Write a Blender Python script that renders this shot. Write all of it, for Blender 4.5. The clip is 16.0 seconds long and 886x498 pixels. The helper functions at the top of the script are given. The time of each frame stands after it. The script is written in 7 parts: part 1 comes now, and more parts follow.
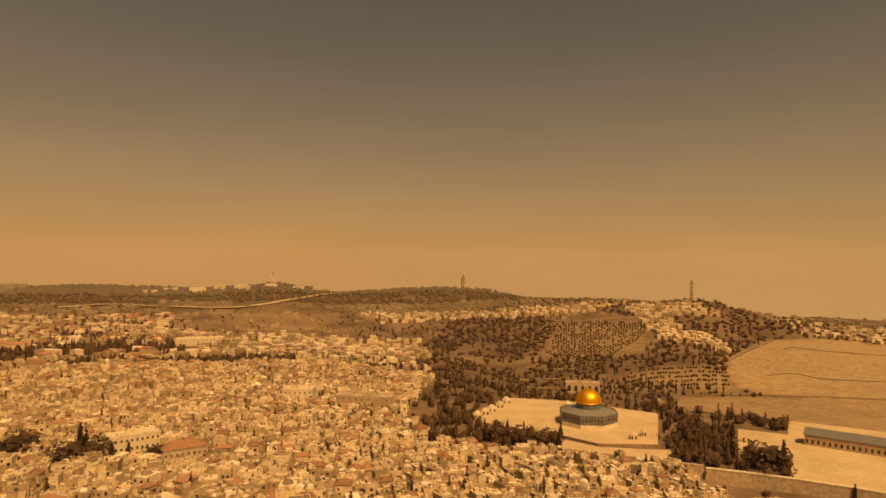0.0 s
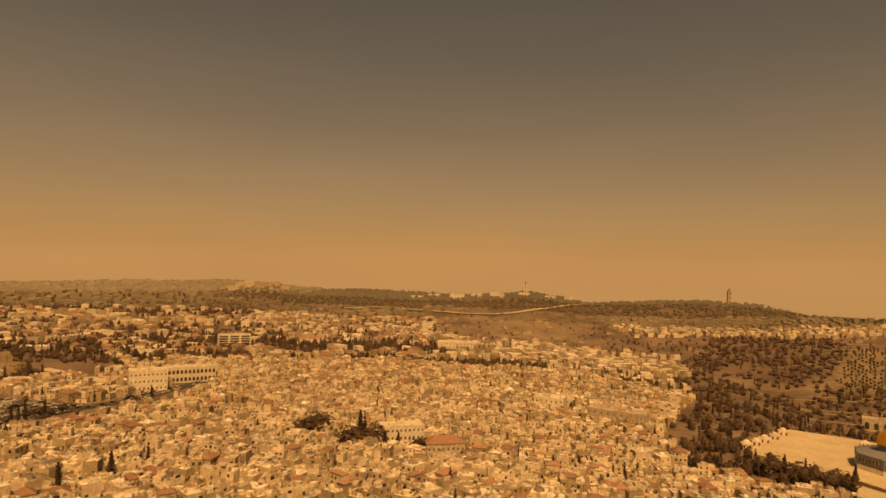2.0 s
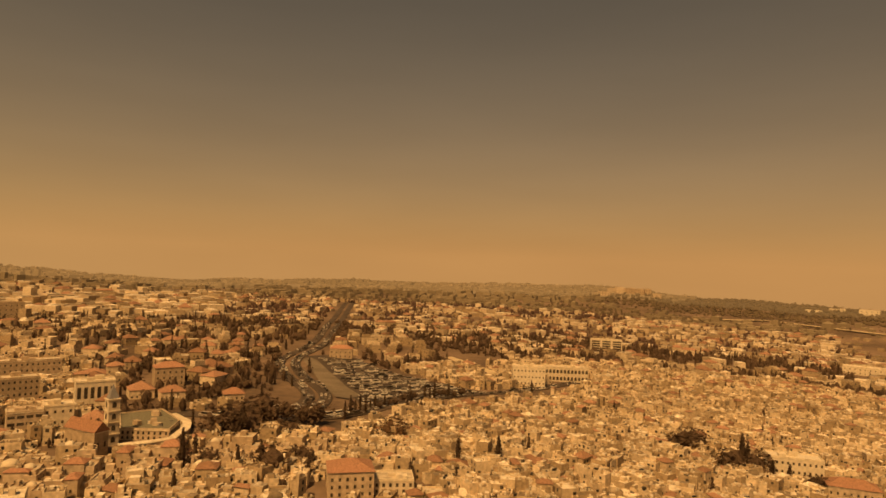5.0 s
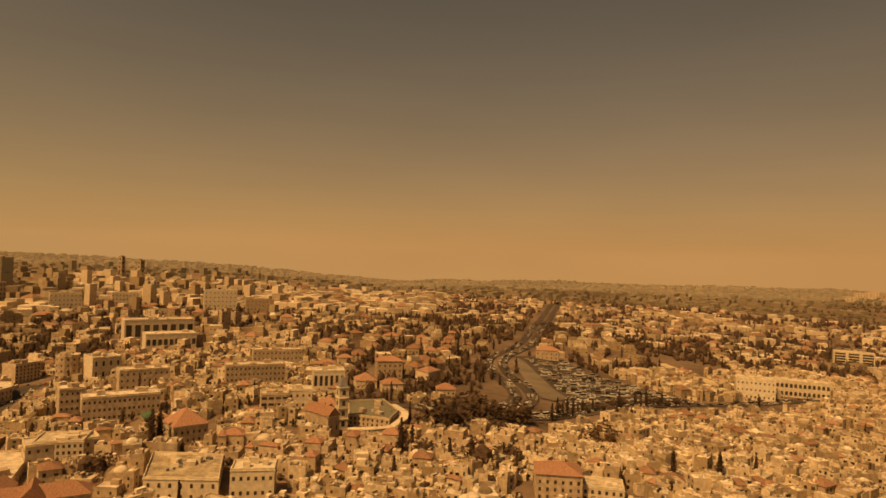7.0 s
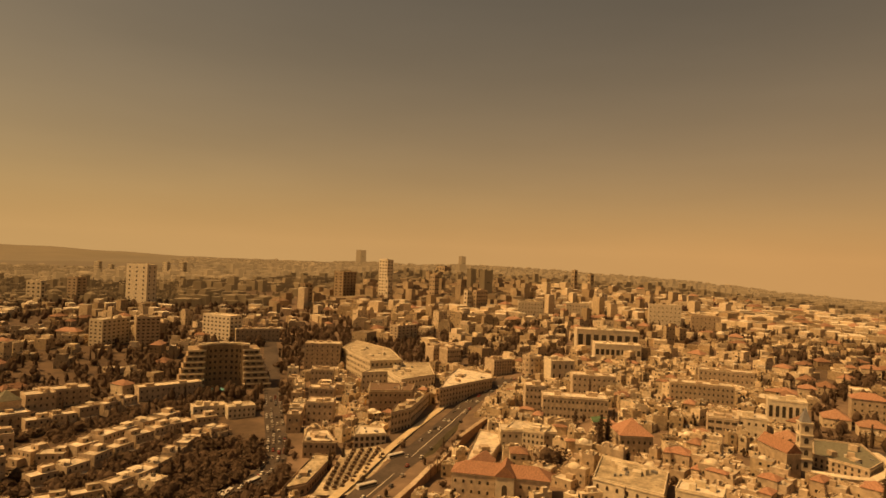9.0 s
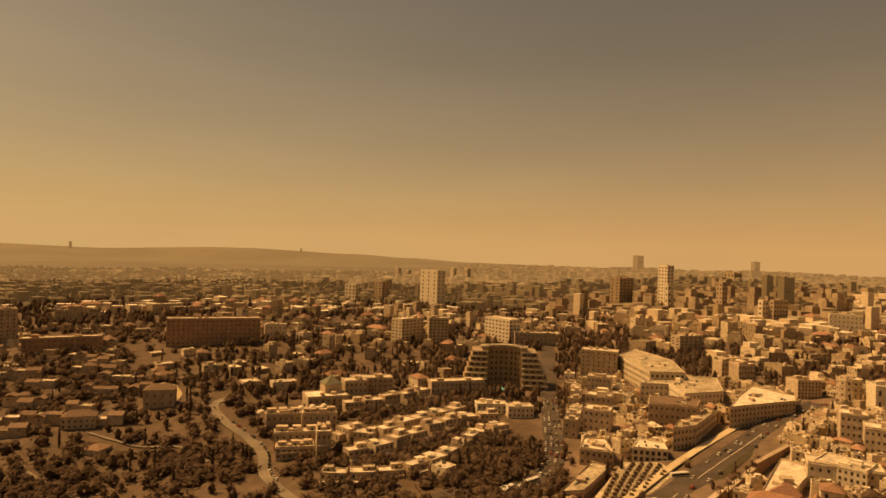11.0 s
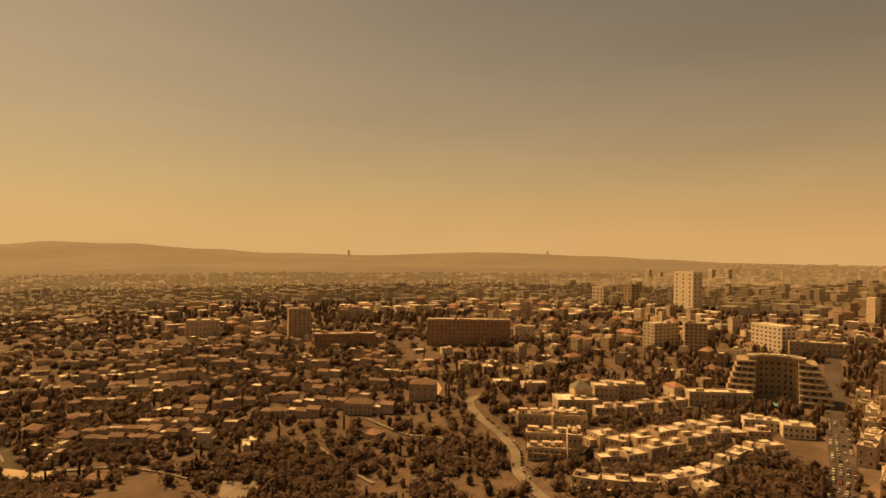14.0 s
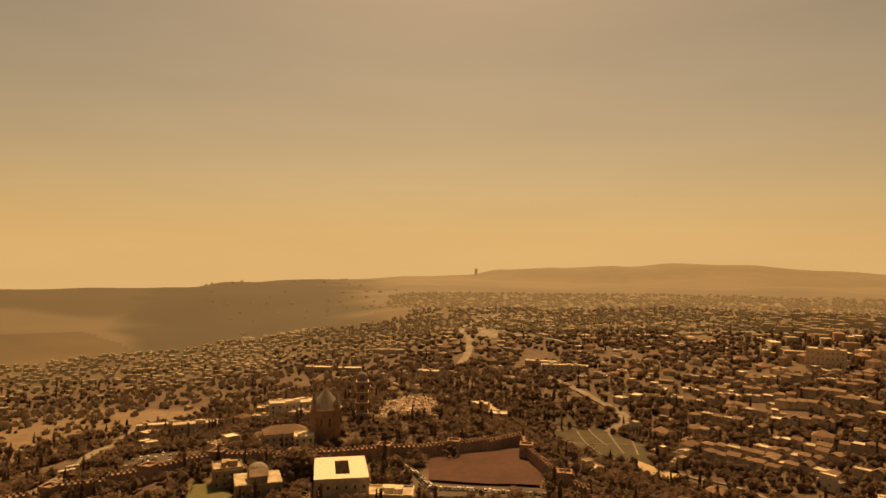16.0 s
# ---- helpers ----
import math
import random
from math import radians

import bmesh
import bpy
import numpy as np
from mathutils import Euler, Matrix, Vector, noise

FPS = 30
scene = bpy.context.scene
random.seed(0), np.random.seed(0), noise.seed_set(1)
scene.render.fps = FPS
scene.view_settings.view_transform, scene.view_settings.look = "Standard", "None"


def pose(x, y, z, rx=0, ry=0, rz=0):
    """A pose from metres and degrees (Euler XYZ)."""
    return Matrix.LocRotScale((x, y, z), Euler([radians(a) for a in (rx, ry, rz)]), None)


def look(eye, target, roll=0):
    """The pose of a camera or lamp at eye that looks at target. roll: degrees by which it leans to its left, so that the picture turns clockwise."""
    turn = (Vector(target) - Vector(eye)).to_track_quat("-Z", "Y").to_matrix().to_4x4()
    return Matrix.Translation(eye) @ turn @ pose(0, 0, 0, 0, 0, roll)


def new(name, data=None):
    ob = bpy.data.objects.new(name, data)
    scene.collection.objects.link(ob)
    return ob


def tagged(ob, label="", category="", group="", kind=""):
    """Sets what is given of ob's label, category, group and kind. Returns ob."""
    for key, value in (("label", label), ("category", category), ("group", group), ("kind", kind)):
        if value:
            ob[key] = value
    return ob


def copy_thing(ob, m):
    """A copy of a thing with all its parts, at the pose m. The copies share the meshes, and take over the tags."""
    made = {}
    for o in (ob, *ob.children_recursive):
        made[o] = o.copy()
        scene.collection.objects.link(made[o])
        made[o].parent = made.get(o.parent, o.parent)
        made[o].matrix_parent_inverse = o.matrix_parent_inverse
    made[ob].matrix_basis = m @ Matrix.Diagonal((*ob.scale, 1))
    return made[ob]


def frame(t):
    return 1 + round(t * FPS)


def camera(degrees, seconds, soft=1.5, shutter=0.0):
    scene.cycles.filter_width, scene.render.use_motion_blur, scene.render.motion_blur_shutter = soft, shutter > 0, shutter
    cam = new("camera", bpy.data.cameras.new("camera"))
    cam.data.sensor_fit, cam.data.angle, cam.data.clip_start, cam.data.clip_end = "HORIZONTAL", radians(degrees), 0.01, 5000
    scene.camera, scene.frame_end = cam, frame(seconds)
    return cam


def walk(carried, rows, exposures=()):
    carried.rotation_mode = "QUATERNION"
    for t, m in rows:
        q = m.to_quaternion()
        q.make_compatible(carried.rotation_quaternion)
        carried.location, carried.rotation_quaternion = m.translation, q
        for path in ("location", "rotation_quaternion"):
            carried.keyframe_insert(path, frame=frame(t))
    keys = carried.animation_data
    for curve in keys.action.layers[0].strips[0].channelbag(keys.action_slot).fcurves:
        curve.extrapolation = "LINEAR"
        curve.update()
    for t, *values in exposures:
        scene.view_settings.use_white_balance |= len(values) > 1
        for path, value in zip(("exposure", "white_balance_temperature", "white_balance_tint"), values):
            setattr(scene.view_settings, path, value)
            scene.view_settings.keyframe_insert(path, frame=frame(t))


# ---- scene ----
# ---- camera: a drone that hangs still and turns to its left ----
cam = camera(70.16, 16.0, soft=1.6)
TURN = (  # seconds, heading, pitch, roll
    (0, 0.00, 91.57, -0.46),
    (0.5, 6.15, 91.79, -0.77),
    (1, 14.09, 92.02, -1.09),
    (1.5, 19.41, 92.12, -1.26),
    (2, 22.54, 92.12, -1.33),
    (2.5, 33.62, 92.30, -1.78),
    (3, 43.98, 92.29, -2.38),
    (3.5, 47.57, 92.16, -2.46),
    (4, 50.01, 92.03, -2.49),
    (4.5, 51.34, 91.85, -2.37),
    (4.7, 52.89, 91.77, -2.34),
    (6.8, 71.09, 91.16, -2.14),
    (7, 73.82, 91.09, -2.14),
    (7.5, 83.38, 91.00, -2.22),
    (8, 90.54, 90.90, -2.27),
    (8.5, 96.83, 90.81, -2.27),
    (9, 112.61, 90.82, -2.48),
    (9.5, 125.37, 90.73, -2.65),
    (10, 127.26, 90.57, -2.49),
    (10.2, 129.14, 90.53, -2.42),
    (12.3, 144.14, 89.97, -1.51),
    (12.5, 144.23, 89.90, -1.44),
    (13, 144.41, 89.77, -1.13),
    (13.5, 146.03, 89.72, -0.87),
    (14, 159.31, 90.07, -0.78),
    (14.5, 178.91, 90.55, -0.83),
    (15, 182.90, 90.53, -0.70),
    (15.5, 192.33, 90.73, -0.50),
    (16, 211.31, 91.28, -0.82))
walk(cam, [(t, pose(0, 0, 145.0, p, r, y)) for t, y, p, r in TURN],
     exposures=[(0, 0.04, 16000, 17), (1.5, 0.0, 16000, 17), (4.5, -0.01, 16000, 17), (7, -0.03, 16000, 17), (9, 0.18, 15300, 16), (12.5, 0.41, 15300, 16), (16, 0.50, 15300, 16.5)])

# ---- dusty daylight: sun in the south, high, behind a hazy sky ----
SUN_HEADING, SUN_HEIGHT = 210.0, 55.0
world = bpy.data.worlds.new("sky")
scene.world = world
world.use_nodes = True
wn, wl = world.node_tree.nodes, world.node_tree.links


def world_node(kind, links, **slots):
    """A node of the sky, with its inputs: numbers, colours or sockets."""
    node = wn.new(kind)
    for k, v in slots.items():
        if k == "operation":
            node.operation = v
    for i, v in links.items():
        if isinstance(v, (int, float, tuple)):
            node.inputs[i].default_value = v
        else:
            wl.new(v, node.inputs[i])
    return node


way = wn.new("ShaderNodeTexCoord").outputs["Generated"]
split = world_node("ShaderNodeSeparateXYZ", {0: way})
above = world_node("ShaderNodeMath", {0: split.outputs[2], 1: 0.02}, operation="MAXIMUM").outputs[0]
lifted = world_node("ShaderNodeCombineXYZ", {0: split.outputs[0], 1: split.outputs[1], 2: above}).outputs[0]
sky = wn.new("ShaderNodeTexSky")
sky.sky_type, sky.sun_disc = "NISHITA", False
sky.sun_elevation, sky.sun_rotation = radians(SUN_HEIGHT), radians(-SUN_HEADING)
sky.altitude, sky.air_density, sky.dust_density, sky.ozone_density = 800, 1.0, 4.0, 1.0
wl.new(lifted, sky.inputs[0])
clear = world_node("ShaderNodeMix", {0: 1.0})
clear.data_type, clear.blend_type = "RGBA", "MULTIPLY"
wl.new(sky.outputs[0], clear.inputs[6])
clear.inputs[0].default_value = 1.0
# the belt of dust over the horizon, thinning upwards
thin = world_node("ShaderNodeMath", {0: above, 1: -7.5}, operation="MULTIPLY").outputs[0]
belt = world_node("ShaderNodeMath", {0: 2.718, 1: thin}, operation="POWER").outputs[0]
belt = world_node("ShaderNodeMath", {0: belt, 1: 0.95}, operation="MULTIPLY").outputs[0]
dusty = wn.new("ShaderNodeMix")
dusty.data_type = "RGBA"
wl.new(belt, dusty.inputs[0])
wl.new(clear.outputs[2], dusty.inputs[6])
# paler on the sun's side
facing = world_node("ShaderNodeVectorMath", {0: way, 1: (-math.sin(radians(SUN_HEADING)), math.cos(radians(SUN_HEADING)), 0.0)}, operation="DOT_PRODUCT").outputs["Value"]
side = world_node("ShaderNodeMapRange", {0: facing, 1: -1.0, 2: 1.0, 3: 0.0, 4: 1.0}).outputs[0]
tone = wn.new("ShaderNodeMix")
tone.data_type = "RGBA"
wl.new(side, tone.inputs[0])
veil = wn.new("ShaderNodeMix")
veil.data_type = "RGBA"
wl.new(side, veil.inputs[0])
veil.inputs[6].default_value, veil.inputs[7].default_value = (0.615, 0.515, 0.40, 1), (0.575, 0.497, 0.396, 1)
wl.new(veil.outputs[2], clear.inputs[7])
tone.inputs[6].default_value, tone.inputs[7].default_value = (6.25, 3.97, 2.28, 1), (5.42, 4.34, 2.85, 1)
wl.new(tone.outputs[2], dusty.inputs[7])
# faint drifting streaks in the dust
drawn = world_node("ShaderNodeVectorMath", {0: way, 1: (1.6, 1.6, 9.0)}, operation="MULTIPLY").outputs["Vector"]
streaks = world_node("ShaderNodeTexNoise", {"Vector": drawn, "Scale": 1.7, "Detail": 4.0}).outputs["Fac"]
streaks = world_node("ShaderNodeMapRange", {0: streaks, 1: 0.3, 2: 0.7, 3: 0.97, 4: 1.03}).outputs[0]
dusty_sky = world_node("ShaderNodeVectorMath", {0: dusty.outputs[2], 3: 1.0}, operation="SCALE")
wl.new(streaks, dusty_sky.inputs["Scale"])
# a glow round the high sun, above the view, added to lift the shadows
sunward = (-math.sin(radians(SUN_HEADING)) * math.cos(radians(SUN_HEIGHT)), math.cos(radians(SUN_HEADING)) * math.cos(radians(SUN_HEIGHT)), math.sin(radians(SUN_HEIGHT)))
near_sun = world_node("ShaderNodeVectorMath", {0: way, 1: sunward}, operation="DOT_PRODUCT").outputs["Value"]
near_sun = world_node("ShaderNodeMath", {0: near_sun, 1: 0.0}, operation="MAXIMUM").outputs[0]
halo = world_node("ShaderNodeMath", {0: near_sun, 1: 44.0}, operation="POWER").outputs[0]
bright = wn.new("ShaderNodeMix")
bright.data_type, bright.blend_type = "RGBA", "ADD"
wl.new(halo, bright.inputs[0])
wl.new(dusty_sky.outputs["Vector"], bright.inputs[6])
bright.inputs[7].default_value = (22.0, 17.2, 12.5, 1)
wl.new(bright.outputs[2], wn["Background"].inputs[0])
wn["Background"].inputs[1].default_value = 0.08
sun = new("sun", bpy.data.lights.new("sun", "SUN"))
sun.data.energy, sun.data.angle, sun.data.color = 3.6, radians(2.0), (1.0, 0.765, 0.515)
a, b = radians(SUN_HEADING), radians(SUN_HEIGHT)
sun.matrix_world = look((-math.sin(a) * math.cos(b) * 900, math.cos(a) * math.cos(b) * 900, math.sin(b) * 900), (0, 0, 0))
# ---- the lie of the land: heights along bearings from the camera's foot, metres ----
PROFILES = {}


def bearing(psi, *pairs):
    """Heights (distance, z) along one bearing, degrees to the left of the first view."""
    PROFILES[psi] = pairs


bearing(-80, (0, 22), (300, 12), (440, -14), (497, -14), (507, -1), (700, -5), (1050, -50), (1450, -8), (1900, 20), (2600, -40), (4900, -190))
bearing(-36, (0, 22), (300, 10), (390, -6), (440, -14), (497, -14), (507, -1), (700, -2), (800, -35), (1020, -50), (1450, -10), (1900, 20), (2600, -40), (4900, -190))
bearing(-27.4, (0, 22), (300, 12), (400, -6), (450, -13), (495, -13), (505, -1), (700, -2), (800, -37), (1020, -52), (1450, -8), (1700, 20), (1900, 18), (2600, -50), (4900, -190))
bearing(-25, (0, 22), (300, 12), (400, -6), (450, -13), (494, -13), (504, -1), (700, -2), (800, -38), (1020, -52), (1450, -2), (1720, 42), (2300, -10), (4900, -190))
bearing(-23, (0, 22), (300, 12), (405, -4), (440, -7), (494, -7), (504, -1), (700, -2), (800, -39), (1015, -51), (1420, 5), (1600, 44), (1720, 62), (1900, 40), (2300, -10), (4900, -190))
bearing(-21.5, (0, 22), (300, 13), (410, -1), (700, -2), (800, -39), (1010, -50), (1400, 8), (1600, 48), (1720, 65), (1900, 44), (2300, 0), (4900, -190))
bearing(-18, (0, 22), (300, 14), (420, -1), (700, -2), (800, -40), (1000, -48), (1400, 15), (1720, 53), (2300, 0), (4900, -190))
bearing(-14, (0, 22), (300, 15), (430, 0), (710, -2), (820, -39), (1040, -47), (1440, 15), (1780, 53), (2300, 0), (4900, -190))
bearing(-8, (0, 22), (300, 16), (440, 0), (720, -2), (850, -38), (1080, -45), (1500, 15), (1900, 50), (2400, 10), (4900, -180))
bearing(-5.8, (0, 22), (300, 17), (450, 1), (740, -1), (880, -32), (1120, -42), (1540, 14), (1950, 50), (2300, 44), (2800, 0), (4900, -170))
bearing(-3.5, (0, 22), (300, 17), (455, 2), (770, 0), (920, -26), (1170, -36), (1600, 13), (2050, 48), (2300, 60), (2900, 10), (4900, -160))
bearing(0, (0, 22), (300, 18), (465, 3), (790, 2), (970, -20), (1230, -31), (1680, 12), (2300, 66), (2900, 20), (4900, -150))
bearing(3, (0, 22), (300, 18), (470, 3), (800, 2), (1000, -18), (1250, -30), (1700, 12), (2300, 61), (2900, 20), (4900, -150))
bearing(6.5, (0, 22), (300, 19), (475, 4), (830, 4), (1030, -12), (1280, -25), (1730, 14), (2280, 53), (2900, 10), (4900, -150))
bearing(9.2, (0, 22), (300, 20), (480, 4), (850, 6), (1050, -8), (1300, -22), (1750, 15), (2250, 46), (2900, 10), (4900, -150))
bearing(12, (0, 22), (300, 21), (485, 5), (865, 8), (1080, -4), (1350, -16), (1800, 24), (2370, 60), (2900, 20), (4900, -150))
bearing(15, (0, 22), (300, 22), (490, 6), (880, 10), (1100, 0), (1400, -10), (1850, 30), (2400, 76), (3000, 30), (4900, -130))
bearing(17.5, (0, 22), (300, 23), (492, 7), (870, 11), (1100, 2), (1430, -7), (1860, 30), (2420, 68), (3000, 30), (4900, -130))
bearing(21, (0, 22), (300, 24), (496, 8), (860, 12), (1100, 5), (1470, -2), (1880, 31), (2450, 57), (3000, 30), (4900, -130))
bearing(25, (0, 22), (300, 25), (500, 10), (850, 14), (1100, 8), (1500, 2), (1900, 32), (2500, 60), (3200, 30), (4900, -120))
bearing(30, (0, 22), (300, 26), (510, 13), (850, 15), (1150, 10), (1600, 14), (2050, 42), (2550, 66), (3300, 36), (4900, -100))
bearing(35, (0, 22), (300, 28), (520, 16), (850, 17), (1200, 12), (1700, 25), (2200, 52), (2550, 63), (3400, 30), (4900, -80))
bearing(38, (0, 22), (300, 29), (520, 18), (840, 17), (1200, 14), (1700, 29), (2200, 66), (2350, 82), (3000, 70), (4900, -40))
bearing(42, (0, 22), (300, 30), (520, 21), (820, 18), (1200, 17), (1700, 33), (2200, 66), (2500, 88), (3200, 66), (4900, 0))
bearing(47, (0, 22), (300, 32), (520, 24), (800, 19), (1200, 20), (1700, 38), (2300, 58), (3000, 72), (3600, 50), (4900, 0))
bearing(60, (0, 22), (300, 35), (480, 34), (800, 26), (1200, 30), (1700, 44), (2300, 52), (3000, 57), (4000, 26), (4900, 0))
bearing(68, (0, 22), (300, 36), (455, 37), (800, 33), (1200, 38), (1700, 47), (2300, 51), (3000, 53), (4000, 20), (4900, -10))
bearing(72, (0, 22), (300, 36), (450, 38), (800, 36), (1200, 42), (1700, 48), (2200, 49), (3000, 44), (4000, 10), (4900, -20))
bearing(78, (0, 22), (300, 35), (450, 38), (800, 40), (1200, 45), (1700, 48), (2100, 44), (3000, 32), (4000, 4), (4900, -20))
bearing(84, (0, 22), (300, 34), (450, 38), (800, 44), (1200, 50), (1700, 57), (2400, 56), (3100, 46), (4000, 20), (4900, 0))
bearing(88, (0, 21), (300, 33), (465, 39), (800, 44), (1200, 52), (1700, 61), (2400, 66), (3200, 62), (4000, 40), (4900, 20))
bearing(92, (0, 20), (300, 32), (485, 41), (800, 45), (1200, 54), (1700, 66), (2400, 76), (3300, 77), (4000, 60), (4900, 50))
bearing(97, (0, 20), (300, 30), (500, 42), (800, 45), (1200, 55), (1700, 70), (2400, 82), (3400, 84), (4000, 70), (4900, 56))
bearing(104, (0, 20), (300, 28), (460, 31), (700, 36), (800, 42), (1200, 55), (1700, 73), (2400, 88), (3400, 97), (4100, 88), (4900, 80))
bearing(112, (0, 20), (300, 25), (420, 20), (600, 26), (800, 40), (1200, 55), (1700, 75), (2400, 90), (3500, 98), (4100, 92), (4900, 84))
bearing(127, (0, 20), (300, 14), (420, 10), (600, 18), (800, 34), (1200, 48), (1700, 62), (2400, 78), (3400, 87), (4300, 80), (4900, 72))
bearing(134.5, (0, 19), (300, 10), (420, 8), (600, 18), (800, 33), (1200, 47), (1700, 60), (2450, 74), (3500, 76), (4400, 84), (4900, 74))
bearing(140, (0, 18), (300, 6), (420, 6), (600, 18), (800, 32), (1200, 46), (1700, 58), (2500, 70), (3600, 74), (4400, 100), (4900, 94))
bearing(145, (0, 18), (300, 2), (420, 3), (600, 17), (790, 33), (1200, 46), (1700, 57), (2500, 66), (3600, 70), (4400, 116), (4900, 106))
bearing(155, (0, 18), (300, -6), (420, -4), (600, 14), (760, 34), (1200, 46), (1700, 56), (2500, 62), (3600, 66), (4500, 131), (4900, 124))
bearing(167, (0, 18), (300, -14), (420, -16), (600, 8), (760, 30), (1200, 44), (1700, 52), (2500, 56), (3600, 60), (4500, 98), (4900, 94))
bearing(174, (0, 19), (300, -11), (420, -20), (580, -3), (760, 26), (1200, 42), (1700, 49), (2500, 53), (3600, 57), (4500, 110), (4900, 104))
bearing(180, (0, 20), (300, -8), (420, -24), (560, -14), (760, 22), (1200, 40), (1700, 46), (2500, 50), (3600, 54), (4500, 130), (4900, 128))
bearing(186, (0, 21), (300, 1), (410, -14), (540, -20), (730, 1), (1250, 37), (1700, 44), (2500, 49), (3600, 52), (4500, 158), (4900, 156))
bearing(191, (0, 22), (300, 10), (400, -4), (520, -27), (700, -20), (900, 14), (1300, 34), (1700, 42), (2500, 48), (3600, 50), (4500, 166), (4900, 166))
bearing(195.5, (0, 23), (300, 18), (405, 10), (500, -15), (660, -24), (850, 2), (1200, 26), (1700, 38), (2500, 45), (3600, 47), (4500, 140), (4900, 134))
bearing(201, (0, 24), (300, 26), (410, 24), (480, -2), (620, -28), (800, -10), (1100, 18), (1700, 34), (2500, 42), (3600, 44), (4500, 124), (4900, 116))
bearing(206, (0, 24), (300, 27), (425, 26), (520, 10), (660, -17), (850, -8), (1200, 16), (1700, 32), (2500, 41), (3600, 45), (4500, 106), (4900, 98))
bearing(209, (0, 24), (300, 27), (435, 27), (545, 18), (690, -10), (880, -6), (1250, 15), (1700, 31), (2500, 40), (3500, 50), (4500, 66), (4900, 56))
bearing(213, (0, 24), (300, 27), (440, 28), (560, 23), (700, -6), (900, -8), (1300, 11), (1700, 27), (2500, 38), (3500, 52), (4500, 50), (4900, 40))
bearing(222, (0, 24), (300, 27), (440, 30), (560, 24), (700, -4), (900, -22), (1300, -5), (1700, 8), (2500, 30), (3600, 44), (4900, 0))
bearing(230, (0, 24), (300, 26), (425, 26), (530, 12), (700, -23), (900, -40), (1300, -29), (1700, -12), (2400, 28), (3000, 44), (4900, -40))
bearing(234, (0, 24), (300, 26), (420, 24), (520, 8), (700, -30), (900, -48), (1300, -38), (1700, -22), (2400, 22), (2700, 34), (3300, 0), (4900, -110))
bearing(247, (0, 24), (300, 25), (400, 16), (520, -10), (700, -45), (900, -60), (1300, -50), (1700, -15), (2300, 28), (2600, 34), (3300, 0), (4900, -120))
bearing(280, (0, 22), (300, 12), (450, 0), (700, -5), (1050, -50), (1450, -8), (1900, 20), (2600, -40), (4900, -190))
BEARINGS = sorted(PROFILES)


def ground_polar(psi, r):
    """Smoothly blended height at a bearing and a distance."""
    while psi < -80:
        psi += 360
    while psi > 280:
        psi -= 360
    for a, b in zip(BEARINGS, BEARINGS[1:]):
        if a <= psi <= b:
            break
    hs = []
    for k in (a, b):
        p = PROFILES[k]
        h = p[-1][1]
        for (r0, z0), (r1, z1) in zip(p, p[1:]):
            if r <= r1:
                s = (r - r0) / (r1 - r0)
                s = s * s * (3 - 2 * s) * 0.5 + s * 0.5
                h = z0 + (z1 - z0) * s
                break
        hs.append(h)
    u = (psi - a) / (b - a)
    u = u * u * (3 - 2 * u)
    return hs[0] + (hs[1] - hs[0]) * u


def ground(x, y):
    r = math.hypot(x, y)
    return ground_polar(math.degrees(math.atan2(-x, y)), r) + lumps(x, y, r)


def lumps(x, y, r):
    """Small uneven rises on the outer slopes."""
    if r < 780:
        return 0.0
    return noise.noise(Vector((x, y, 0)) / (90 + r * 0.05)) * (min(r / 400, 5.0) if r < 3000 else 9.0) * min(1.0, (r - 780) / 120)


def spot(psi, r):
    a = math.radians(psi)
    return -r * math.sin(a), r * math.cos(a)
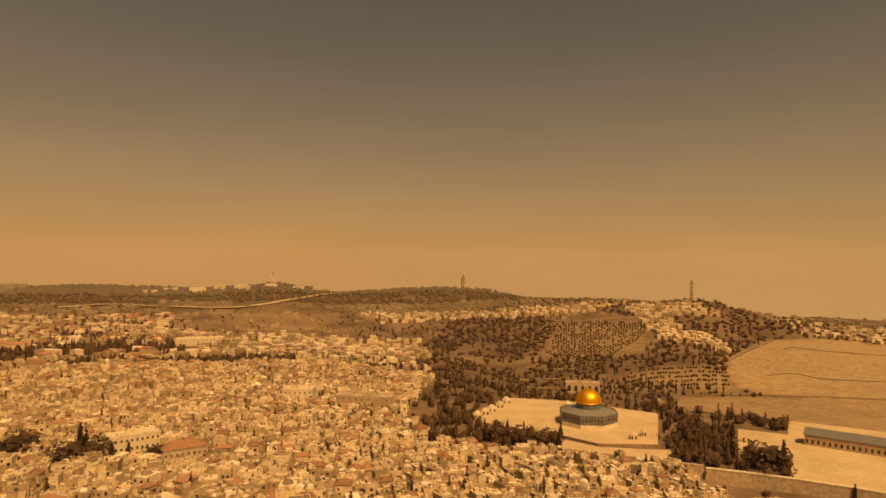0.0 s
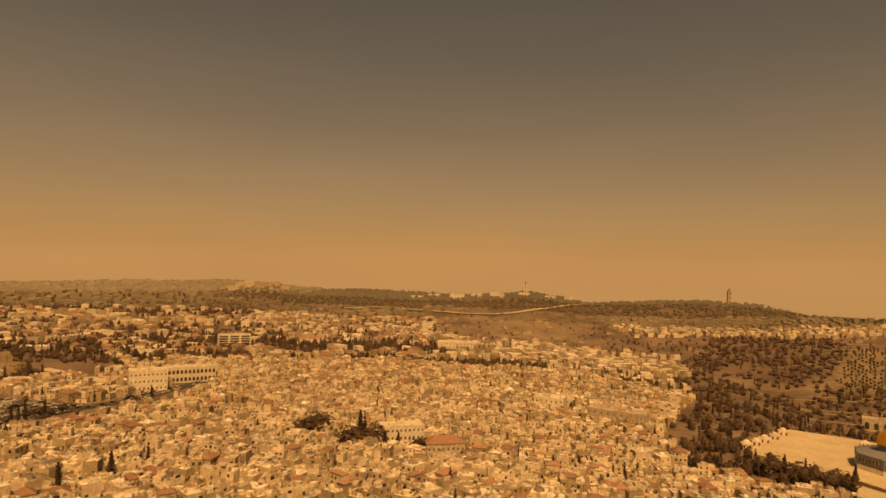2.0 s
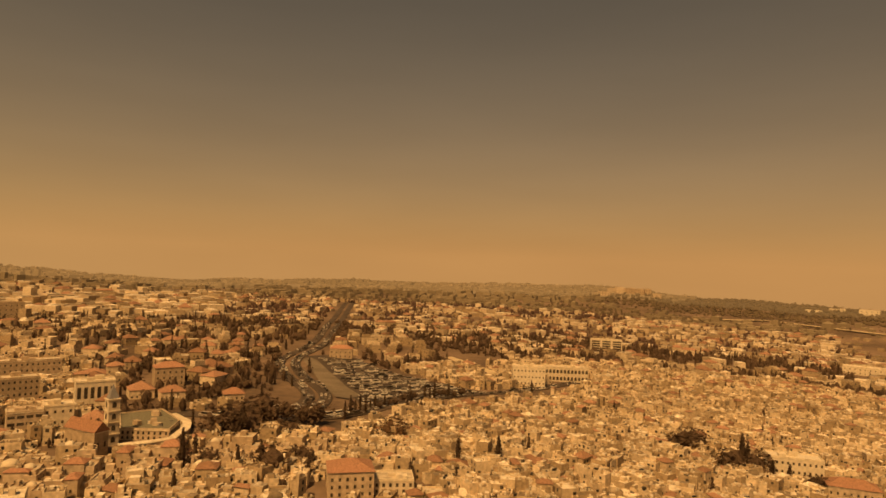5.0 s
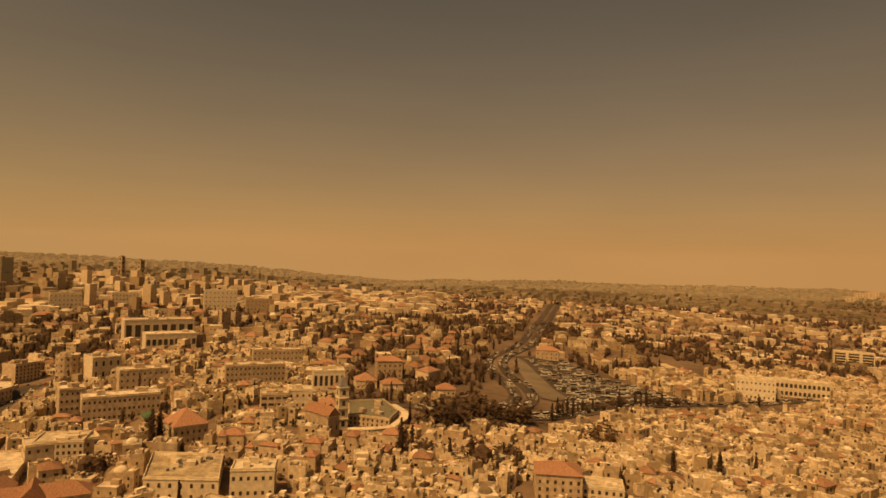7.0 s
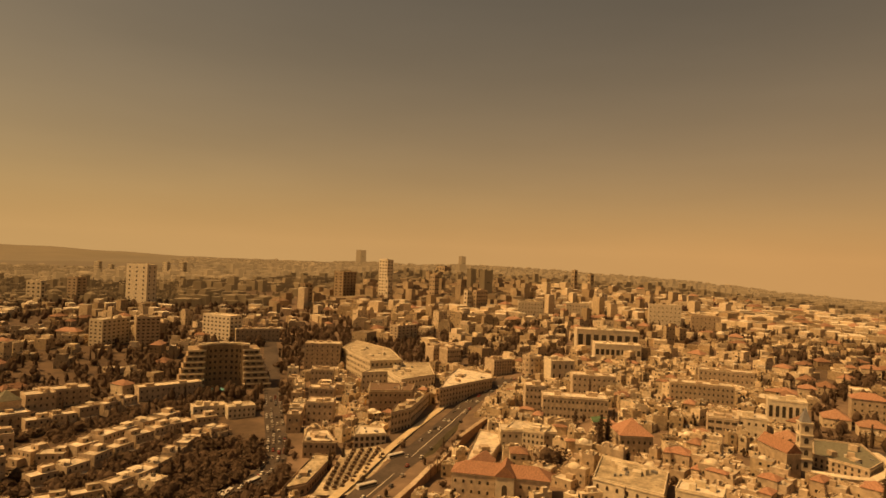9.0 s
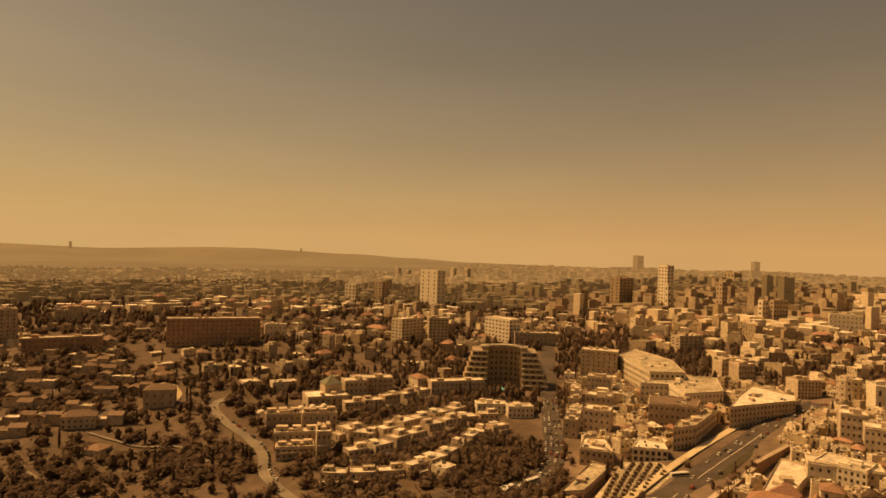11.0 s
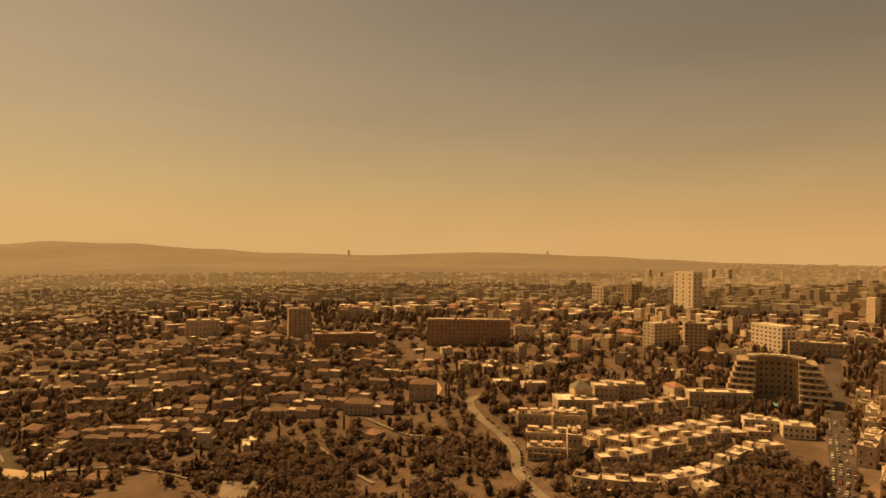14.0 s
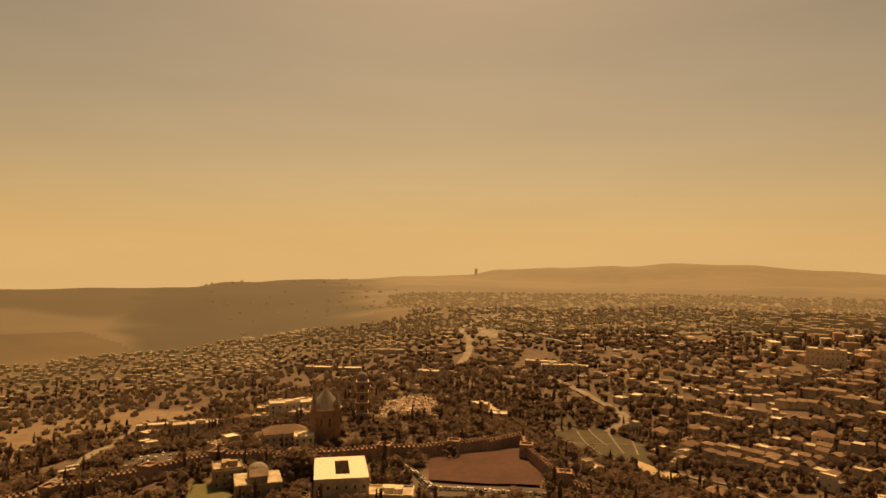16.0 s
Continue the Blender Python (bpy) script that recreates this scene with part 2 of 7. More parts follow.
# ---- materials ----
def surface(name, lo, hi, by="", rough=0.9, big=0.03, fine=0.6, stain=0.35, bump=0.25, metal=0.0, over=()):
    """A matt surface between two colours: by island or object, with stains and grain at two sizes (per metre)."""
    m = bpy.data.materials.new(name)
    m.use_nodes = True
    n, l = m.node_tree.nodes, m.node_tree.links
    bsdf = n["Principled BSDF"]
    bsdf.inputs["Roughness"].default_value, bsdf.inputs["Metallic"].default_value = rough, metal
    bsdf.inputs["Specular IOR Level"].default_value = 0.25
    geo = n.new("ShaderNodeNewGeometry")
    def noise_at(scale, detail):
        t = n.new("ShaderNodeTexNoise")
        t.inputs["Scale"].default_value, t.inputs["Detail"].default_value = scale, detail
        l.new(geo.outputs["Position"], t.inputs["Vector"])
        return t.outputs["Fac"]
    def mixed(fac, one, two, blend="MIX"):
        x = n.new("ShaderNodeMix")
        x.data_type, x.blend_type = "RGBA", blend
        for slot, v in ((0, fac), (6, one), (7, two)):
            if isinstance(v, (int, float)):
                x.inputs[slot].default_value = v
            elif isinstance(v, tuple):
                x.inputs[slot].default_value = (*v, 1)
            else:
                l.new(v, x.inputs[slot])
        return x.outputs[2]
    coarse, grain = noise_at(big, 3), noise_at(fine, 4)
    if by == "island":
        push = n.new("ShaderNodeMapRange")
        push.interpolation_type = "SMOOTHSTEP"
        push.inputs[1].default_value, push.inputs[2].default_value = 0.12, 0.88
        l.new(geo.outputs["Random Per Island"], push.inputs[0])
        pick = push.outputs[0]
    elif by == "object":
        pick = n.new("ShaderNodeObjectInfo").outputs["Random"]
    else:
        ramp = n.new("ShaderNodeMapRange")
        ramp.inputs[1].default_value, ramp.inputs[2].default_value = 0.35, 0.65
        l.new(coarse, ramp.inputs[0])
        pick = ramp.outputs[0]
    base = mixed(pick, lo, hi)
    for layer, one, two in over:
        known = n.new("ShaderNodeAttribute")
        known.attribute_name = layer
        worn = n.new("ShaderNodeMath")
        worn.operation, worn.use_clamp = "MULTIPLY_ADD", True
        l.new(known.outputs["Fac"], worn.inputs[0])
        l.new(noise_at(0.045, 4), worn.inputs[1])
        half = n.new("ShaderNodeMath")
        half.operation = "MULTIPLY"
        l.new(known.outputs["Fac"], half.inputs[0])
        half.inputs[1].default_value = 0.5
        l.new(half.outputs[0], worn.inputs[2])
        base = mixed(worn.outputs[0], base, mixed(coarse, one, two))
    shade = n.new("ShaderNodeMapRange")
    shade.inputs[1].default_value, shade.inputs[2].default_value = 0.3, 0.7
    shade.inputs[3].default_value, shade.inputs[4].default_value = 1 - stain, 1.0 + stain * 0.25
    l.new(grain, shade.inputs[0])
    l.new(mixed(1.0, base, shade.outputs[0], "MULTIPLY"), bsdf.inputs["Base Color"])
    if bump:
        bp = n.new("ShaderNodeBump")
        bp.inputs["Strength"].default_value, bp.inputs["Distance"].default_value = bump, 0.15
        l.new(grain, bp.inputs["Height"])
        l.new(bp.outputs[0], bsdf.inputs["Normal"])
    return m


def foliage(name, lo, hi, fine=2.0, stain=0.4):
    """Leaves in a raised tone that stands in for haze, letting some sun through."""
    m = surface(name, lo, hi, "island", fine=fine, stain=stain, bump=0)
    n, l = m.node_tree.nodes, m.node_tree.links
    bsdf, out = n["Principled BSDF"], n["Material Output"]
    thin, blend = n.new("ShaderNodeBsdfTranslucent"), n.new("ShaderNodeMixShader")
    l.new(bsdf.inputs["Base Color"].links[0].from_socket, thin.inputs["Color"])
    blend.inputs[0].default_value = 0.5
    l.new(bsdf.outputs[0], blend.inputs[1])
    l.new(thin.outputs[0], blend.inputs[2])
    l.new(blend.outputs[0], out.inputs["Surface"])
    return m


STONE = surface("pale_stone", (0.400, 0.282, 0.176), (0.740, 0.574, 0.399), "island", fine=0.5)
STONE_ONE = surface("dressed_stone", (0.440, 0.315, 0.211), (0.600, 0.451, 0.319), "object", fine=0.4)
STONE_PALE = surface("white_stone", (0.600, 0.479, 0.338), (0.740, 0.613, 0.455), "object", fine=0.4, stain=0.25)
STONE_DARK = surface("weathered_red_stone", (0.27, 0.155, 0.095), (0.34, 0.20, 0.125), "object", fine=0.3)
WALL_STONE = surface("rampart_stone", (0.300, 0.179, 0.122), (0.400, 0.247, 0.170), "", big=0.2, fine=0.9)
ROOF = surface("flat_roof", (0.240, 0.173, 0.113), (0.860, 0.722, 0.556), "island", fine=0.3, stain=0.45)
ROOF_ONE = surface("flat_roof_of_one", (0.480, 0.380, 0.272), (0.800, 0.663, 0.505), "object", fine=0.25, stain=0.45)
TILE = surface("red_tiles", (0.28, 0.145, 0.092), (0.41, 0.217, 0.143), "island", fine=1.2, stain=0.35)
TILE_ONE = surface("red_tiles_of_one", (0.33, 0.163, 0.104), (0.43, 0.216, 0.143), "object", fine=1.2, stain=0.35)
GLASS = surface("dark_window", (0.045, 0.035, 0.026), (0.10, 0.078, 0.056), "object", rough=0.25, bump=0, stain=0.1)
GLASS_MANY = surface("dark_windows", (0.022, 0.018, 0.014), (0.08, 0.062, 0.045), "island", rough=0.3, bump=0, stain=0.1)
WHITE = surface("white_paint", (0.58, 0.48, 0.36), (0.74, 0.63, 0.49), "island", rough=0.6, stain=0.2, bump=0.05)
LEAF = foliage("dark_foliage", (0.146, 0.091, 0.059), (0.220, 0.139, 0.094))
LEAF_CYPRESS = foliage("cypress_foliage", (0.110, 0.069, 0.045), (0.168, 0.106, 0.071))
LEAF_OLIVE = foliage("olive_foliage", (0.140, 0.094, 0.057), (0.205, 0.140, 0.089))
BARK = surface("bark", (0.07, 0.05, 0.035), (0.12, 0.085, 0.055), "object", fine=3)
# far copies with contrast evened out in the colours, to stand in for haze
FAR_STONE = surface("hazed_far_stone", (0.36, 0.255, 0.165), (0.48, 0.35, 0.23), "island", fine=0.1)
# roofs kept darker than walls, to offset the sun that falls on them
FAR_ROOF = surface("hazed_far_roof", (0.13, 0.092, 0.056), (0.32, 0.24, 0.158), "island", fine=0.1)
FAR_TILE = surface("hazed_far_tiles", (0.20, 0.125, 0.078), (0.26, 0.165, 0.105), "island", fine=0.1)
LEAF_FAR = foliage("hazed_far_foliage", (0.159, 0.095, 0.071), (0.217, 0.131, 0.100), fine=0.3, stain=0.3)
EARTH = surface("dry_earth", (0.135, 0.088, 0.059), (0.250, 0.163, 0.112), "", big=0.012, fine=0.12, stain=0.3,
                over=(("growth", (0.086, 0.055, 0.035), (0.150, 0.094, 0.060)), ("bare", (0.34, 0.235, 0.14), (0.43, 0.305, 0.185))))
FIELD = surface("bare_field", (0.42, 0.30, 0.18), (0.52, 0.38, 0.24), "", big=0.01, fine=0.08, stain=0.25)
PAVING = surface("pale_paving", (0.510, 0.380, 0.242), (0.600, 0.460, 0.303), "", big=0.03, fine=0.35, stain=0.18)
ASPHALT = surface("asphalt", (0.070, 0.050, 0.037), (0.112, 0.080, 0.060), "", big=0.05, fine=0.6, stain=0.3, rough=0.85)
ROAD_PALE = surface("worn_asphalt", (0.165, 0.126, 0.09), (0.245, 0.19, 0.135), "", big=0.05, fine=0.6, stain=0.25, rough=0.8)
GOLD = surface("gilded_copper", (0.88, 0.40, 0.07), (0.95, 0.46, 0.09), "", big=0.4, fine=1.5, stain=0.16, rough=0.44, metal=0.75, bump=0.15)
TILE_BLUE = surface("blue_glazed_tiles", (0.13, 0.14, 0.15), (0.20, 0.20, 0.20), "", big=0.4, fine=1.0, stain=0.3, rough=0.45)
LEAD = surface("grey_lead_roof", (0.16, 0.15, 0.15), (0.23, 0.215, 0.205), "object", fine=0.8, rough=0.55, stain=0.3)
DIRT_RED = surface("red_clay_court", (0.068, 0.026, 0.017), (0.090, 0.036, 0.024), "", big=0.05, fine=0.3, stain=0.25)
GRASS = surface("watered_grass", (0.056, 0.043, 0.021), (0.082, 0.062, 0.031), "", big=0.1, fine=1.0, stain=0.35)
METAL = surface("painted_steel", (0.20, 0.18, 0.16), (0.30, 0.27, 0.24), "object", rough=0.5, metal=0.4, bump=0)
RUBBER = surface("tyre_rubber", (0.02, 0.02, 0.02), (0.03, 0.03, 0.03), "object", bump=0)
PAINTS = [surface("car_paint_" + n, c, c, "object", rough=0.3, stain=0.08, bump=0, metal=0.2) for n, c in (
    ("white", (0.72, 0.64, 0.53)), ("silver", (0.40, 0.325, 0.26)), ("grey", (0.135, 0.104, 0.08)), ("dark", (0.040, 0.030, 0.024)), ("red", (0.32, 0.03, 0.02)))]


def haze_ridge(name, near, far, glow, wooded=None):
    """Far surfaces with haze put into them: muted base colour and a faint glow."""
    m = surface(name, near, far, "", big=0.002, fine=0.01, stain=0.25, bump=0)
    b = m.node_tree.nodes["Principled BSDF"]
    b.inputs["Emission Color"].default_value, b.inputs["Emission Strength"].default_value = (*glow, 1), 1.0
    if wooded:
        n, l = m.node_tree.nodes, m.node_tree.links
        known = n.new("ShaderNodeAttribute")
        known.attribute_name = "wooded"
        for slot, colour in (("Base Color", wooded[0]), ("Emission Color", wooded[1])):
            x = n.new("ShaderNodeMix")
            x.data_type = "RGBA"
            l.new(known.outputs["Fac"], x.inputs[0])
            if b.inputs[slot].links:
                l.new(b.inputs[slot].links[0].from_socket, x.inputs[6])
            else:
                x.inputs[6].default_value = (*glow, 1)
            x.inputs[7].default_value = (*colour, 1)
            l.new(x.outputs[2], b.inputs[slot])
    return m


ROOF_WORN = surface("worn_flat_roof", (0.34, 0.255, 0.165), (0.56, 0.44, 0.30), "", big=0.09, fine=0.4, stain=0.5)
TILE_BROWN = surface("dull_brown_tiles", (0.20, 0.115, 0.075), (0.30, 0.175, 0.115), "island", fine=1.2, stain=0.4)
COURT_GREEN = surface("green_hard_court", (0.115, 0.105, 0.040), (0.145, 0.130, 0.052), "", fine=0.5, stain=0.2, bump=0.05)
STONE_TAN = surface("tan_stone", (0.30, 0.205, 0.13), (0.38, 0.265, 0.17), "object", fine=0.3)
TILE_DULL = surface("weathered_brown_tiles", (0.19, 0.115, 0.075), (0.27, 0.17, 0.112), "object", fine=1.2, stain=0.4)
COPPER = surface("dull_glazed_roof", (0.16, 0.145, 0.10), (0.22, 0.195, 0.135), "object", fine=0.6, stain=0.3)
STONE_RED = surface("reddish_brown_stone", (0.38, 0.225, 0.145), (0.46, 0.28, 0.18), "object", fine=0.3)
CONE_ROOF = surface("weathered_cone_roof", (0.20, 0.155, 0.12), (0.28, 0.22, 0.17), "object", fine=0.8, stain=0.35)
# base and haze-glow colours where the far slope is wooded
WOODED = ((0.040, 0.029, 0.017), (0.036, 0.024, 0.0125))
# the third colour of each is a glow that imitates haze
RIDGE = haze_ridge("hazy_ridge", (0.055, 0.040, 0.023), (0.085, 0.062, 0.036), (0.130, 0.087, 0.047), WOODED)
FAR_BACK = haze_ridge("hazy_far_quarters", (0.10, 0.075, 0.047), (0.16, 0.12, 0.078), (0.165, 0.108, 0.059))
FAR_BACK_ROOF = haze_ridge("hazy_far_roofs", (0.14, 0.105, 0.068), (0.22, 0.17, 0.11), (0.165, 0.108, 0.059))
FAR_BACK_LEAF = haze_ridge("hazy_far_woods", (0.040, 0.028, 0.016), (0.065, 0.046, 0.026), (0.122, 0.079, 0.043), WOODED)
MID_BACK = haze_ridge("hazed_quarters", (0.16, 0.118, 0.074), (0.26, 0.195, 0.125), (0.036, 0.023, 0.0125))
MID_BACK_ROOF = haze_ridge("hazed_roofs", (0.15, 0.108, 0.068), (0.38, 0.29, 0.19), (0.036, 0.023, 0.0125))
MID_BACK_LEAF = haze_ridge("hazed_woods", (0.075, 0.050, 0.028), (0.115, 0.078, 0.044), (0.036, 0.023, 0.0125), WOODED)
GREEN_ROOF = surface("green_sheet_roof", (0.06, 0.12, 0.06), (0.09, 0.15, 0.08), "object", rough=0.6)
WATER = surface("pool_water", (0.10, 0.36, 0.36), (0.14, 0.42, 0.42), "", rough=0.1, stain=0.1, bump=0.05)
BROWN_BUSH = surface("russet_foliage", (0.09, 0.045, 0.025), (0.13, 0.07, 0.035), "island", fine=2.0, stain=0.4, bump=0)
# ---- builders ----
class Heap:
    """Gathers faces of many small bodies into one mesh."""

    def __init__(self):
        self.v, self.f, self.m = [], [], []

    def face(self, pts, mat):
        k = len(self.v)
        self.v.extend(pts)
        self.f.append(tuple(range(k, k + len(pts))))
        self.m.append(mat)

    def solid(self, pts, faces, mat):
        """A body whose faces share corners, so that it is one island. mat: one number or one a face."""
        k = len(self.v)
        self.v.extend(pts)
        for i, f in enumerate(faces):
            self.f.append(tuple(j + k for j in f))
            self.m.append(mat if isinstance(mat, int) else mat[i])

    def box(self, at, w, d, h, mat, lid=True):
        """at: a function from local x, y, z to world; the box stands on z = 0, centred."""
        x, y = w / 2, d / 2
        p = [at(-x, -y, 0), at(x, -y, 0), at(x, y, 0), at(-x, y, 0), at(-x, -y, h), at(x, -y, h), at(x, y, h), at(-x, y, h)]
        f = [(0, 1, 5, 4), (1, 2, 6, 5), (2, 3, 7, 6), (3, 0, 4, 7)] + ([(4, 5, 6, 7)] if lid else [])
        self.solid(p, f, mat)

    def mesh(self, name, mats):
        me = bpy.data.meshes.new(name)
        me.from_pydata(self.v, [], self.f)
        for m in mats:
            me.materials.append(m)
        me.polygons.foreach_set("material_index", np.array(self.m, dtype=np.int32))
        me.update()
        return me

    def thing(self, name, mats, label, category, kind="stuff"):
        return tagged(new(name, self.mesh(name, mats)), label, category, kind=kind)


def placed(x, y, z, turn):
    """A function that carries local places to the world: turned by degrees, then moved."""
    c, s = math.cos(math.radians(turn)), math.sin(math.radians(turn))
    return lambda a, b, h: (x + a * c - b * s, y + a * s + b * c, z + h)


def local(a, b, h):
    return (a, b, h)


def shifted(x, y, z=0.0, turn=0.0):
    return placed(x, y, z, turn)


def part(name, heap, mats, parent, label="", at=None):
    ob = new(name, heap if isinstance(heap, bpy.types.Mesh) else heap.mesh(name, mats))
    ob.parent = parent
    if at is not None:
        ob.matrix_local = at
    if label:
        ob["label"] = label
    return ob


def base(name, psi, r, turn, label, category, group="", z=None):
    """An empty at the foot of a thing, its front (-y) turned to the camera's foot and then by turn."""
    x, y = spot(psi, r)
    e = new(name)
    e.matrix_world = pose(x, y, ground(x, y) if z is None else z, 0, 0, psi + turn)
    return tagged(e, label, category, group)


def parapet(h, at, w, d, z0, z1, rim=0.35, drop=0.7, wall=0, deck=1):
    """Walls with a parapet round a sunk flat roof."""
    x, y, i, j = w / 2, d / 2, w / 2 - rim, d / 2 - rim
    p = [at(a, b, z) for z in (z0, z1) for a, b in ((-x, -y), (x, -y), (x, y), (-x, y))]
    p += [at(a, b, z) for z in (z1, z1 - drop) for a, b in ((-i, -j), (i, -j), (i, j), (-i, j))]
    f = [(0, 1, 5, 4), (1, 2, 6, 5), (2, 3, 7, 6), (3, 0, 4, 7)]
    f += [(4, 5, 9, 8), (5, 6, 10, 9), (6, 7, 11, 10), (7, 4, 8, 11)]
    f += [(8, 9, 13, 12), (9, 10, 14, 13), (10, 11, 15, 14), (11, 8, 12, 15)]
    h.solid(p, f, wall)
    if deck is not None:
        h.face([at(a, b, z1 - drop + 0.01) for a, b in ((-i, -j), (i, -j), (i, j), (-i, j))], deck)


def hip(h, at, w, d, z, rise, mat, over=0.5, gable=False):
    """A pitched roof: its ridge runs along the longer side."""
    x, y = w / 2 + over, d / 2 + over
    if w >= d:
        e = x if gable else max(x - y, 0.0)
        ridge = [(-e, 0), (e, 0)]
    else:
        e = y if gable else max(y - x, 0.0)
        ridge = [(0, -e), (0, e)]
    p = [at(a, b, z - 0.25) for a, b in ((-x, -y), (x, -y), (x, y), (-x, y))] + [at(a, b, z) for a, b in ((-x, -y), (x, -y), (x, y), (-x, y))]
    p += [at(a, b, z + rise) for a, b in ridge]
    f = [(0, 1, 5, 4), (1, 2, 6, 5), (2, 3, 7, 6), (3, 0, 4, 7)]
    f += [(4, 5, 9, 8), (5, 6, 9), (6, 7, 8, 9), (7, 4, 8)] if w >= d else [(4, 5, 8), (5, 6, 9, 8), (6, 7, 9), (7, 4, 8, 9)]
    h.solid(p, f, mat)


def dome(h, at, r, z, mat, rise=None, seg=10, rings=4, bulge=0.0):
    """A dome of radius r on height z."""
    rise = rise or r
    p = []
    for i in range(rings):
        a = math.pi / 2 * i / rings
        q = r * (math.cos(a) + bulge * math.sin(2 * a) * (1 - i / rings))
        p += [at(q * math.cos(2 * math.pi * k / seg), q * math.sin(2 * math.pi * k / seg), z + rise * math.sin(a)) for k in range(seg)]
    p.append(at(0, 0, z + rise))
    f = [(i * seg + k, i * seg + (k + 1) % seg, (i + 1) * seg + (k + 1) % seg, (i + 1) * seg + k) for i in range(rings - 1) for k in range(seg)]
    f += [((rings - 1) * seg + k, (rings - 1) * seg + (k + 1) % seg, rings * seg) for k in range(seg)]
    h.solid(p, f, mat)


def drum(h, at, r, z0, z1, mat, seg=12, r1=None, lid=True):
    """A cylinder or cone."""
    r1 = r if r1 is None else r1
    p = [at(q * math.cos(2 * math.pi * k / seg + math.pi / seg), q * math.sin(2 * math.pi * k / seg + math.pi / seg), z) for q, z in ((r, z0), (max(r1, 0.01), z1)) for k in range(seg)]
    f = [(k, (k + 1) % seg, seg + (k + 1) % seg, seg + k) for k in range(seg)]
    if lid:
        f.append(tuple(range(seg, 2 * seg)))
    h.solid(p, f, mat)


WINDOWS = {}


def window_mesh(w, h, arch=False):
    """A framed window, its pane set back: faces -y, its sill's middle at the origin."""
    key = (round(w, 1), round(h, 1), arch)
    if key not in WINDOWS:
        k = Heap()
        o = [(-w / 2 - 0.12, 0), (w / 2 + 0.12, 0)]
        i = [(-w / 2, 0.1), (w / 2, 0.1)]
        if arch:
            for lst, rad, up in ((o, w / 2 + 0.12, h), (i, w / 2, h)):
                lst += [(rad * math.cos(t), up - w / 2 + rad * math.sin(t)) for t in (0, 0.8, 1.57, 2.35, 3.14)]
        else:
            o += [(w / 2 + 0.12, h + 0.12), (-w / 2 - 0.12, h + 0.12)]
            i += [(w / 2, h), (-w / 2, h)]
        n = len(o)
        p = [(a, 0.05, b) for a, b in o] + [(a, -0.07, b) for a, b in o] + [(a, -0.07, b) for a, b in i] + [(a, -0.02, b) for a, b in i]
        f = [(s * n + k1, s * n + (k1 + 1) % n, (s + 1) * n + (k1 + 1) % n, (s + 1) * n + k1) for s in range(3) for k1 in range(n)]
        k.solid(p, f, 0)
        k.face([(a, -0.021, b) for a, b in i], 1)
        WINDOWS[key] = k.mesh("window", [STONE_ONE, GLASS])
    return WINDOWS[key]


def window_row(parent, w, d, storeys, bays, z0, step, size, side=0, arch=False, inset=0.0, name="window", span=None):
    """Windows as parts of a house: side 0 the front, 1 the right, 2 the back, 3 the left."""
    wide = span or ((w if side in (0, 2) else d) - 2 * inset)
    for s in range(storeys):
        for b in range(bays):
            u = (b + 0.5) / bays * wide - wide / 2
            zz = z0 + s * step
            m = {0: pose(u, -d / 2 - 0.02, zz), 1: pose(w / 2 + 0.02, u, zz, 0, 0, 90), 2: pose(-u, d / 2 + 0.02, zz, 0, 0, 180), 3: pose(-w / 2 - 0.02, -u, zz, 0, 0, 270)}[side]
            part(name, window_mesh(*size, arch), None, parent, at=m)


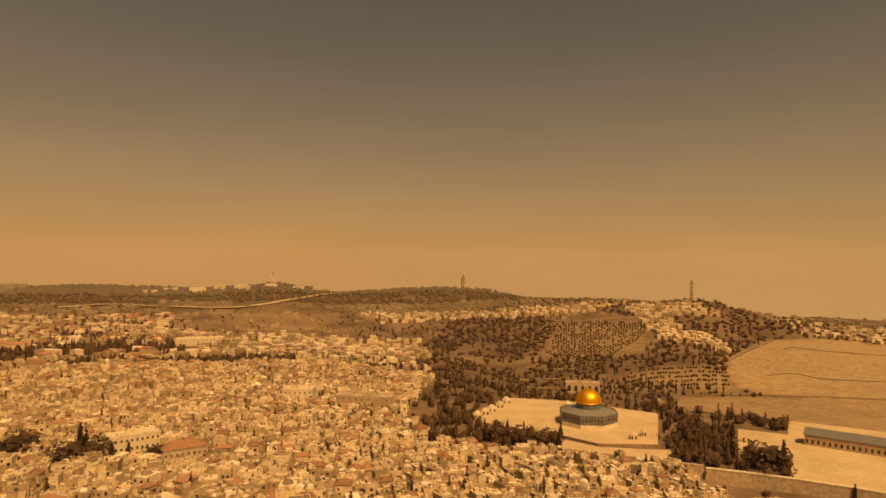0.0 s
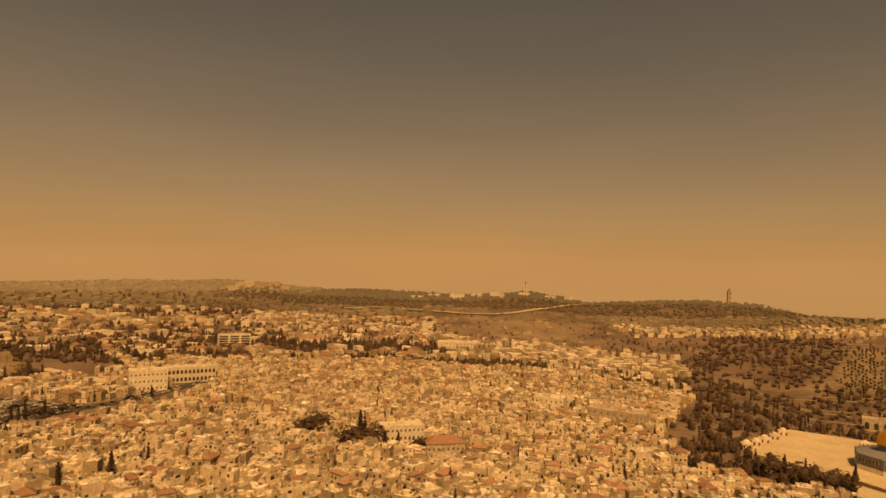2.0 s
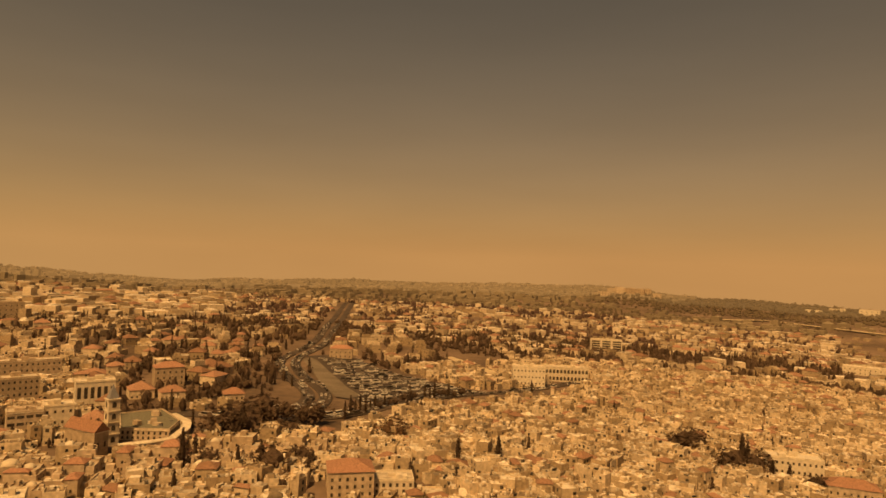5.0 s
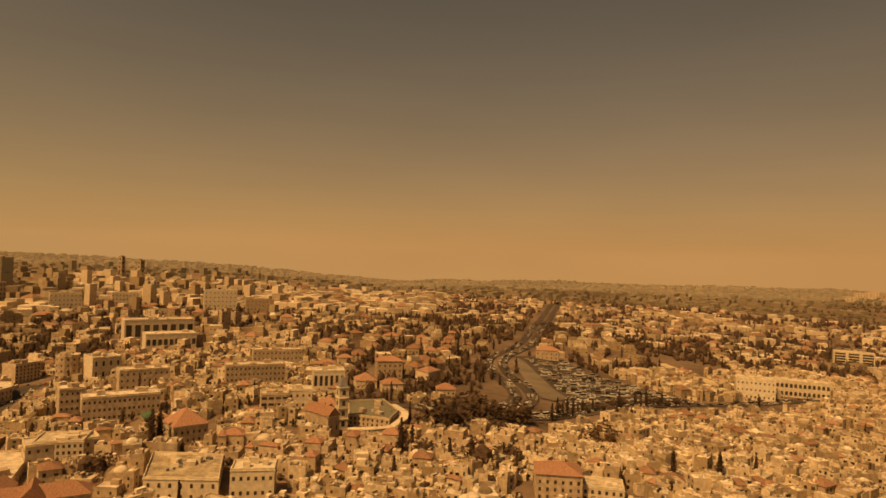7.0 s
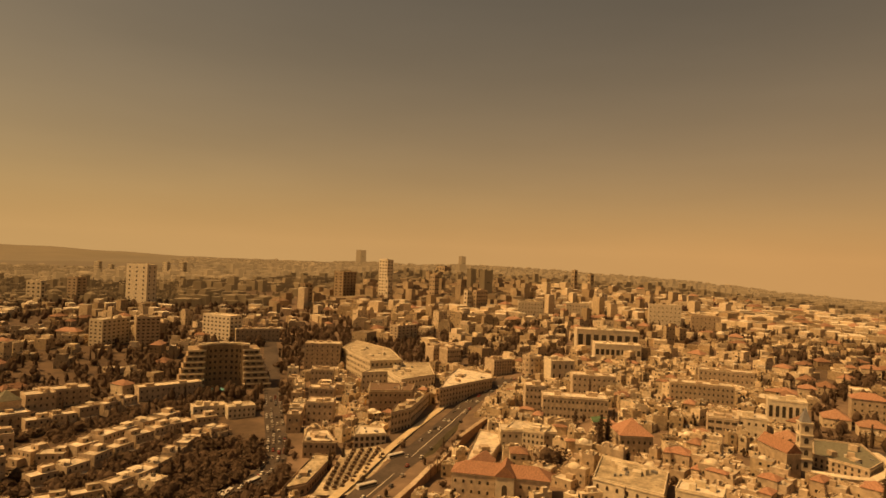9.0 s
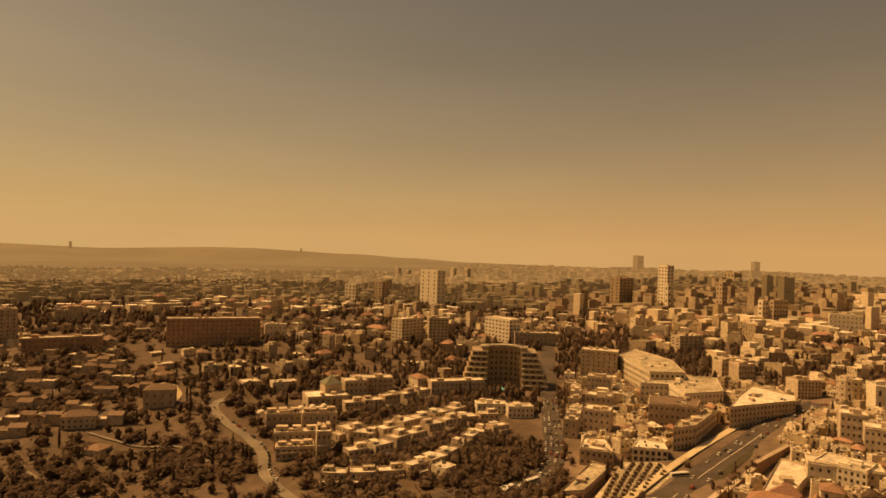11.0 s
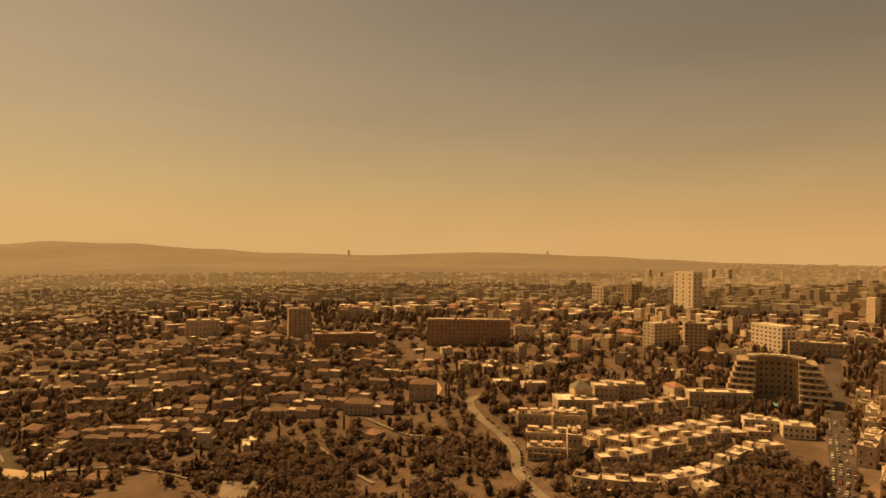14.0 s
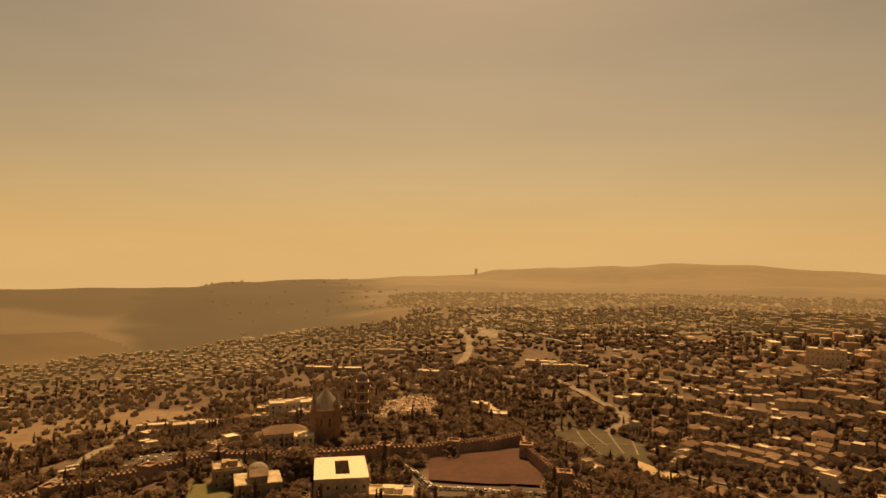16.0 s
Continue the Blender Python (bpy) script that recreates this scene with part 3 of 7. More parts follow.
def civic(name, label, psi, r, w, d, h, turn=0, storeys=3, bays=6, roof="flat", wall=None, cover=None, size=(1.2, 1.8), sides=True, category="building",
          arch=False, rise=4.0, group="", foot=4.0, cornice=True, clutter=3, z=None):
    """A building of its own: walls, cornice, roof and every window. r: distance of the middle of its front."""
    x, y = spot(psi, r)
    a = math.radians(psi + turn)
    cx, cy = x - math.sin(a) * d / 2, y + math.cos(a) * d / 2
    gz = min(ground(x, y), ground(cx, cy)) if z is None else z
    e = new(name)
    e.matrix_world = pose(cx, cy, gz, 0, 0, psi + turn)
    tagged(e, label, category, group)
    wall, rnd = wall or STONE_ONE, random.Random(int(psi * 100 + r))
    k = Heap()
    if roof == "flat":
        parapet(k, local, w, d, -foot, h, 0.5, 0.9, 0, None)
        part("wall", k, [wall], e)
        k = Heap()
        k.box(shifted(0, 0, h - 0.95), w - 1.04, d - 1.04, 0.12, 0)
        top = part("roof", k, [cover or ROOF_ONE], e)
        for i in range(clutter):
            k = Heap()
            bw, bd, bh = rnd.uniform(2, min(7, w / 4 + 2)), rnd.uniform(2, min(6, d / 3 + 1)), rnd.uniform(1.2, 3.2)
            k.box(shifted(rnd.uniform(-0.4, 0.4) * (w - bw - 2), rnd.uniform(-0.4, 0.4) * (d - bd - 2), h - 0.84), bw, bd, bh, 0)
            part("roof_cabin", k, [wall], top)
    else:
        k.box(shifted(0, 0, -foot), w, d, h + foot, 0)
        part("wall", k, [wall], e)
        k = Heap()
        hip(k, local, w, d, h + 0.26, rise, 0, gable=roof == "gable")
        part("roof", k, [cover or TILE_ONE], e)
    if name == "terraced_house":
        for i in range(3):
            k = Heap()
            rw = w / 3 * rnd.uniform(0.55, 0.8)
            k.box(shifted((i - 1) * w / 3, d * rnd.uniform(0.05, 0.22), h - 0.84), rw, d * 0.45, rnd.uniform(2.6, 3.4), 0)
            room = part("roof_room", k, [wall], e)
            part("window", window_mesh(1.6, 1.7, True), None, room, at=pose((i - 1) * w / 3, -d * 0.18, h - 0.6))
        k = Heap()
        k.box(shifted(0, -d / 2 - 1.0, h * 0.45), w * 0.8, 2.0, 0.9, 0)
        part("balcony", k, [wall], e)
    if cornice:
        k = Heap()
        zc = h - 1.3 if roof == "flat" else h - 0.5
        for sx, sy, cw, cd in ((0, -d / 2 - 0.12, w + 0.5, 0.24), (0, d / 2 + 0.12, w + 0.5, 0.24), (-w / 2 - 0.12, 0, 0.24, d), (w / 2 + 0.12, 0, 0.24, d)):
            k.box(shifted(sx, sy, zc), cw, cd, 0.4, 0)
        part("cornice", k, [STONE_PALE], e)
    step = (h - 1.6) / storeys
    z0 = max(0.7, (step - size[1]) * 0.55)
    window_row(e, w, d, storeys, bays, z0, step, size, 0, arch)
    if sides:
        nb = max(1, round(bays * d / w))
        for s in (1, 3):
            window_row(e, w, d, storeys, nb, z0, step, size, s, arch)
    return e
# ---- the plan: bare stretches, woods and quarters by bearing and distance ----
def inside(u, v, corners):
    """Whether a bearing and distance lie in a zone."""
    odd = False
    for (au, av), (bu, bv) in zip(corners, corners[1:] + corners[:1]):
        if (av > v) != (bv > v) and u < (bu - au) * (v - av) / (bv - av) + au:
            odd = not odd
    return odd


# stretches of bare ground: strength, corners by bearing and distance
BARE = ((1.0, [(-23.9, 1238), (-27.5, 1486), (-31, 1540), (-42, 1575), (-42, 1140), (-30, 1100), (-25.1, 1096)]),
        (0.7, [(-19.6, 780), (-42, 770), (-42, 1080), (-35, 1148), (-27, 1075), (-20.2, 1030)]),
        (0.45, [(-10.8, 1460), (-14, 1490), (-17.9, 1448), (-17.4, 1216), (-12, 1200), (-9.2, 1228)]),
        (0.5, [(-16.1, 1110), (-24.2, 1210), (-24.7, 1092), (-16.4, 1024)]),
        (0.35, [(-1, 1240), (-9, 1225), (-9, 1170), (0, 1190)]),
        (0.35, [(9, 1480), (18, 1500), (21, 1800), (14, 1760)]),
        (0.3, [(228, 700), (228, 780), (236, 900), (248, 1000), (248, 640), (238, 600)]),
        (0.14, [(237, 1330), (233.5, 1440), (236, 1700), (242, 1720), (252, 1700), (252, 1300)]))


def bare_at(psi, r):
    """How bare the ground is, softened at the edges."""
    most = 0.0
    for strength, corners in BARE:
        if min(c[0] for c in corners) - 1 < psi < max(c[0] for c in corners) + 1 and min(c[1] for c in corners) - 30 < r < max(c[1] for c in corners) + 30:
            hits = sum(inside(psi + u, r + v, corners) for u, v in ((0, 0), (0.3, 0), (-0.3, 0), (0, 12), (0, -12)))
            most = max(most, strength * hits / 5)
    return most


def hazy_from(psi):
    """The distance past which surfaces take the stronger haze glow: nearer towards the south, nearest on the wooded
    slope beyond the valley.
    """
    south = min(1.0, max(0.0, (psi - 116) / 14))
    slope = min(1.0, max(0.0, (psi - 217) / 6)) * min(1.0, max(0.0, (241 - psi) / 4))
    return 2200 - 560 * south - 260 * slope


def faint_haze_from(psi):
    """Where the nearer belt of the backdrop, with its faint haze glow, begins."""
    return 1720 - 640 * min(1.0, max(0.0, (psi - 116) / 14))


def district(psi, r):
    """What stands at a place of the plan: kind, share of houses, share of trees. Edges are ragged, woods and hamlets come in patches."""
    px, py = spot(psi, r)
    ragged = noise.noise(Vector((px / 130, py / 130, 5.5)))
    kind, homes, woods = district_plain(psi + ragged * 3.0 if r > 640 else psi, r + ragged * 45 if r > 640 else r)
    if kind in ("hill", "village", "suburb", "garden", "town") and r > 560:
        big = noise.noise(Vector((px / 230, py / 230, 1.5)))
        woods *= max(0.1 if psi < 120 else 0.55, 1 + 1.9 * big)
        homes *= max(0.15, 1 - 1.6 * noise.noise(Vector((px / 170, py / 170, 7.5))) - 0.5 * big)
    return kind, homes, woods


def district_plain(psi, r):
    if psi > 250 or psi < -60:
        return "bare", 0.0, 0.02
    if 1.5 < psi < 8 and r < 1400:
        return ("old", 0.97, 0.08) if r < 870 else ("forest", 0.0, 0.6) if r < 960 else ("village", 0.6, 0.7)
    if psi < 8 and r > 500:  # the eastern hills
        if r < 780:
            if psi < -19.5:
                grove = (psi > -24.5 and 510 < r < 695) or (psi > -28.6 and (500 < r < 548 or 645 < r < 698))
                return "grove", 0.0, 0.6 if grove else 0.0
            return ("grove", 0.0, 0.36) if psi > -9 or r > 690 else ("old", 0.0, 0.25)
        if psi < -27.5:
            return ("village", 0.45, 0.7) if 1520 < r < 1800 else ("hill", 0.0, 0.02)
        if r < 1080:
            return ("forest", 0.0, 0.42) if psi > -12 else ("hill", 0.03, 0.5)
        if inside(psi, r, BARE[2][1]) or inside(psi, r, BARE[3][1]):
            return "orchard", 0.0, 0.0
        if inside(psi, r, [(-16.5, 1690), (-22.4, 1670), (-21.9, 1340), (-17.6, 1330)]):
            return "village", 1.4, 0.3
        if inside(psi, r, [(-13.6, 1640), (-20, 1850), (-28, 1700), (-27.0, 1480), (-23.6, 1228), (-25.0, 1100), (-9, 1080), (-9.2, 1190), (-18, 1200), (-18.4, 1480)]):
            return "forest", 0.0, 0.85
        if -9.4 < psi < 1 and 1240 < r < 1590:
            return "forest", 0.0, 1.1
        if r < 1240:
            return "forest", 0.0, 0.34
        if r < 1600:
            return "hill", 0.05, 0.3
        return ("village", 0.6, 0.45) if r < 1900 else ("forest", 0.0, 1.0)
    edge = 900 if psi < 40 else 900 - (psi - 40) * 10 if psi < 62 else 680 - (psi - 62) * 14
    if psi < 108 and r < max(edge, 400):
        return "old", 0.97, 0.08
    if 14 < psi < 31 and 888 + (22 - psi) * 3 < r < 985 + (22 - psi) * 4:
        return "grove", 0.0, 1.4
    if inside(psi, r, [(57, 1040), (50, 970), (48, 850), (50, 790), (54, 775), (56, 890)]) or inside(psi, r, [(66, 1170), (63, 1200), (62.5, 960), (65.5, 940)]):
        return "forest", 0.05, 0.9
    if inside(psi, r, [(72.6, 640), (70.3, 640), (69.5, 560), (69.7, 496), (72.5, 470)]):
        return "villa", 0.3, 0.5
    if inside(psi, r, [(72.6, 640), (69.5, 600), (67.5, 484), (66.5, 456), (74.5, 446)]):
        return "villa", 0.6, 0.2
    if 64.5 < psi < 84 and 425 < r < 800:
        return "villa", 0.7, 0.42
    if 35.5 < psi < 42 and r > 2330:
        return "suburb", 0.8, 0.4
    if 8 < psi < 40 and r > (1975 if psi > 24 else 2010 if psi > 18 else 1960):
        return "forest", 0.0, 1.4 if r < 2550 else 0.6
    if psi < 22:
        return ("village", 0.6, 0.5) if r < 1420 else ("hill", 0.05, 0.10)
    if psi < 40:
        return ("suburb", 0.7, 0.75) if r < 1850 else ("hill", 0.1, 0.2)
    if psi < 75:
        return ("suburb", 0.55, 1.0) if r < 1900 else ("suburb", 0.9, 0.12)
    if psi < 108:
        if psi > 84 and r < 700:
            return "old", 0.85, 0.14
        return ("town", 0.75, 0.5 if r < 1900 else 0.1) if r > 1100 else ("suburb", 0.66, 0.7)
    if psi < 135:
        if r < 680 and psi < 125.4:
            return "old", 0.8, 0.1
        if r < 560:
            return "garden", 0.0, 1.0
        return ("town", 0.72, 0.4) if not (122 < psi and 640 < r < 1150) else ("suburb", 0.25, 0.95)
    if 158 < psi < 196 and 560 < r < 900:
        return "garden", 0.95, 0.6
    if 150 < psi < 184 and 840 < r < 1500:
        return "suburb", 0.55, 0.6
    if psi < 160:
        return ("garden", 0.06, 0.5) if r < 570 else ("suburb", 0.4, 0.95) if r < 1900 else ("garden", 0.2, 0.9) if r < 2300 else ("bare", 0.0, 0.0)
    if psi > 217 and r > 1380:
        return "bare", 0.0, 0.02
    if psi < 216:
        if r < 560:
            return "garden", 0.09, 0.55
        return ("garden", 0.3, 1.0) if r < 1300 else ("garden", 0.12, 1.1) if r < 2300 else ("bare", 0.0, 0.0)
    if r < 520:
        return "garden", 0.06, 0.55
    if psi < 226 and r < 900:
        return "garden", 0.15, 0.9
    if r < 760:
        return "garden", 0.08, 0.4
    if psi > 231 and r < 900:
        return "hill", 0.04, 0.16
    return ("village", 0.42, 0.6) if r < 1400 else ("bare", 0.0, 0.02)


# ---- the ground: one sheet out to the horizon ----
CELL, HALF = 4.0, 1700.0
NO_HOUSE = np.zeros((850, 850), dtype=bool)
NO_TREE = np.zeros((850, 850), dtype=bool)


def mark(poly, trees=True, houses=True):
    """Keeps a patch of the plan (corners x, y) free."""
    xs, ys = [p[0] for p in poly], [p[1] for p in poly]
    i0, i1 = int((min(xs) + HALF) / CELL), int((max(xs) + HALF) / CELL)
    j0, j1 = int((min(ys) + HALF) / CELL), int((max(ys) + HALF) / CELL)
    for i in range(max(i0, 0), min(i1, 849) + 1):
        for j in range(max(j0, 0), min(j1, 849) + 1):
            x, y, odd = i * CELL - HALF + 2, j * CELL - HALF + 2, False
            for (ax, ay), (bx, by) in zip(poly, poly[1:] + poly[:1]):
                if (ay > y) != (by > y) and x < (bx - ax) * (y - ay) / (by - ay) + ax:
                    odd = not odd
            if odd:
                NO_TREE[i, j] |= trees
                NO_HOUSE[i, j] |= houses


def free_box(grid, x, y, w, d):
    return all(free(grid, x + a * w, y + b * d) for a in (-0.6, 0, 0.6) for b in (-0.6, 0, 0.6))


def free(grid, x, y):
    i, j = int((x + HALF) / CELL), int((y + HALF) / CELL)
    return not (0 <= i < 850 and 0 <= j < 850 and grid[i, j])


def mark_rect(x, y, w, d, turn, margin=2.0, trees=True):
    at = placed(x, y, 0, turn)
    a, b = w / 2 + margin, d / 2 + margin
    mark([at(p, q, 0)[:2] for p, q in ((-a, -b), (a, -b), (a, b), (-a, b))], trees)


rings = [0.0, 60.0, 120.0, 180.0, 230.0]
while rings[-1] < 4950:
    rings.append(rings[-1] * (1.014 if rings[-1] < 2300 else 1.03) + 0.4)
steps = 800
ground_v = [(0.0, 0.0, ground_polar(0, 0))]
bare_v, growth_v, wooded_v = [0.0], [0.0], [0.0]
ragged_at = lambda x, y: noise.noise(Vector((x, y, 3.0)) / 55)
for q in rings[1:]:
    for k in range(steps):
        psi = -80 + 360 * k / steps
        gx, gy = spot(psi, q)
        ground_v.append((gx, gy, ground_polar(psi, q) + lumps(gx, gy, q)))
        bare_v.append(bare_at(psi + ragged_at(gx, gy) * 0.6, q + ragged_at(gy, gx) * 16) if 560 < q < 2300 else 0.0)
        grown_over = min(1.0, max(0.0, (q - 300) / 60)) * min(1.0, max(0.0, (psi + ragged_at(gx, gy) * 3 - 126) / 5)) if psi < 252 else 0.0
        drift = psi + ragged_at(gx / 3, gy / 3) * 3.5
        thick = max(0.0, min(1.0, (drift - 216) / 5)) * max(0.3, min(1.0, (240 - drift) / 4), min(0.85, (q + ragged_at(gx / 4, gy / 4) * 160 - 1850) / 180))
        wooded_v.append(thick * max(0.0, min(1.0, (q - 1180) / 160)) if 214 < psi < 266 and q < 4000 else 0.0)
        growth_v.append(max(grown_over, 0.3 if 780 < q < 2400 and -48 < psi < 126 and district(psi, q)[0] == "forest" else 0.0))
ground_f = [(0, 1 + k, 1 + (k + 1) % steps) for k in range(steps)]
for i in range(len(rings) - 2):
    for k in range(steps):
        p, q = 1 + i * steps, 1 + (i + 1) * steps
        ground_f.append((p + k, q + k, q + (k + 1) % steps, p + (k + 1) % steps))
me = bpy.data.meshes.new("ground")
me.from_pydata(ground_v, [], ground_f)
me.materials.append(EARTH)
# materials whose glow imitates haze, for the outer rings
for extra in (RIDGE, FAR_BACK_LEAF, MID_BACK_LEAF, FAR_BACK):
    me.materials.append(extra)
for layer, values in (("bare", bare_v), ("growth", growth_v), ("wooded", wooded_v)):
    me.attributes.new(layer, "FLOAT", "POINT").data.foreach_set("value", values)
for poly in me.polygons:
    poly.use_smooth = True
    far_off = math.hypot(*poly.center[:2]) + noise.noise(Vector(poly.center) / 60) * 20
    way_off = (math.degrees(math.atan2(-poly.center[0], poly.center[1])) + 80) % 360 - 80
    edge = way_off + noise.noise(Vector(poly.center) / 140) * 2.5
    poly.material_index = 1 if far_off > 2900 else (4 if 37 < edge < 116 else 2) if far_off > hazy_from(way_off) else 3 if way_off > 130 and far_off > faint_haze_from(way_off) else 0
tagged(new("ground", me), "dry stony earth and scrub of the hills and valleys", "ground", kind="structure")


def patch(name, corners, mat, label, category, lift=0.5, n=10, kind="structure", level=None, skirt=0.0):
    """A patch of ground cover (corners as bearing and distance), laid on the land or level, with a skirt at its edge."""
    pts = [spot(*c) for c in corners]
    from mathutils.geometry import tessellate_polygon
    tris = tessellate_polygon([[Vector((*p, 0)) for p in pts]])
    k = Heap()
    high = (lambda x, y: level) if level is not None else (lambda x, y: ground(x, y) + lift)
    for t in tris:
        a, b, c = (Vector((*pts[i], 0)) for i in t)
        if (b - a).cross(c - a).z < 0:
            b, c = c, b
        idx, vs = {}, []
        for i in range(n + 1):
            for j in range(n + 1 - i):
                p = a + (b - a) * (i / n) + (c - a) * (j / n)
                idx[i, j] = len(vs)
                vs.append((p.x, p.y, high(p.x, p.y)))
        fs = []
        for i in range(n):
            for j in range(n - i):
                fs.append((idx[i, j], idx[i + 1, j], idx[i, j + 1]))
                if i + j < n - 1:
                    fs.append((idx[i + 1, j], idx[i + 1, j + 1], idx[i, j + 1]))
        k.solid(vs, fs, 0)
    if skirt:
        for p, q in zip(pts, pts[1:] + pts[:1]):
            zs = high(*p), high(*q)
            k.face([(*p, zs[0] - skirt), (*q, zs[1] - skirt), (*q, zs[1]), (*p, zs[0])], 1)
    mark(pts)
    return tagged(new(name, k.mesh(name, [mat, WALL_STONE if skirt > 3 else mat])), label, category, kind=kind)


def smooth_line(points, n=8):
    p = [Vector(spot(*c)) for c in points]
    p = [2 * p[0] - p[1]] + p + [2 * p[-1] - p[-2]]
    out = []
    for a, b, c, d in zip(p, p[1:], p[2:], p[3:]):
        for i in range(n):
            t = i / n
            out.append(0.5 * (2 * b + (c - a) * t + (2 * a - 5 * b + 4 * c - d) * t * t + (3 * b - a - 3 * c + d) * t ** 3))
    return out + [p[-2]]


def ribbon(name, points, width, mat, label, category="road", lift=0.55, kerb=0.15, off=0.0, kind="structure", keep=True):
    """A road or strip along a line of bearings and distances."""
    line = smooth_line(points)
    k, left, right = Heap(), [], []
    for i, p in enumerate(line):
        t = (line[min(i + 1, len(line) - 1)] - line[max(i - 1, 0)]).normalized()
        s = Vector((-t.y, t.x))
        z = ground(*p) + lift
        a, b = p + s * (width / 2 + off), p - s * (width / 2 - off)
        left.append((a.x, a.y, z)), right.append((b.x, b.y, z))
    n = len(line)
    low = lambda v: (v[0], v[1], v[2] - 0.6)
    vs = left + right + [low(v) for v in left] + [low(v) for v in right]
    fs = []
    for i in range(n - 1):
        fs += [(i, n + i, n + i + 1, i + 1), (2 * n + i, i, i + 1, 2 * n + i + 1), (n + i, 3 * n + i, 3 * n + i + 1, n + i + 1)]
        if keep:
            mark([left[i][:2], right[i][:2], right[i + 1][:2], left[i + 1][:2]])
    k.solid(vs, fs, 0)
    return tagged(new(name, k.mesh(name, [mat])), label, category, kind=kind)


for strength, zone in BARE[:2]:
    mark([spot(*c) for c in zone])
TEMPLE = [(3, 576), (-3, 528), (-10.5, 512), (-20, 500), (-22.6, 480), (-28.8, 476), (-42, 490), (-42, 745), (-20, 742), (-5, 755), (1.1, 772)]
mark([spot(*c) for c in TEMPLE], trees=False)
patch("plaza", [(-29.0, 507), (-42, 509), (-42, 735), (-20, 735), (-20, 706), (-28.6, 700), (-28.6, 640), (-25, 640), (-25, 555), (-28.6, 552)], PAVING, "pale stone paved esplanade below the mosque", "plaza", lift=0.5)
patch("terrace", [(-2.9, 592), (-6.2, 700), (-11, 694), (-18.8, 662), (-18.8, 546), (-13.9, 534), (-10.2, 556), (-6, 572)], PAVING,
      "raised pale stone terrace round the golden-domed shrine", "terrace", level=1.6, skirt=6.0)
patch("courtyard", [(-3, 532), (-10.5, 515), (-20, 503), (-20, 543), (-13.9, 531), (-10.2, 551), (-6, 568)], PAVING, "pale paved court below the terrace", "court", lift=0.5)
ribbon("road", [(63.3, 1650), (64.4, 1188), (65.6, 902), (67.9, 744), (67.6, 640), (65.4, 536), (66.2, 470)], 11, ASPHALT, "wide worn asphalt avenue winding between trees")
ribbon("road", [(63.9, 1650), (65.2, 1188), (66.6, 902), (69.2, 740), (69.0, 640), (66.9, 536), (67.9, 470)], 11, ASPHALT, "second carriageway of the winding avenue")
ribbon("road", [(78, 466), (76, 462), (71.4, 444), (66, 450), (61.9, 478), (53.2, 590), (46.7, 670), (42.2, 770)], 13, ASPHALT, "busy dark asphalt street along the old quarter")
patch("car_park", [(67.2, 766), (65.0, 800), (62.2, 770), (59.6, 690), (56.8, 648), (53.0, 628), (50.6, 618), (53.4, 598), (58.0, 540), (62.0, 486), (62.8, 530)], ASPHALT, "large dark car and bus park packed with vehicles", "car park")
patch("pavement", [(67.5, 736), (66.7, 664), (65.8, 586), (64.5, 526), (63.4, 520), (62.2, 538), (63.4, 572), (64.9, 648), (66.1, 728), (66.8, 754)], ROAD_PALE, "pale paved wedge beside the avenue", "pavement", lift=0.95)
mark([spot(*c) for c in ((73, 452), (66, 440), (55, 560), (53.5, 606), (62.6, 794), (67.2, 780), (70.6, 760), (70.6, 600), (68.5, 480))], trees=False)
ribbon("road", [(119.6, 310), (118.5, 330), (116.0, 364), (113.1, 428), (109.2, 526), (106.2, 602)], 20, ASPHALT, "busy two-way asphalt road with a planted median")
ribbon("road", [(138.0, 346), (134.0, 362), (130.7, 362), (128.4, 378), (126.9, 410), (126.65, 458), (126.95, 511), (127.15, 577), (127.3, 662), (127.6, 800)], 15, ASPHALT, "shaded street lined with trees and parked cars")
ribbon("road", [(149.6, 372), (151.4, 402), (152.3, 426), (152.5, 458), (153.9, 490), (156.0, 528), (156.7, 562), (155, 580)], 8, ROAD_PALE, "pale narrow road bending past the terraced housing")
ribbon("road", [(198.6, 652), (197.3, 656), (196.0, 674), (195.2, 712), (196.4, 738), (198.3, 776), (200.3, 830), (202, 862)], 12, ROAD_PALE,
       "pale asphalt road curving down across the valley")
ribbon("road", [(209.6, 940), (209.0, 1010), (208.8, 1126), (209.4, 1280), (206, 1500)], 12, ROAD_PALE, "pale avenue climbing away between trees")
patch("sandy_lot", [(208.2, 1150), (206.4, 1120), (206.0, 1180), (208.0, 1270)], ROAD_PALE, "pale open yard beside the far avenue", "lot", lift=1.4)
ribbon("road", [(244.6, 392), (242.9, 424), (240.9, 506), (238.8, 620), (237.1, 730), (235.6, 800)], 10, ROAD_PALE, "pale road below the ramparts")
mark([spot(*c) for c in ((245.4, 392), (241.9, 410), (239.9, 494), (237.8, 600), (236.6, 716), (237.6, 740), (239.6, 630), (241.6, 520), (244.0, 430))])
patch("sports_court", [(212.3, 342), (212.4, 378), (210.0, 386), (207.0, 398), (204.4, 408), (203.4, 390), (202.2, 366), (202.4, 345), (207.0, 339)], DIRT_RED, "plain red-brown clay court inside the city wall", "court", lift=1.3)
patch("lawn", [(201.3, 655), (197.6, 676), (193.4, 624), (192.7, 560), (196.7, 540)], GRASS, "dull green lawns of the sunken pool garden", "lawn", lift=0.7)
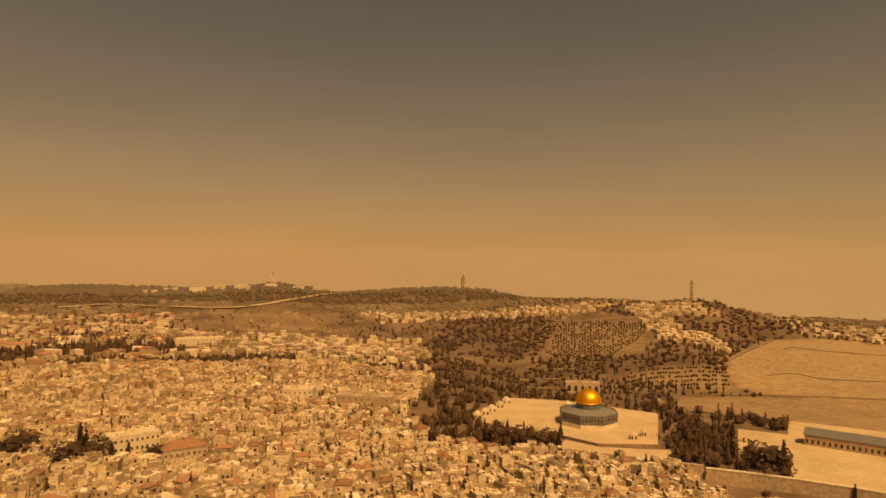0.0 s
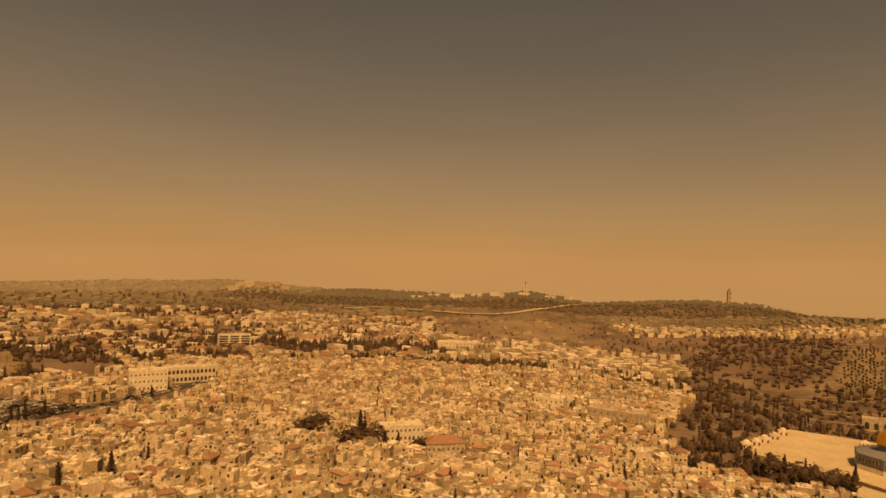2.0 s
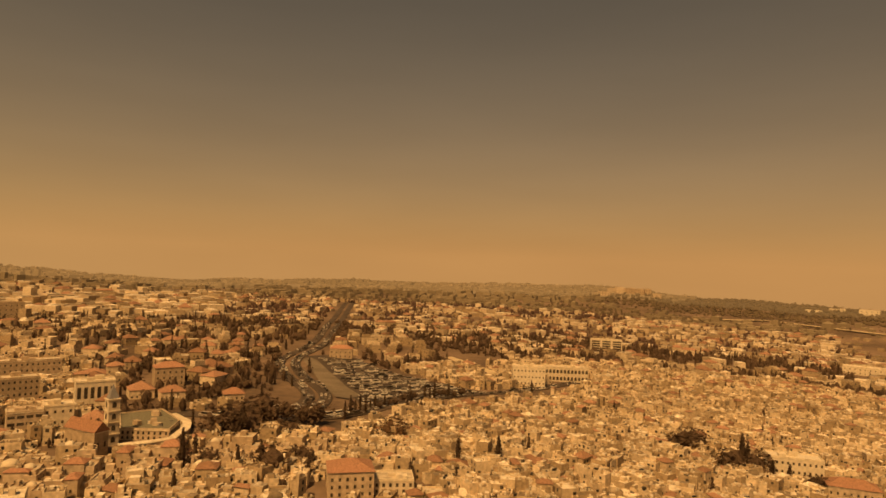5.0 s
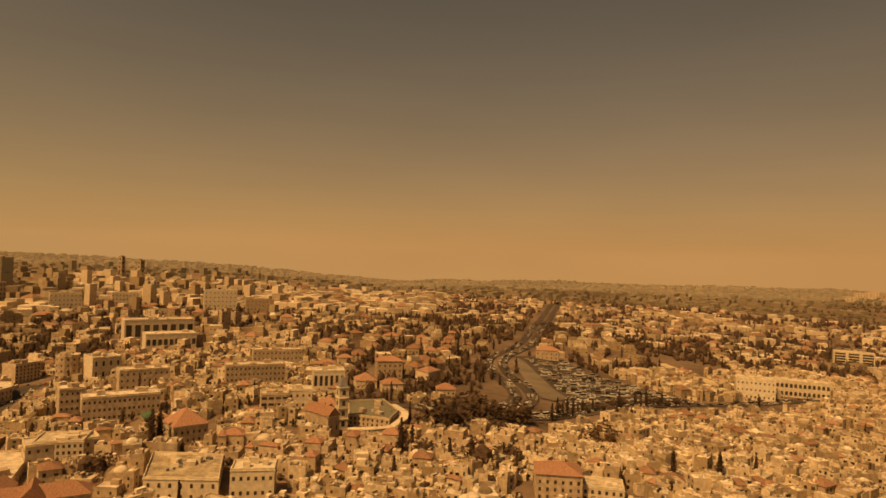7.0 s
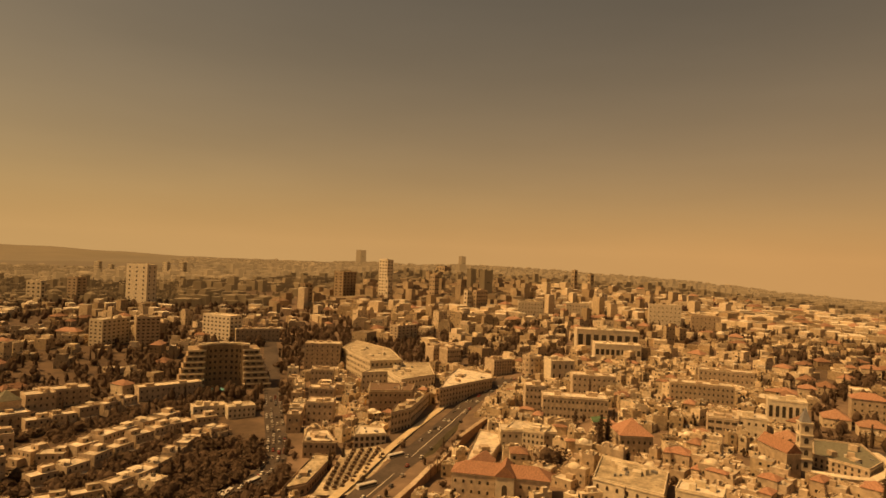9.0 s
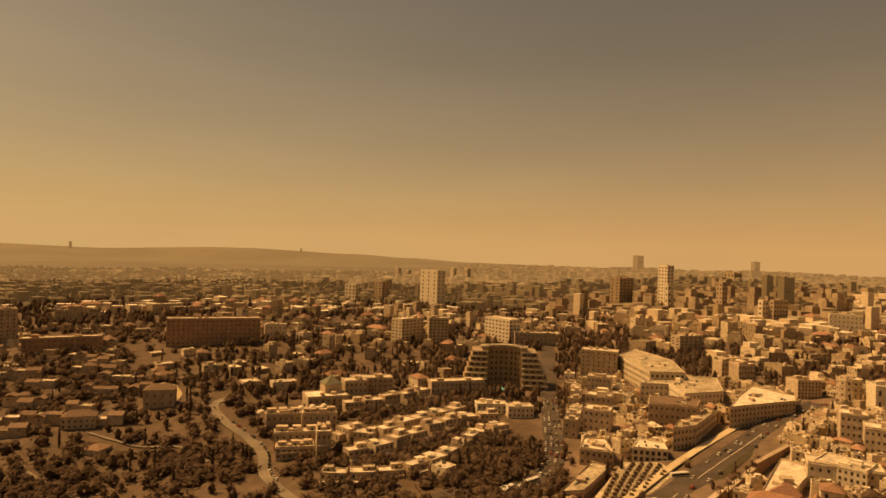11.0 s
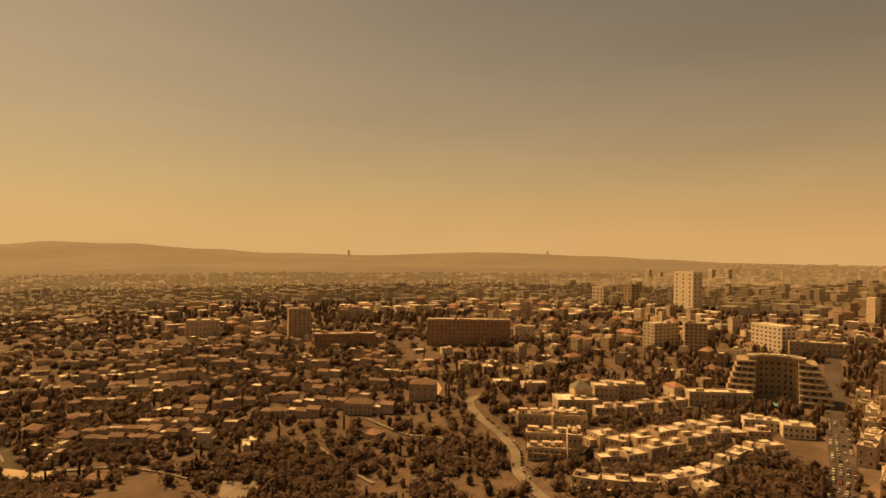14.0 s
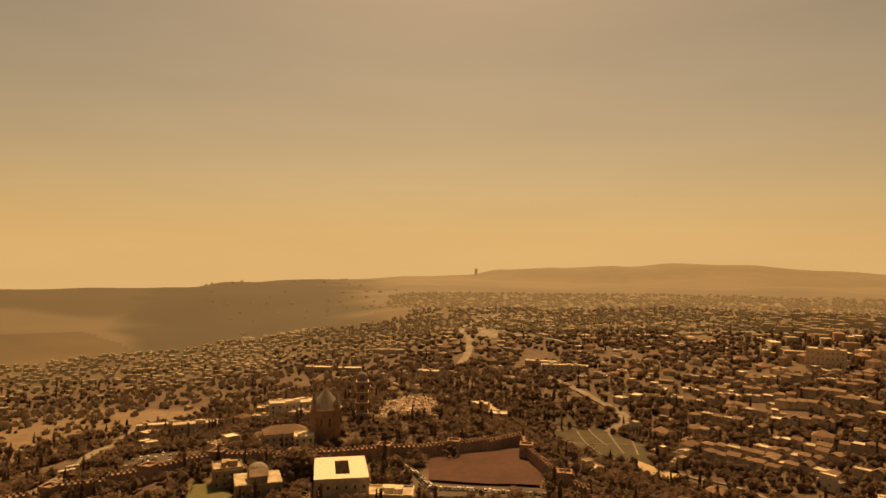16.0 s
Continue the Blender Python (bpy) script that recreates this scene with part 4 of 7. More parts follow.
patch("lawn", [(200.8, 700), (198.9, 696), (199.0, 672), (201.0, 676)], GRASS, "bright green lawn above the pool garden", "lawn", lift=0.9)
patch("sandy_lot", [(194.2, 556), (191.0, 554), (191.7, 530), (194.4, 534)], FIELD, "bare yellow sandy lot among trees", "lot", lift=0.8)
ribbon("road", [(38, 1770), (35, 1804), (30.7, 1874), (27.5, 1920), (22.9, 1846), (20.7, 1814), (18, 1814), (15.2, 1898), (12.3, 2074), (9.8, 2230)], 24, PAVING, "pale road cut along the far ridge", lift=3.0, keep=False)
ribbon("road", [(54.5, 860), (52, 800), (50.5, 760), (51, 700)], 12, PAVING, "pale side street climbing between trees", lift=0.8)
for line in ([(201.2, 640), (197.6, 612), (193.4, 616)], [(199.2, 660), (196.7, 548)], [(196.6, 668), (195.2, 574)], [(194.6, 646), (194.0, 580)], [(198.2, 668), (196.6, 604)]):
    ribbon("path", line, 1.5, ROAD_PALE, "pale path between the garden lawns", "path", lift=1.1, keep=False)
ribbon("pavement", [(120.5, 318), (118.0, 352), (114.6, 425), (110.6, 520)], 5, PAVING, "pale pavement beside the busy road", "pavement", lift=0.7, off=11)
ribbon("median", [(117.0, 352), (115.0, 390), (112.9, 440), (111.2, 480)], 4.5, GRASS, "planted strip between the lanes", "median", lift=0.7, keep=False, off=-9.5)
ribbon("lane_line", [(118.9, 325), (116.2, 362), (113.3, 426), (109.4, 524)], 0.4, WHITE, "white lane line on the road", "line", lift=0.62, keep=False)
patch("car_park", [(238.8, 412), (235.4, 404), (233.2, 410), (233.2, 428), (235.6, 444), (238.0, 438)], ASPHALT, "small dark car park outside the wall", "car park")
patch("car_park", [(215.6, 365), (214.2, 372), (212.4, 332), (211.0, 336), (202.2, 340), (202.0, 325), (213, 320)], ASPHALT, "dark parking lane round the clay court", "car park", lift=0.7)
patch("tennis_court", [(233.0, 362), (229.6, 354), (229.6, 330), (233.0, 336)], COURT_GREEN, "green hard court inside the wall", "court", lift=0.8)
mark([spot(*c) for c in ((233.2, 300), (229.4, 300), (229.4, 352), (233.2, 360))])
patch("graveyard", [(217.4, 480), (211.6, 484), (211.6, 600), (213, 640), (216.6, 545)], EARTH, "dusty graveyard terraces among trees", "graveyard", lift=0.6)
mark([spot(*c) for c in ((215.4, 318), (201.5, 318), (202.0, 366), (204.5, 414), (210.1, 386), (212.5, 376))])
patch("pool", [(132.4, 588), (131.2, 590), (131.2, 600), (132.4, 598)], WATER, "turquoise swimming pool below the hotel", "pool", lift=2.2)
patch("roof_deck", [(120.67, 412), (117.6, 422), (116.5, 404), (117.8, 372), (120.2, 336), (123.4, 336)], ROOF_WORN, "paved roof deck with rows of planters beside the road", "deck", level=18.6, skirt=7.0)
for line, wide in (([(166.0, 538), (164.1, 518), (162.2, 500), (159.2, 486), (157.0, 454)], 5), ([(170.7, 512), (169.7, 486), (167.7, 456), (165.3, 430)], 5), ([(190.8, 558), (188.1, 538), (185.2, 514), (181, 480)], 6),
                   ([(12.9, 1480), (13.1, 1560), (14.0, 1620), (14.6, 1700)], 5), ([(9.5, 1660), (10.8, 1700), (12, 1740)], 5), 
                   ([(-24.2, 1250), (-25.9, 1360), (-27.6, 1490)], 6)):
    ribbon("path", line, wide * 0.6, ROAD_PALE, "pale earth track between trees", "path", lift=0.8, keep=True)
    mark([spot(u, v - 9) for u, v in line] + [spot(u, v + 3) for u, v in reversed(line)])
patch("sandy_lot", [(161.9, 625), (160.8, 638), (159.7, 626), (159.2, 600), (159.5, 582), (160.4, 572), (161.4, 590)], FIELD, "bare yellow sandy slope among trees", "lot", lift=0.8)
patch("sandy_lot", [(178.3, 468), (175.2, 454), (175.2, 434), (178.8, 438)], ROAD_PALE, "dry yellow clearing between pines", "lot", lift=0.8)
patch("sandy_lot", [(208.5, 710), (206.9, 724), (205.5, 674), (207.1, 640)], FIELD, "pale open car park above the valley", "lot", lift=0.8)

# worn contour tracks across the bare field, and the kept strip in front of the street by the old quarter
for r0, r1 in ((1200, 1226), (1390, 1425)):
    ribbon("path", [(-27.0 - (r0 - 1176) * 0.006, r0), (-29, r0 + 22), (-31, (r0 + r1) / 2 - 8), (-34, r1 - 14), (-37, r1)], 2.2, ROAD_PALE, "worn earth track along the bare slope", "path", lift=0.9, keep=False)
ribbon("boundary_wall", [(-20.4, 1022), (-26, 1078), (-31, 1100), (-38, 1140)], 2.4, WALL_STONE, "low dry stone wall along the foot of the field", "wall", lift=2.0, keep=False)
mark([spot(*c) for c in ((76, 418), (71.4, 410), (66, 412), (61.9, 442), (53.2, 556), (46.7, 640), (46.7, 672), (53.2, 592), (61.9, 478), (66, 450), (71.4, 444), (76, 462))], trees=False)
patch("sandy_lot", [(194.0, 560), (190.8, 556), (190.6, 540), (193.8, 540)], FIELD, "bare sandy terrace between trees", "lot", lift=1.2)
ribbon("road", [(209.6, 1282), (207.8, 1236), (205.3, 1184), (200.3, 1072)], 12, ROAD_PALE, "pale road branching across the far slope", lift=1.5)
mark([spot(*c) for c in ((53.2, 540), (46.7, 620), (42.8, 680), (42.8, 740), (46.7, 672), (53.2, 592))], trees=False)
mark([spot(*c) for c in ((72.8, 440), (66.5, 436), (67.4, 540), (70.3, 620), (72.6, 620))], trees=False)
wall_rnd = random.Random(14)
for i in range(15):
    r0, a0 = 1000 + i * 36 + wall_rnd.uniform(-8, 8), wall_rnd.uniform(-2, -10)
    ribbon("terrace_wall", [(a0 - u * 2.6, r0 + u * 9 + wall_rnd.uniform(-6, 6)) for u in range(wall_rnd.randint(3, 6))], wall_rnd.uniform(1.6, 3.0), FIELD, "pale dry stone terrace wall across the slope", "wall", lift=1.3, keep=False)
for swath in (((149.4, 340), (151.0, 368), (151.6, 420), (153.0, 452), (155.4, 494), (157.4, 540), (157.2, 600), (155.4, 604), (155.4, 550), (152.9, 500), (151.6, 462), (151.2, 430), (150.2, 404), (148.6, 372)),
              ((69.0, 470), (64.8, 462), (65.6, 540), (67.0, 640), (66.8, 760), (65.2, 900), (64.0, 1180), (65.8, 1180), (67.2, 900), (69.9, 740), (69.6, 640), (67.6, 536)),
              ((63.5, 1190), (62.8, 1640), (64.9, 1640), (65.9, 1190)), ((55.6, 900), (50.0, 900), (48.8, 700), (52.8, 690))):
    mark([spot(*c) for c in swath], houses=False)
# ---- landmarks ----
def built(e, w, d):
    """Keeps the plot of a building free."""
    m = e.matrix_world
    mark_rect(m.translation.x, m.translation.y, w, d, math.degrees(m.to_euler().z), 3.0)
    return e


def build(name, label, psi, r, w, d, h, turn=0, **more):
    more.setdefault("sides", r < 430)
    more.setdefault("cornice", r < 900)
    return built(civic(name, label, psi, r, w, d, h, turn, **more), w, d)


def shrine():
    """The golden-domed octagon."""
    e = base("domed_shrine", -13.0, 602, 8, "octagonal shrine with blue tiled walls and a golden dome", "shrine", z=1.6)
    k = Heap()
    drum(k, local, 27.0, 0, 3.6, 0, 8, lid=False)
    part("marble_base", k, [STONE_PALE], e, "pale marble lower walls")
    k = Heap()
    drum(k, local, 26.8, 3.6, 11.0, 0, 8, lid=False)
    drum(k, local, 27.1, 10.6, 11.8, 0, 8, lid=False)
    part("tiled_wall", k, [TILE_BLUE], e, "blue glazed tile upper walls")
    k = Heap()
    drum(k, local, 26.6, 11.0, 14.2, 0, 8, r1=11.8, lid=False)
    part("roof", k, [LEAD], e, "grey lead roof sloping to the drum")
    k = Heap()
    drum(k, local, 11.2, 13.0, 19.6, 0, 24, lid=False)
    part("drum", k, [TILE_BLUE], e)
    k = Heap()
    dome(k, local, 11.5, 19.4, 0, 12.0, 32, 10, 0.06)
    drum(k, local, 11.9, 19.0, 19.8, 0, 32)
    gold = part("dome", k, [GOLD], e, "gleaming gilded dome")
    for p in gold.data.polygons:
        p.use_smooth = True
    k = Heap()
    drum(k, local, 0.35, 31.0, 35.2, 0, 6, r1=0.1)
    part("finial", k, [GOLD], e)
    for s in range(8):
        a = 45 * s
        for b in range(7):
            u = (b - 3) * 2.7
            m = pose(0, 0, 0, 0, 0, a) @ pose(u, -25.0, 5.9)
            part("window", window_mesh(1.5, 3.6, True), None, e, at=m)
    return e


shrine()


def shaft(name, label, psi, r, w, h, tiers=4, cap="spire", wall=None, z=None, turn=0, category="tower", capmat=None):
    """A square tower in tiers with openings and a cap."""
    e = base(name, psi, r, turn, label, category, z=z)
    wall = wall or STONE_ONE
    k = Heap()
    k.box(shifted(0, 0, -4), w, w, h + 4, 0)
    part("shaft", k, [wall], e)
    for t in range(1, tiers + 1):
        k = Heap()
        k.box(shifted(0, 0, h * t / tiers - 0.5), w + 0.9, w + 0.9, 0.6, 0)
        part("cornice", k, [STONE_PALE], e)
        for side in range(4):
            m = pose(0, 0, 0, 0, 0, 90 * side) @ pose(0, -w / 2 - 0.02, h * (t - 0.75) / tiers)
            part("window", window_mesh(w * 0.35, h / tiers * 0.5, True), None, e, at=m)
    k = Heap()
    if cap == "spire":
        drum(k, local, w * 0.62, h, h + w * 1.3, 0, 4, r1=0.05)
    elif cap == "dome":
        drum(k, local, w * 0.48, h, h + 1.5, 0, 12)
        dome(k, local, w * 0.5, h + 1.5, 0, w * 0.6, 12, 5)
    else:
        k.box(shifted(0, 0, h + 0.11), w * 0.7, w * 0.7, w * 0.6, 0)
    part("cap", k, [capmat or LEAD], e)
    x, y = spot(psi, r)
    mark_rect(x, y, w, w, psi, 2)
    return e


# the eastern ridge
shaft("bell_tower", "tall slender stone bell tower on the hilltop", -21.5, 1720, 6.5, 46, 5, "spire", turn=10)
shaft("bell_tower", "square stone church tower on the wooded ridge", -1.85, 2330, 11, 40, 3, "spire", turn=20)
shaft("campus_tower", "pale slim campus tower on the ridge", 15.05, 2420, 9, 34, 4, "flat", STONE_PALE)

shaft("church_tower", "slender tiered church bell tower with a dark spire", 82.4, 406, 6.2, 26, 4, "spire", STONE_PALE, turn=20)
shaft("bell_tower", "round-capped dark stone abbey bell tower", 218.4, 466, 8.4, 30, 4, "dome", STONE_DARK, capmat=CONE_ROOF)


def abbey():
    """The round abbey church: a drum under a steep cone, four corner turrets."""
    e = base("abbey_church", 221.6, 415, 0, "round dark stone abbey church under a conical roof", "church")
    e.matrix_world = e.matrix_world @ Matrix.Diagonal((1.14, 1.14, 1.14, 1))
    k = Heap()
    drum(k, local, 8.6, -5, 19, 0, 16)
    part("wall", k, [STONE_DARK], e)
    k = Heap()
    drum(k, local, 9.2, 18.6, 19.4, 0, 16)
    part("cornice", k, [STONE_ONE], e)
    k = Heap()
    drum(k, local, 8.9, 19.4, 30, 0, 16, r1=0.2)
    part("roof", k, [CONE_ROOF], e, "grey conical roof")
    for i in range(4):
        a = math.radians(45 + 90 * i)
        k = Heap()
        drum(k, shifted(8.4 * math.cos(a), 8.4 * math.sin(a)), 2.0, -5, 22, 0, 8)
        t = part("turret", k, [STONE_DARK], e)
        k = Heap()
        drum(k, shifted(8.4 * math.cos(a), 8.4 * math.sin(a)), 2.2, 22, 26, 0, 8, r1=0.1)
        part("turret_roof", k, [CONE_ROOF], t)
    for i in range(12):
        part("window", window_mesh(1.3, 4.5, True), None, e, at=pose(0, 0, 0, 0, 0, 30 * i + 15) @ pose(0, -8.65, 10))
    x, y = spot(221.6, 415)
    mark_rect(x, y, 20, 20, 0, 3)


abbey()


def domed_church():
    """A small church inside the wall: gabled front, two flanks, a ribbed dome."""
    e = base("domed_church", 227.3, 332, 4, "small stone church with a round dome and gabled front", "church")
    k = Heap()
    k.box(shifted(0, 0, -4), 22, 18, 13, 0)
    part("wall", k, [STONE_TAN], e)
    k = Heap()
    k.box(shifted(0, 0, 9), 22.6, 18.6, 0.6, 0)
    part("roof", k, [ROOF_WORN], e)
    k = Heap()
    drum(k, local, 5.2, 9.6, 12.6, 0, 16)
    part("drum", k, [STONE_TAN], e)
    k = Heap()
    dome(k, local, 5.4, 12.6, 0, 4.6, 20, 6)
    d = part("dome", k, [CONE_ROOF], e)
    k = Heap()
    hip(k, shifted(0, -6), 8, 7, 13.4, 2.6, 0, gable=True)
    k.box(shifted(0, -6, 9.6), 8, 7, 3.6, 1)
    part("gable", k, [STONE_TAN, STONE_TAN], e)
    for u in (-7, 0, 7):
        part("window", window_mesh(1.4, 3.4, True), None, e, at=pose(u, -9.02, 3))
    x, y = spot(227.3, 332)
    mark_rect(x, y, 22, 18, 227, 3)


domed_church()


def grand_hotel():
    """Two stepped wings of balconies and a hollow curved front between them."""
    e = base("grand_hotel", 131.3, 606, 4, "large stepped stone hotel with a hollow curved front", "hotel")
    for side in (-1, 1):
        for f in range(7):
            k = Heap()
            k.box(shifted(side * (29 - f * 0.9), 8 + f * 1.2, f * 5.0 - (4 if f == 0 else 0)), 24 - f * 1.6, 26, 5.0 + (4 if f == 0 else 0), 0)
            floor_of = part("wing_storey", k, [STONE_TAN], e, "tan stone storey of a stepped wing")
            k = Heap()
            k.box(shifted(side * (29 - f * 0.9), -5.6 + f * 1.2, f * 5.0 + 3.6), 24 - f * 1.6 + 0.8, 1.6, 1.3, 0)
            part("balcony", k, [STONE_PALE], floor_of, "pale balcony front")
            for u in (-0.3, 0.0, 0.3):
                part("window", window_mesh(3.6, 2.4), None, floor_of, at=pose(side * (29 - f * 0.9) + u * (24 - f * 1.6), -5.03 + f * 1.2, f * 5.0 + 0.8))
    n = 12
    for i in range(n):
        a = math.pi * (i + 0.5) / n
        k = Heap()
        k.box(shifted(-19 * math.cos(a), 4 + 12 * math.sin(a), -4), 5.4, 5.4, 42, 0)
        part("front_bay", k, [STONE_TAN], e, "shaded bay of the hollow front")
        k = Heap()
        k.box(shifted(-19 * math.cos(a), 3.6 + 12 * math.sin(a), 38.1), 6.4, 6.4, 1.6, 0)
        part("roof_edge", k, [STONE_PALE], e, "bright curved roof edge")
    for i in range(1, n - 1):
        a = math.pi * (i + 0.5) / n
        for f in range(6):
            part("window", window_mesh(2.2, 2.6), None, e, at=pose(-19 * math.cos(a), 4 + 12 * math.sin(a) - 2.75, 5 + f * 5.2))
    k = Heap()
    k.box(shifted(0, 22, -4), 46, 10, 40, 0)
    part("wall", k, [STONE_TAN], e)
    x, y = spot(131.3, 615)
    mark_rect(x, y, 84, 40, 131, 3)


grand_hotel()


def rampart(points, high=11.0, thick=2.6):
    """The crenellated city wall, stretch by stretch, with square towers at its bends."""
    e = tagged(new("city_wall"), "old crenellated brown stone city wall with square towers", "city wall")
    line = [Vector(spot(*p)) for p in points]
    for p, q in zip(line, line[1:]):
        length = (q - p).length
        mid, turn = (p + q) / 2, math.degrees(math.atan2(q.y - p.y, q.x - p.x))
        z = min(ground(*p), ground(*q))
        top = (ground(*p) + ground(*q)) / 2 + high
        k = Heap()
        k.box(placed(mid.x, mid.y, z - 6, turn), length, thick, top - z + 6, 0)
        n = max(2, int(length / 2.6))
        for i in range(n):
            u = (i + 0.5) / n * length - length / 2
            for v in (-thick / 2 + 0.3, thick / 2 - 0.3):
                at = placed(mid.x, mid.y, top, turn)
                k.box(lambda a, b, c: at(a + u, b + v, c), 1.4, 0.6, 1.3, 0)
        part("wall_stretch", k, [WALL_STONE], e)
        mark_rect(mid.x, mid.y, length, thick, turn, 3)
    for p in line[1:-1:2]:
        k = Heap()
        z = ground(*p)
        parapet(k, placed(p.x, p.y, z - 6, 20), 8, 8, 0, high + 8.2, 0.8, 1.2, 0, 0)
        part("wall_tower", k, [WALL_STONE], e)


rampart([(247, 384), (242.8, 384), (239.0, 380), (236.0, 381), (233.1, 388), (230.6, 390), (227.8, 384), (224.2, 373), (220.4, 374), (216.3, 380), (213.3, 383), (210.1, 392), (207.2, 405), (204.1, 426)], high=7.0)
rampart([(203.9, 422), (203.6, 396), (201.8, 366), (200.2, 350), (198.1, 338), (195.6, 326), (190, 304)], high=7.0)


def curved_school():
    """The low pale wing that bends round the school's court."""
    x0, y0 = spot(79.3, 410)
    z0 = ground(x0, y0)
    e = tagged(new("school_wing"), "low stone wing bent round a court under a flat roof", "school")
    e.matrix_world = pose(x0, y0, z0)
    bends = [spot(*c) for c in ((77.9, 454), (76.7, 432), (76.9, 414), (77.8, 394), (79.5, 389), (81.7, 387))]
    for step, ((ax, ay), (bx, by)) in enumerate(zip(bends, bends[1:])):
        length, turn = math.hypot(bx - ax, by - ay), math.degrees(math.atan2(by - ay, bx - ax))
        mx, my = (ax + bx) / 2 - x0, (ay + by) / 2 - y0
        k, rim = Heap(), Heap()
        k.box(placed(mx, my, -4, turn), length + 1.6, 5.2, 7.6 + step * 0.06, 0)
        rim.box(placed(mx, my, 3.61 + step * 0.06, turn), length + 1.9, 5.6, 0.4, 0)
        wing = part("wing", k, [STONE_ONE], e)
        part("roof", rim, [STONE_PALE], wing, "bright flat roof")
        for i in range(max(1, int(length / 4))):
            u = (i + 0.5) / max(1, int(length / 4)) * length - length / 2
            c, n = math.cos(math.radians(turn)), math.sin(math.radians(turn))
            part("window", window_mesh(1.2, 1.8), None, wing, at=pose(mx + u * c + 2.62 * n, my + u * n - 2.62 * c, 1.0, 0, 0, turn))
        mark_rect(mx + x0, my + y0, length, 6, turn, 1)


curved_school()


def compound_wall():
    """The plain high wall that holds the esplanade."""
    e = tagged(new("esplanade_wall"), "high plain pale stone wall holding up the esplanade", "wall")
    line = [Vector(spot(*p)) for p in ((-10.5, 508), (-15, 500), (-20, 496), (-22.4, 496))]
    for p, q in zip(line, line[1:]):
        mid, turn = (p + q) / 2, math.degrees(math.atan2(q.y - p.y, q.x - p.x))
        k = Heap()
        k.box(placed(mid.x, mid.y, -14, turn), (q - p).length, 2.2, 17.5, 0)
        part("wall_stretch", k, [STONE_ONE], e)
        mark_rect(mid.x, mid.y, (q - p).length, 3, turn, 2)


compound_wall()


def long_mosque():
    """The long mosque at the esplanade's end: a low gabled lead roof and a grey dome."""
    e = base("mosque", -32.6, 606, -6, "long low mosque with a grey gabled roof", "mosque", z=-1.5)
    k = Heap()
    k.box(shifted(0, 9, -3), 62, 18, 12, 0)
    part("wall", k, [STONE_ONE], e)
    k = Heap()
    hip(k, shifted(0, 9), 62, 18, 9.2, 4.5, 0, 0.6, gable=True)
    part("roof", k, [LEAD], e)
    k = Heap()
    drum(k, shifted(33, 9), 7, 9, 13, 0, 16)
    dome(k, shifted(33, 9), 7.2, 13, 0, 7, 20, 6)
    part("dome", k, [LEAD], e)
    k = Heap()
    k.box(shifted(33, 9, -3), 18, 18, 12, 0)
    part("dome_base", k, [STONE_ONE], e)
    for i in range(14):
        part("window", window_mesh(1.8, 3.6, True), None, e, at=pose(-29 + i * 4.1, -0.02, 2))
    x, y = spot(-32.6, 612)
    mark_rect(x, y, 90, 24, -33, 3)


long_mosque()


def road_parapet():
    """The stone parapet above the sunken road."""
    e = tagged(new("road_parapet"), "long stone retaining wall beside the sunken road", "wall")
    line = [Vector(spot(*p)) for p in ((116.2, 300), (114.6, 322), (112.6, 360), (110.4, 414), (108.1, 468))]
    for p, q in zip(line, line[1:]):
        mid, turn = (p + q) / 2, math.degrees(math.atan2(q.y - p.y, q.x - p.x))
        k = Heap()
        z = ground(*mid)
        k.box(placed(mid.x, mid.y, z - 4, turn), (q - p).length + 1, 2.4, 9.5, 0)
        k.box(placed(mid.x, mid.y, z + 5.51, turn), (q - p).length + 1, 2.9, 0.4, 1)
        part("wall_stretch", k, [WALL_STONE, STONE_ONE], e)
        mark_rect(mid.x, mid.y, (q - p).length, 3, turn, 2)


road_parapet()


def court_house():
    """The white flat-roofed house round a narrow court: four wings."""
    e = base("court_house", 220.2, 334, 2, "white flat-roofed stone house round a narrow court", "house", z=26)
    for x, y, w, d in ((-8.2, 0, 10.6, 35), (8.9, 0, 9.2, 35), (0.7, -14.2, 7.16, 6.6), (0.7, 14.2, 7.16, 6.6)):
        k = Heap()
        k.box(shifted(x, y, -4), w, d, 16, 0)
        wing = part("wing", k, [STONE_ONE], e)
        k = Heap()
        k.box(shifted(x, y, 12.01), w + 0.02, d + 0.02, 0.4, 0)
        part("roof", k, [WHITE], wing, "bright white flat roof")
    for i in range(6):
        part("window", window_mesh(1.2, 1.8), None, e, at=pose(-11 + i * 4.4, -17.54, 7))
    x, y = spot(220.2, 334)
    mark_rect(x, y, 28, 37, 222, 3)


court_house()
rnd = random.Random(31)
for i in range(9):
    build("campus_block", "pale long campus block on the hilltop", 11.8 + i * 1.6 + rnd.uniform(-0.6, 0.6), 2330 + rnd.uniform(-60, 70), rnd.uniform(18, 60), 18, rnd.uniform(6, 16), rnd.uniform(-12, 12),
          storeys=2, bays=4, size=(3, 1.6), wall=STONE_PALE, group="campus blocks", clutter=1)
for i in range(7):
    build("apartment_slab", "pale apartment block along the far crest", 36.6 + i * 0.75 + rnd.uniform(-0.2, 0.2), 2300 + rnd.uniform(-30, 30), rnd.uniform(20, 42), 16, rnd.uniform(12, 22), rnd.uniform(-12, 12),
          storeys=3, bays=4, size=(3, 1.6), group="crest apartments", clutter=1)
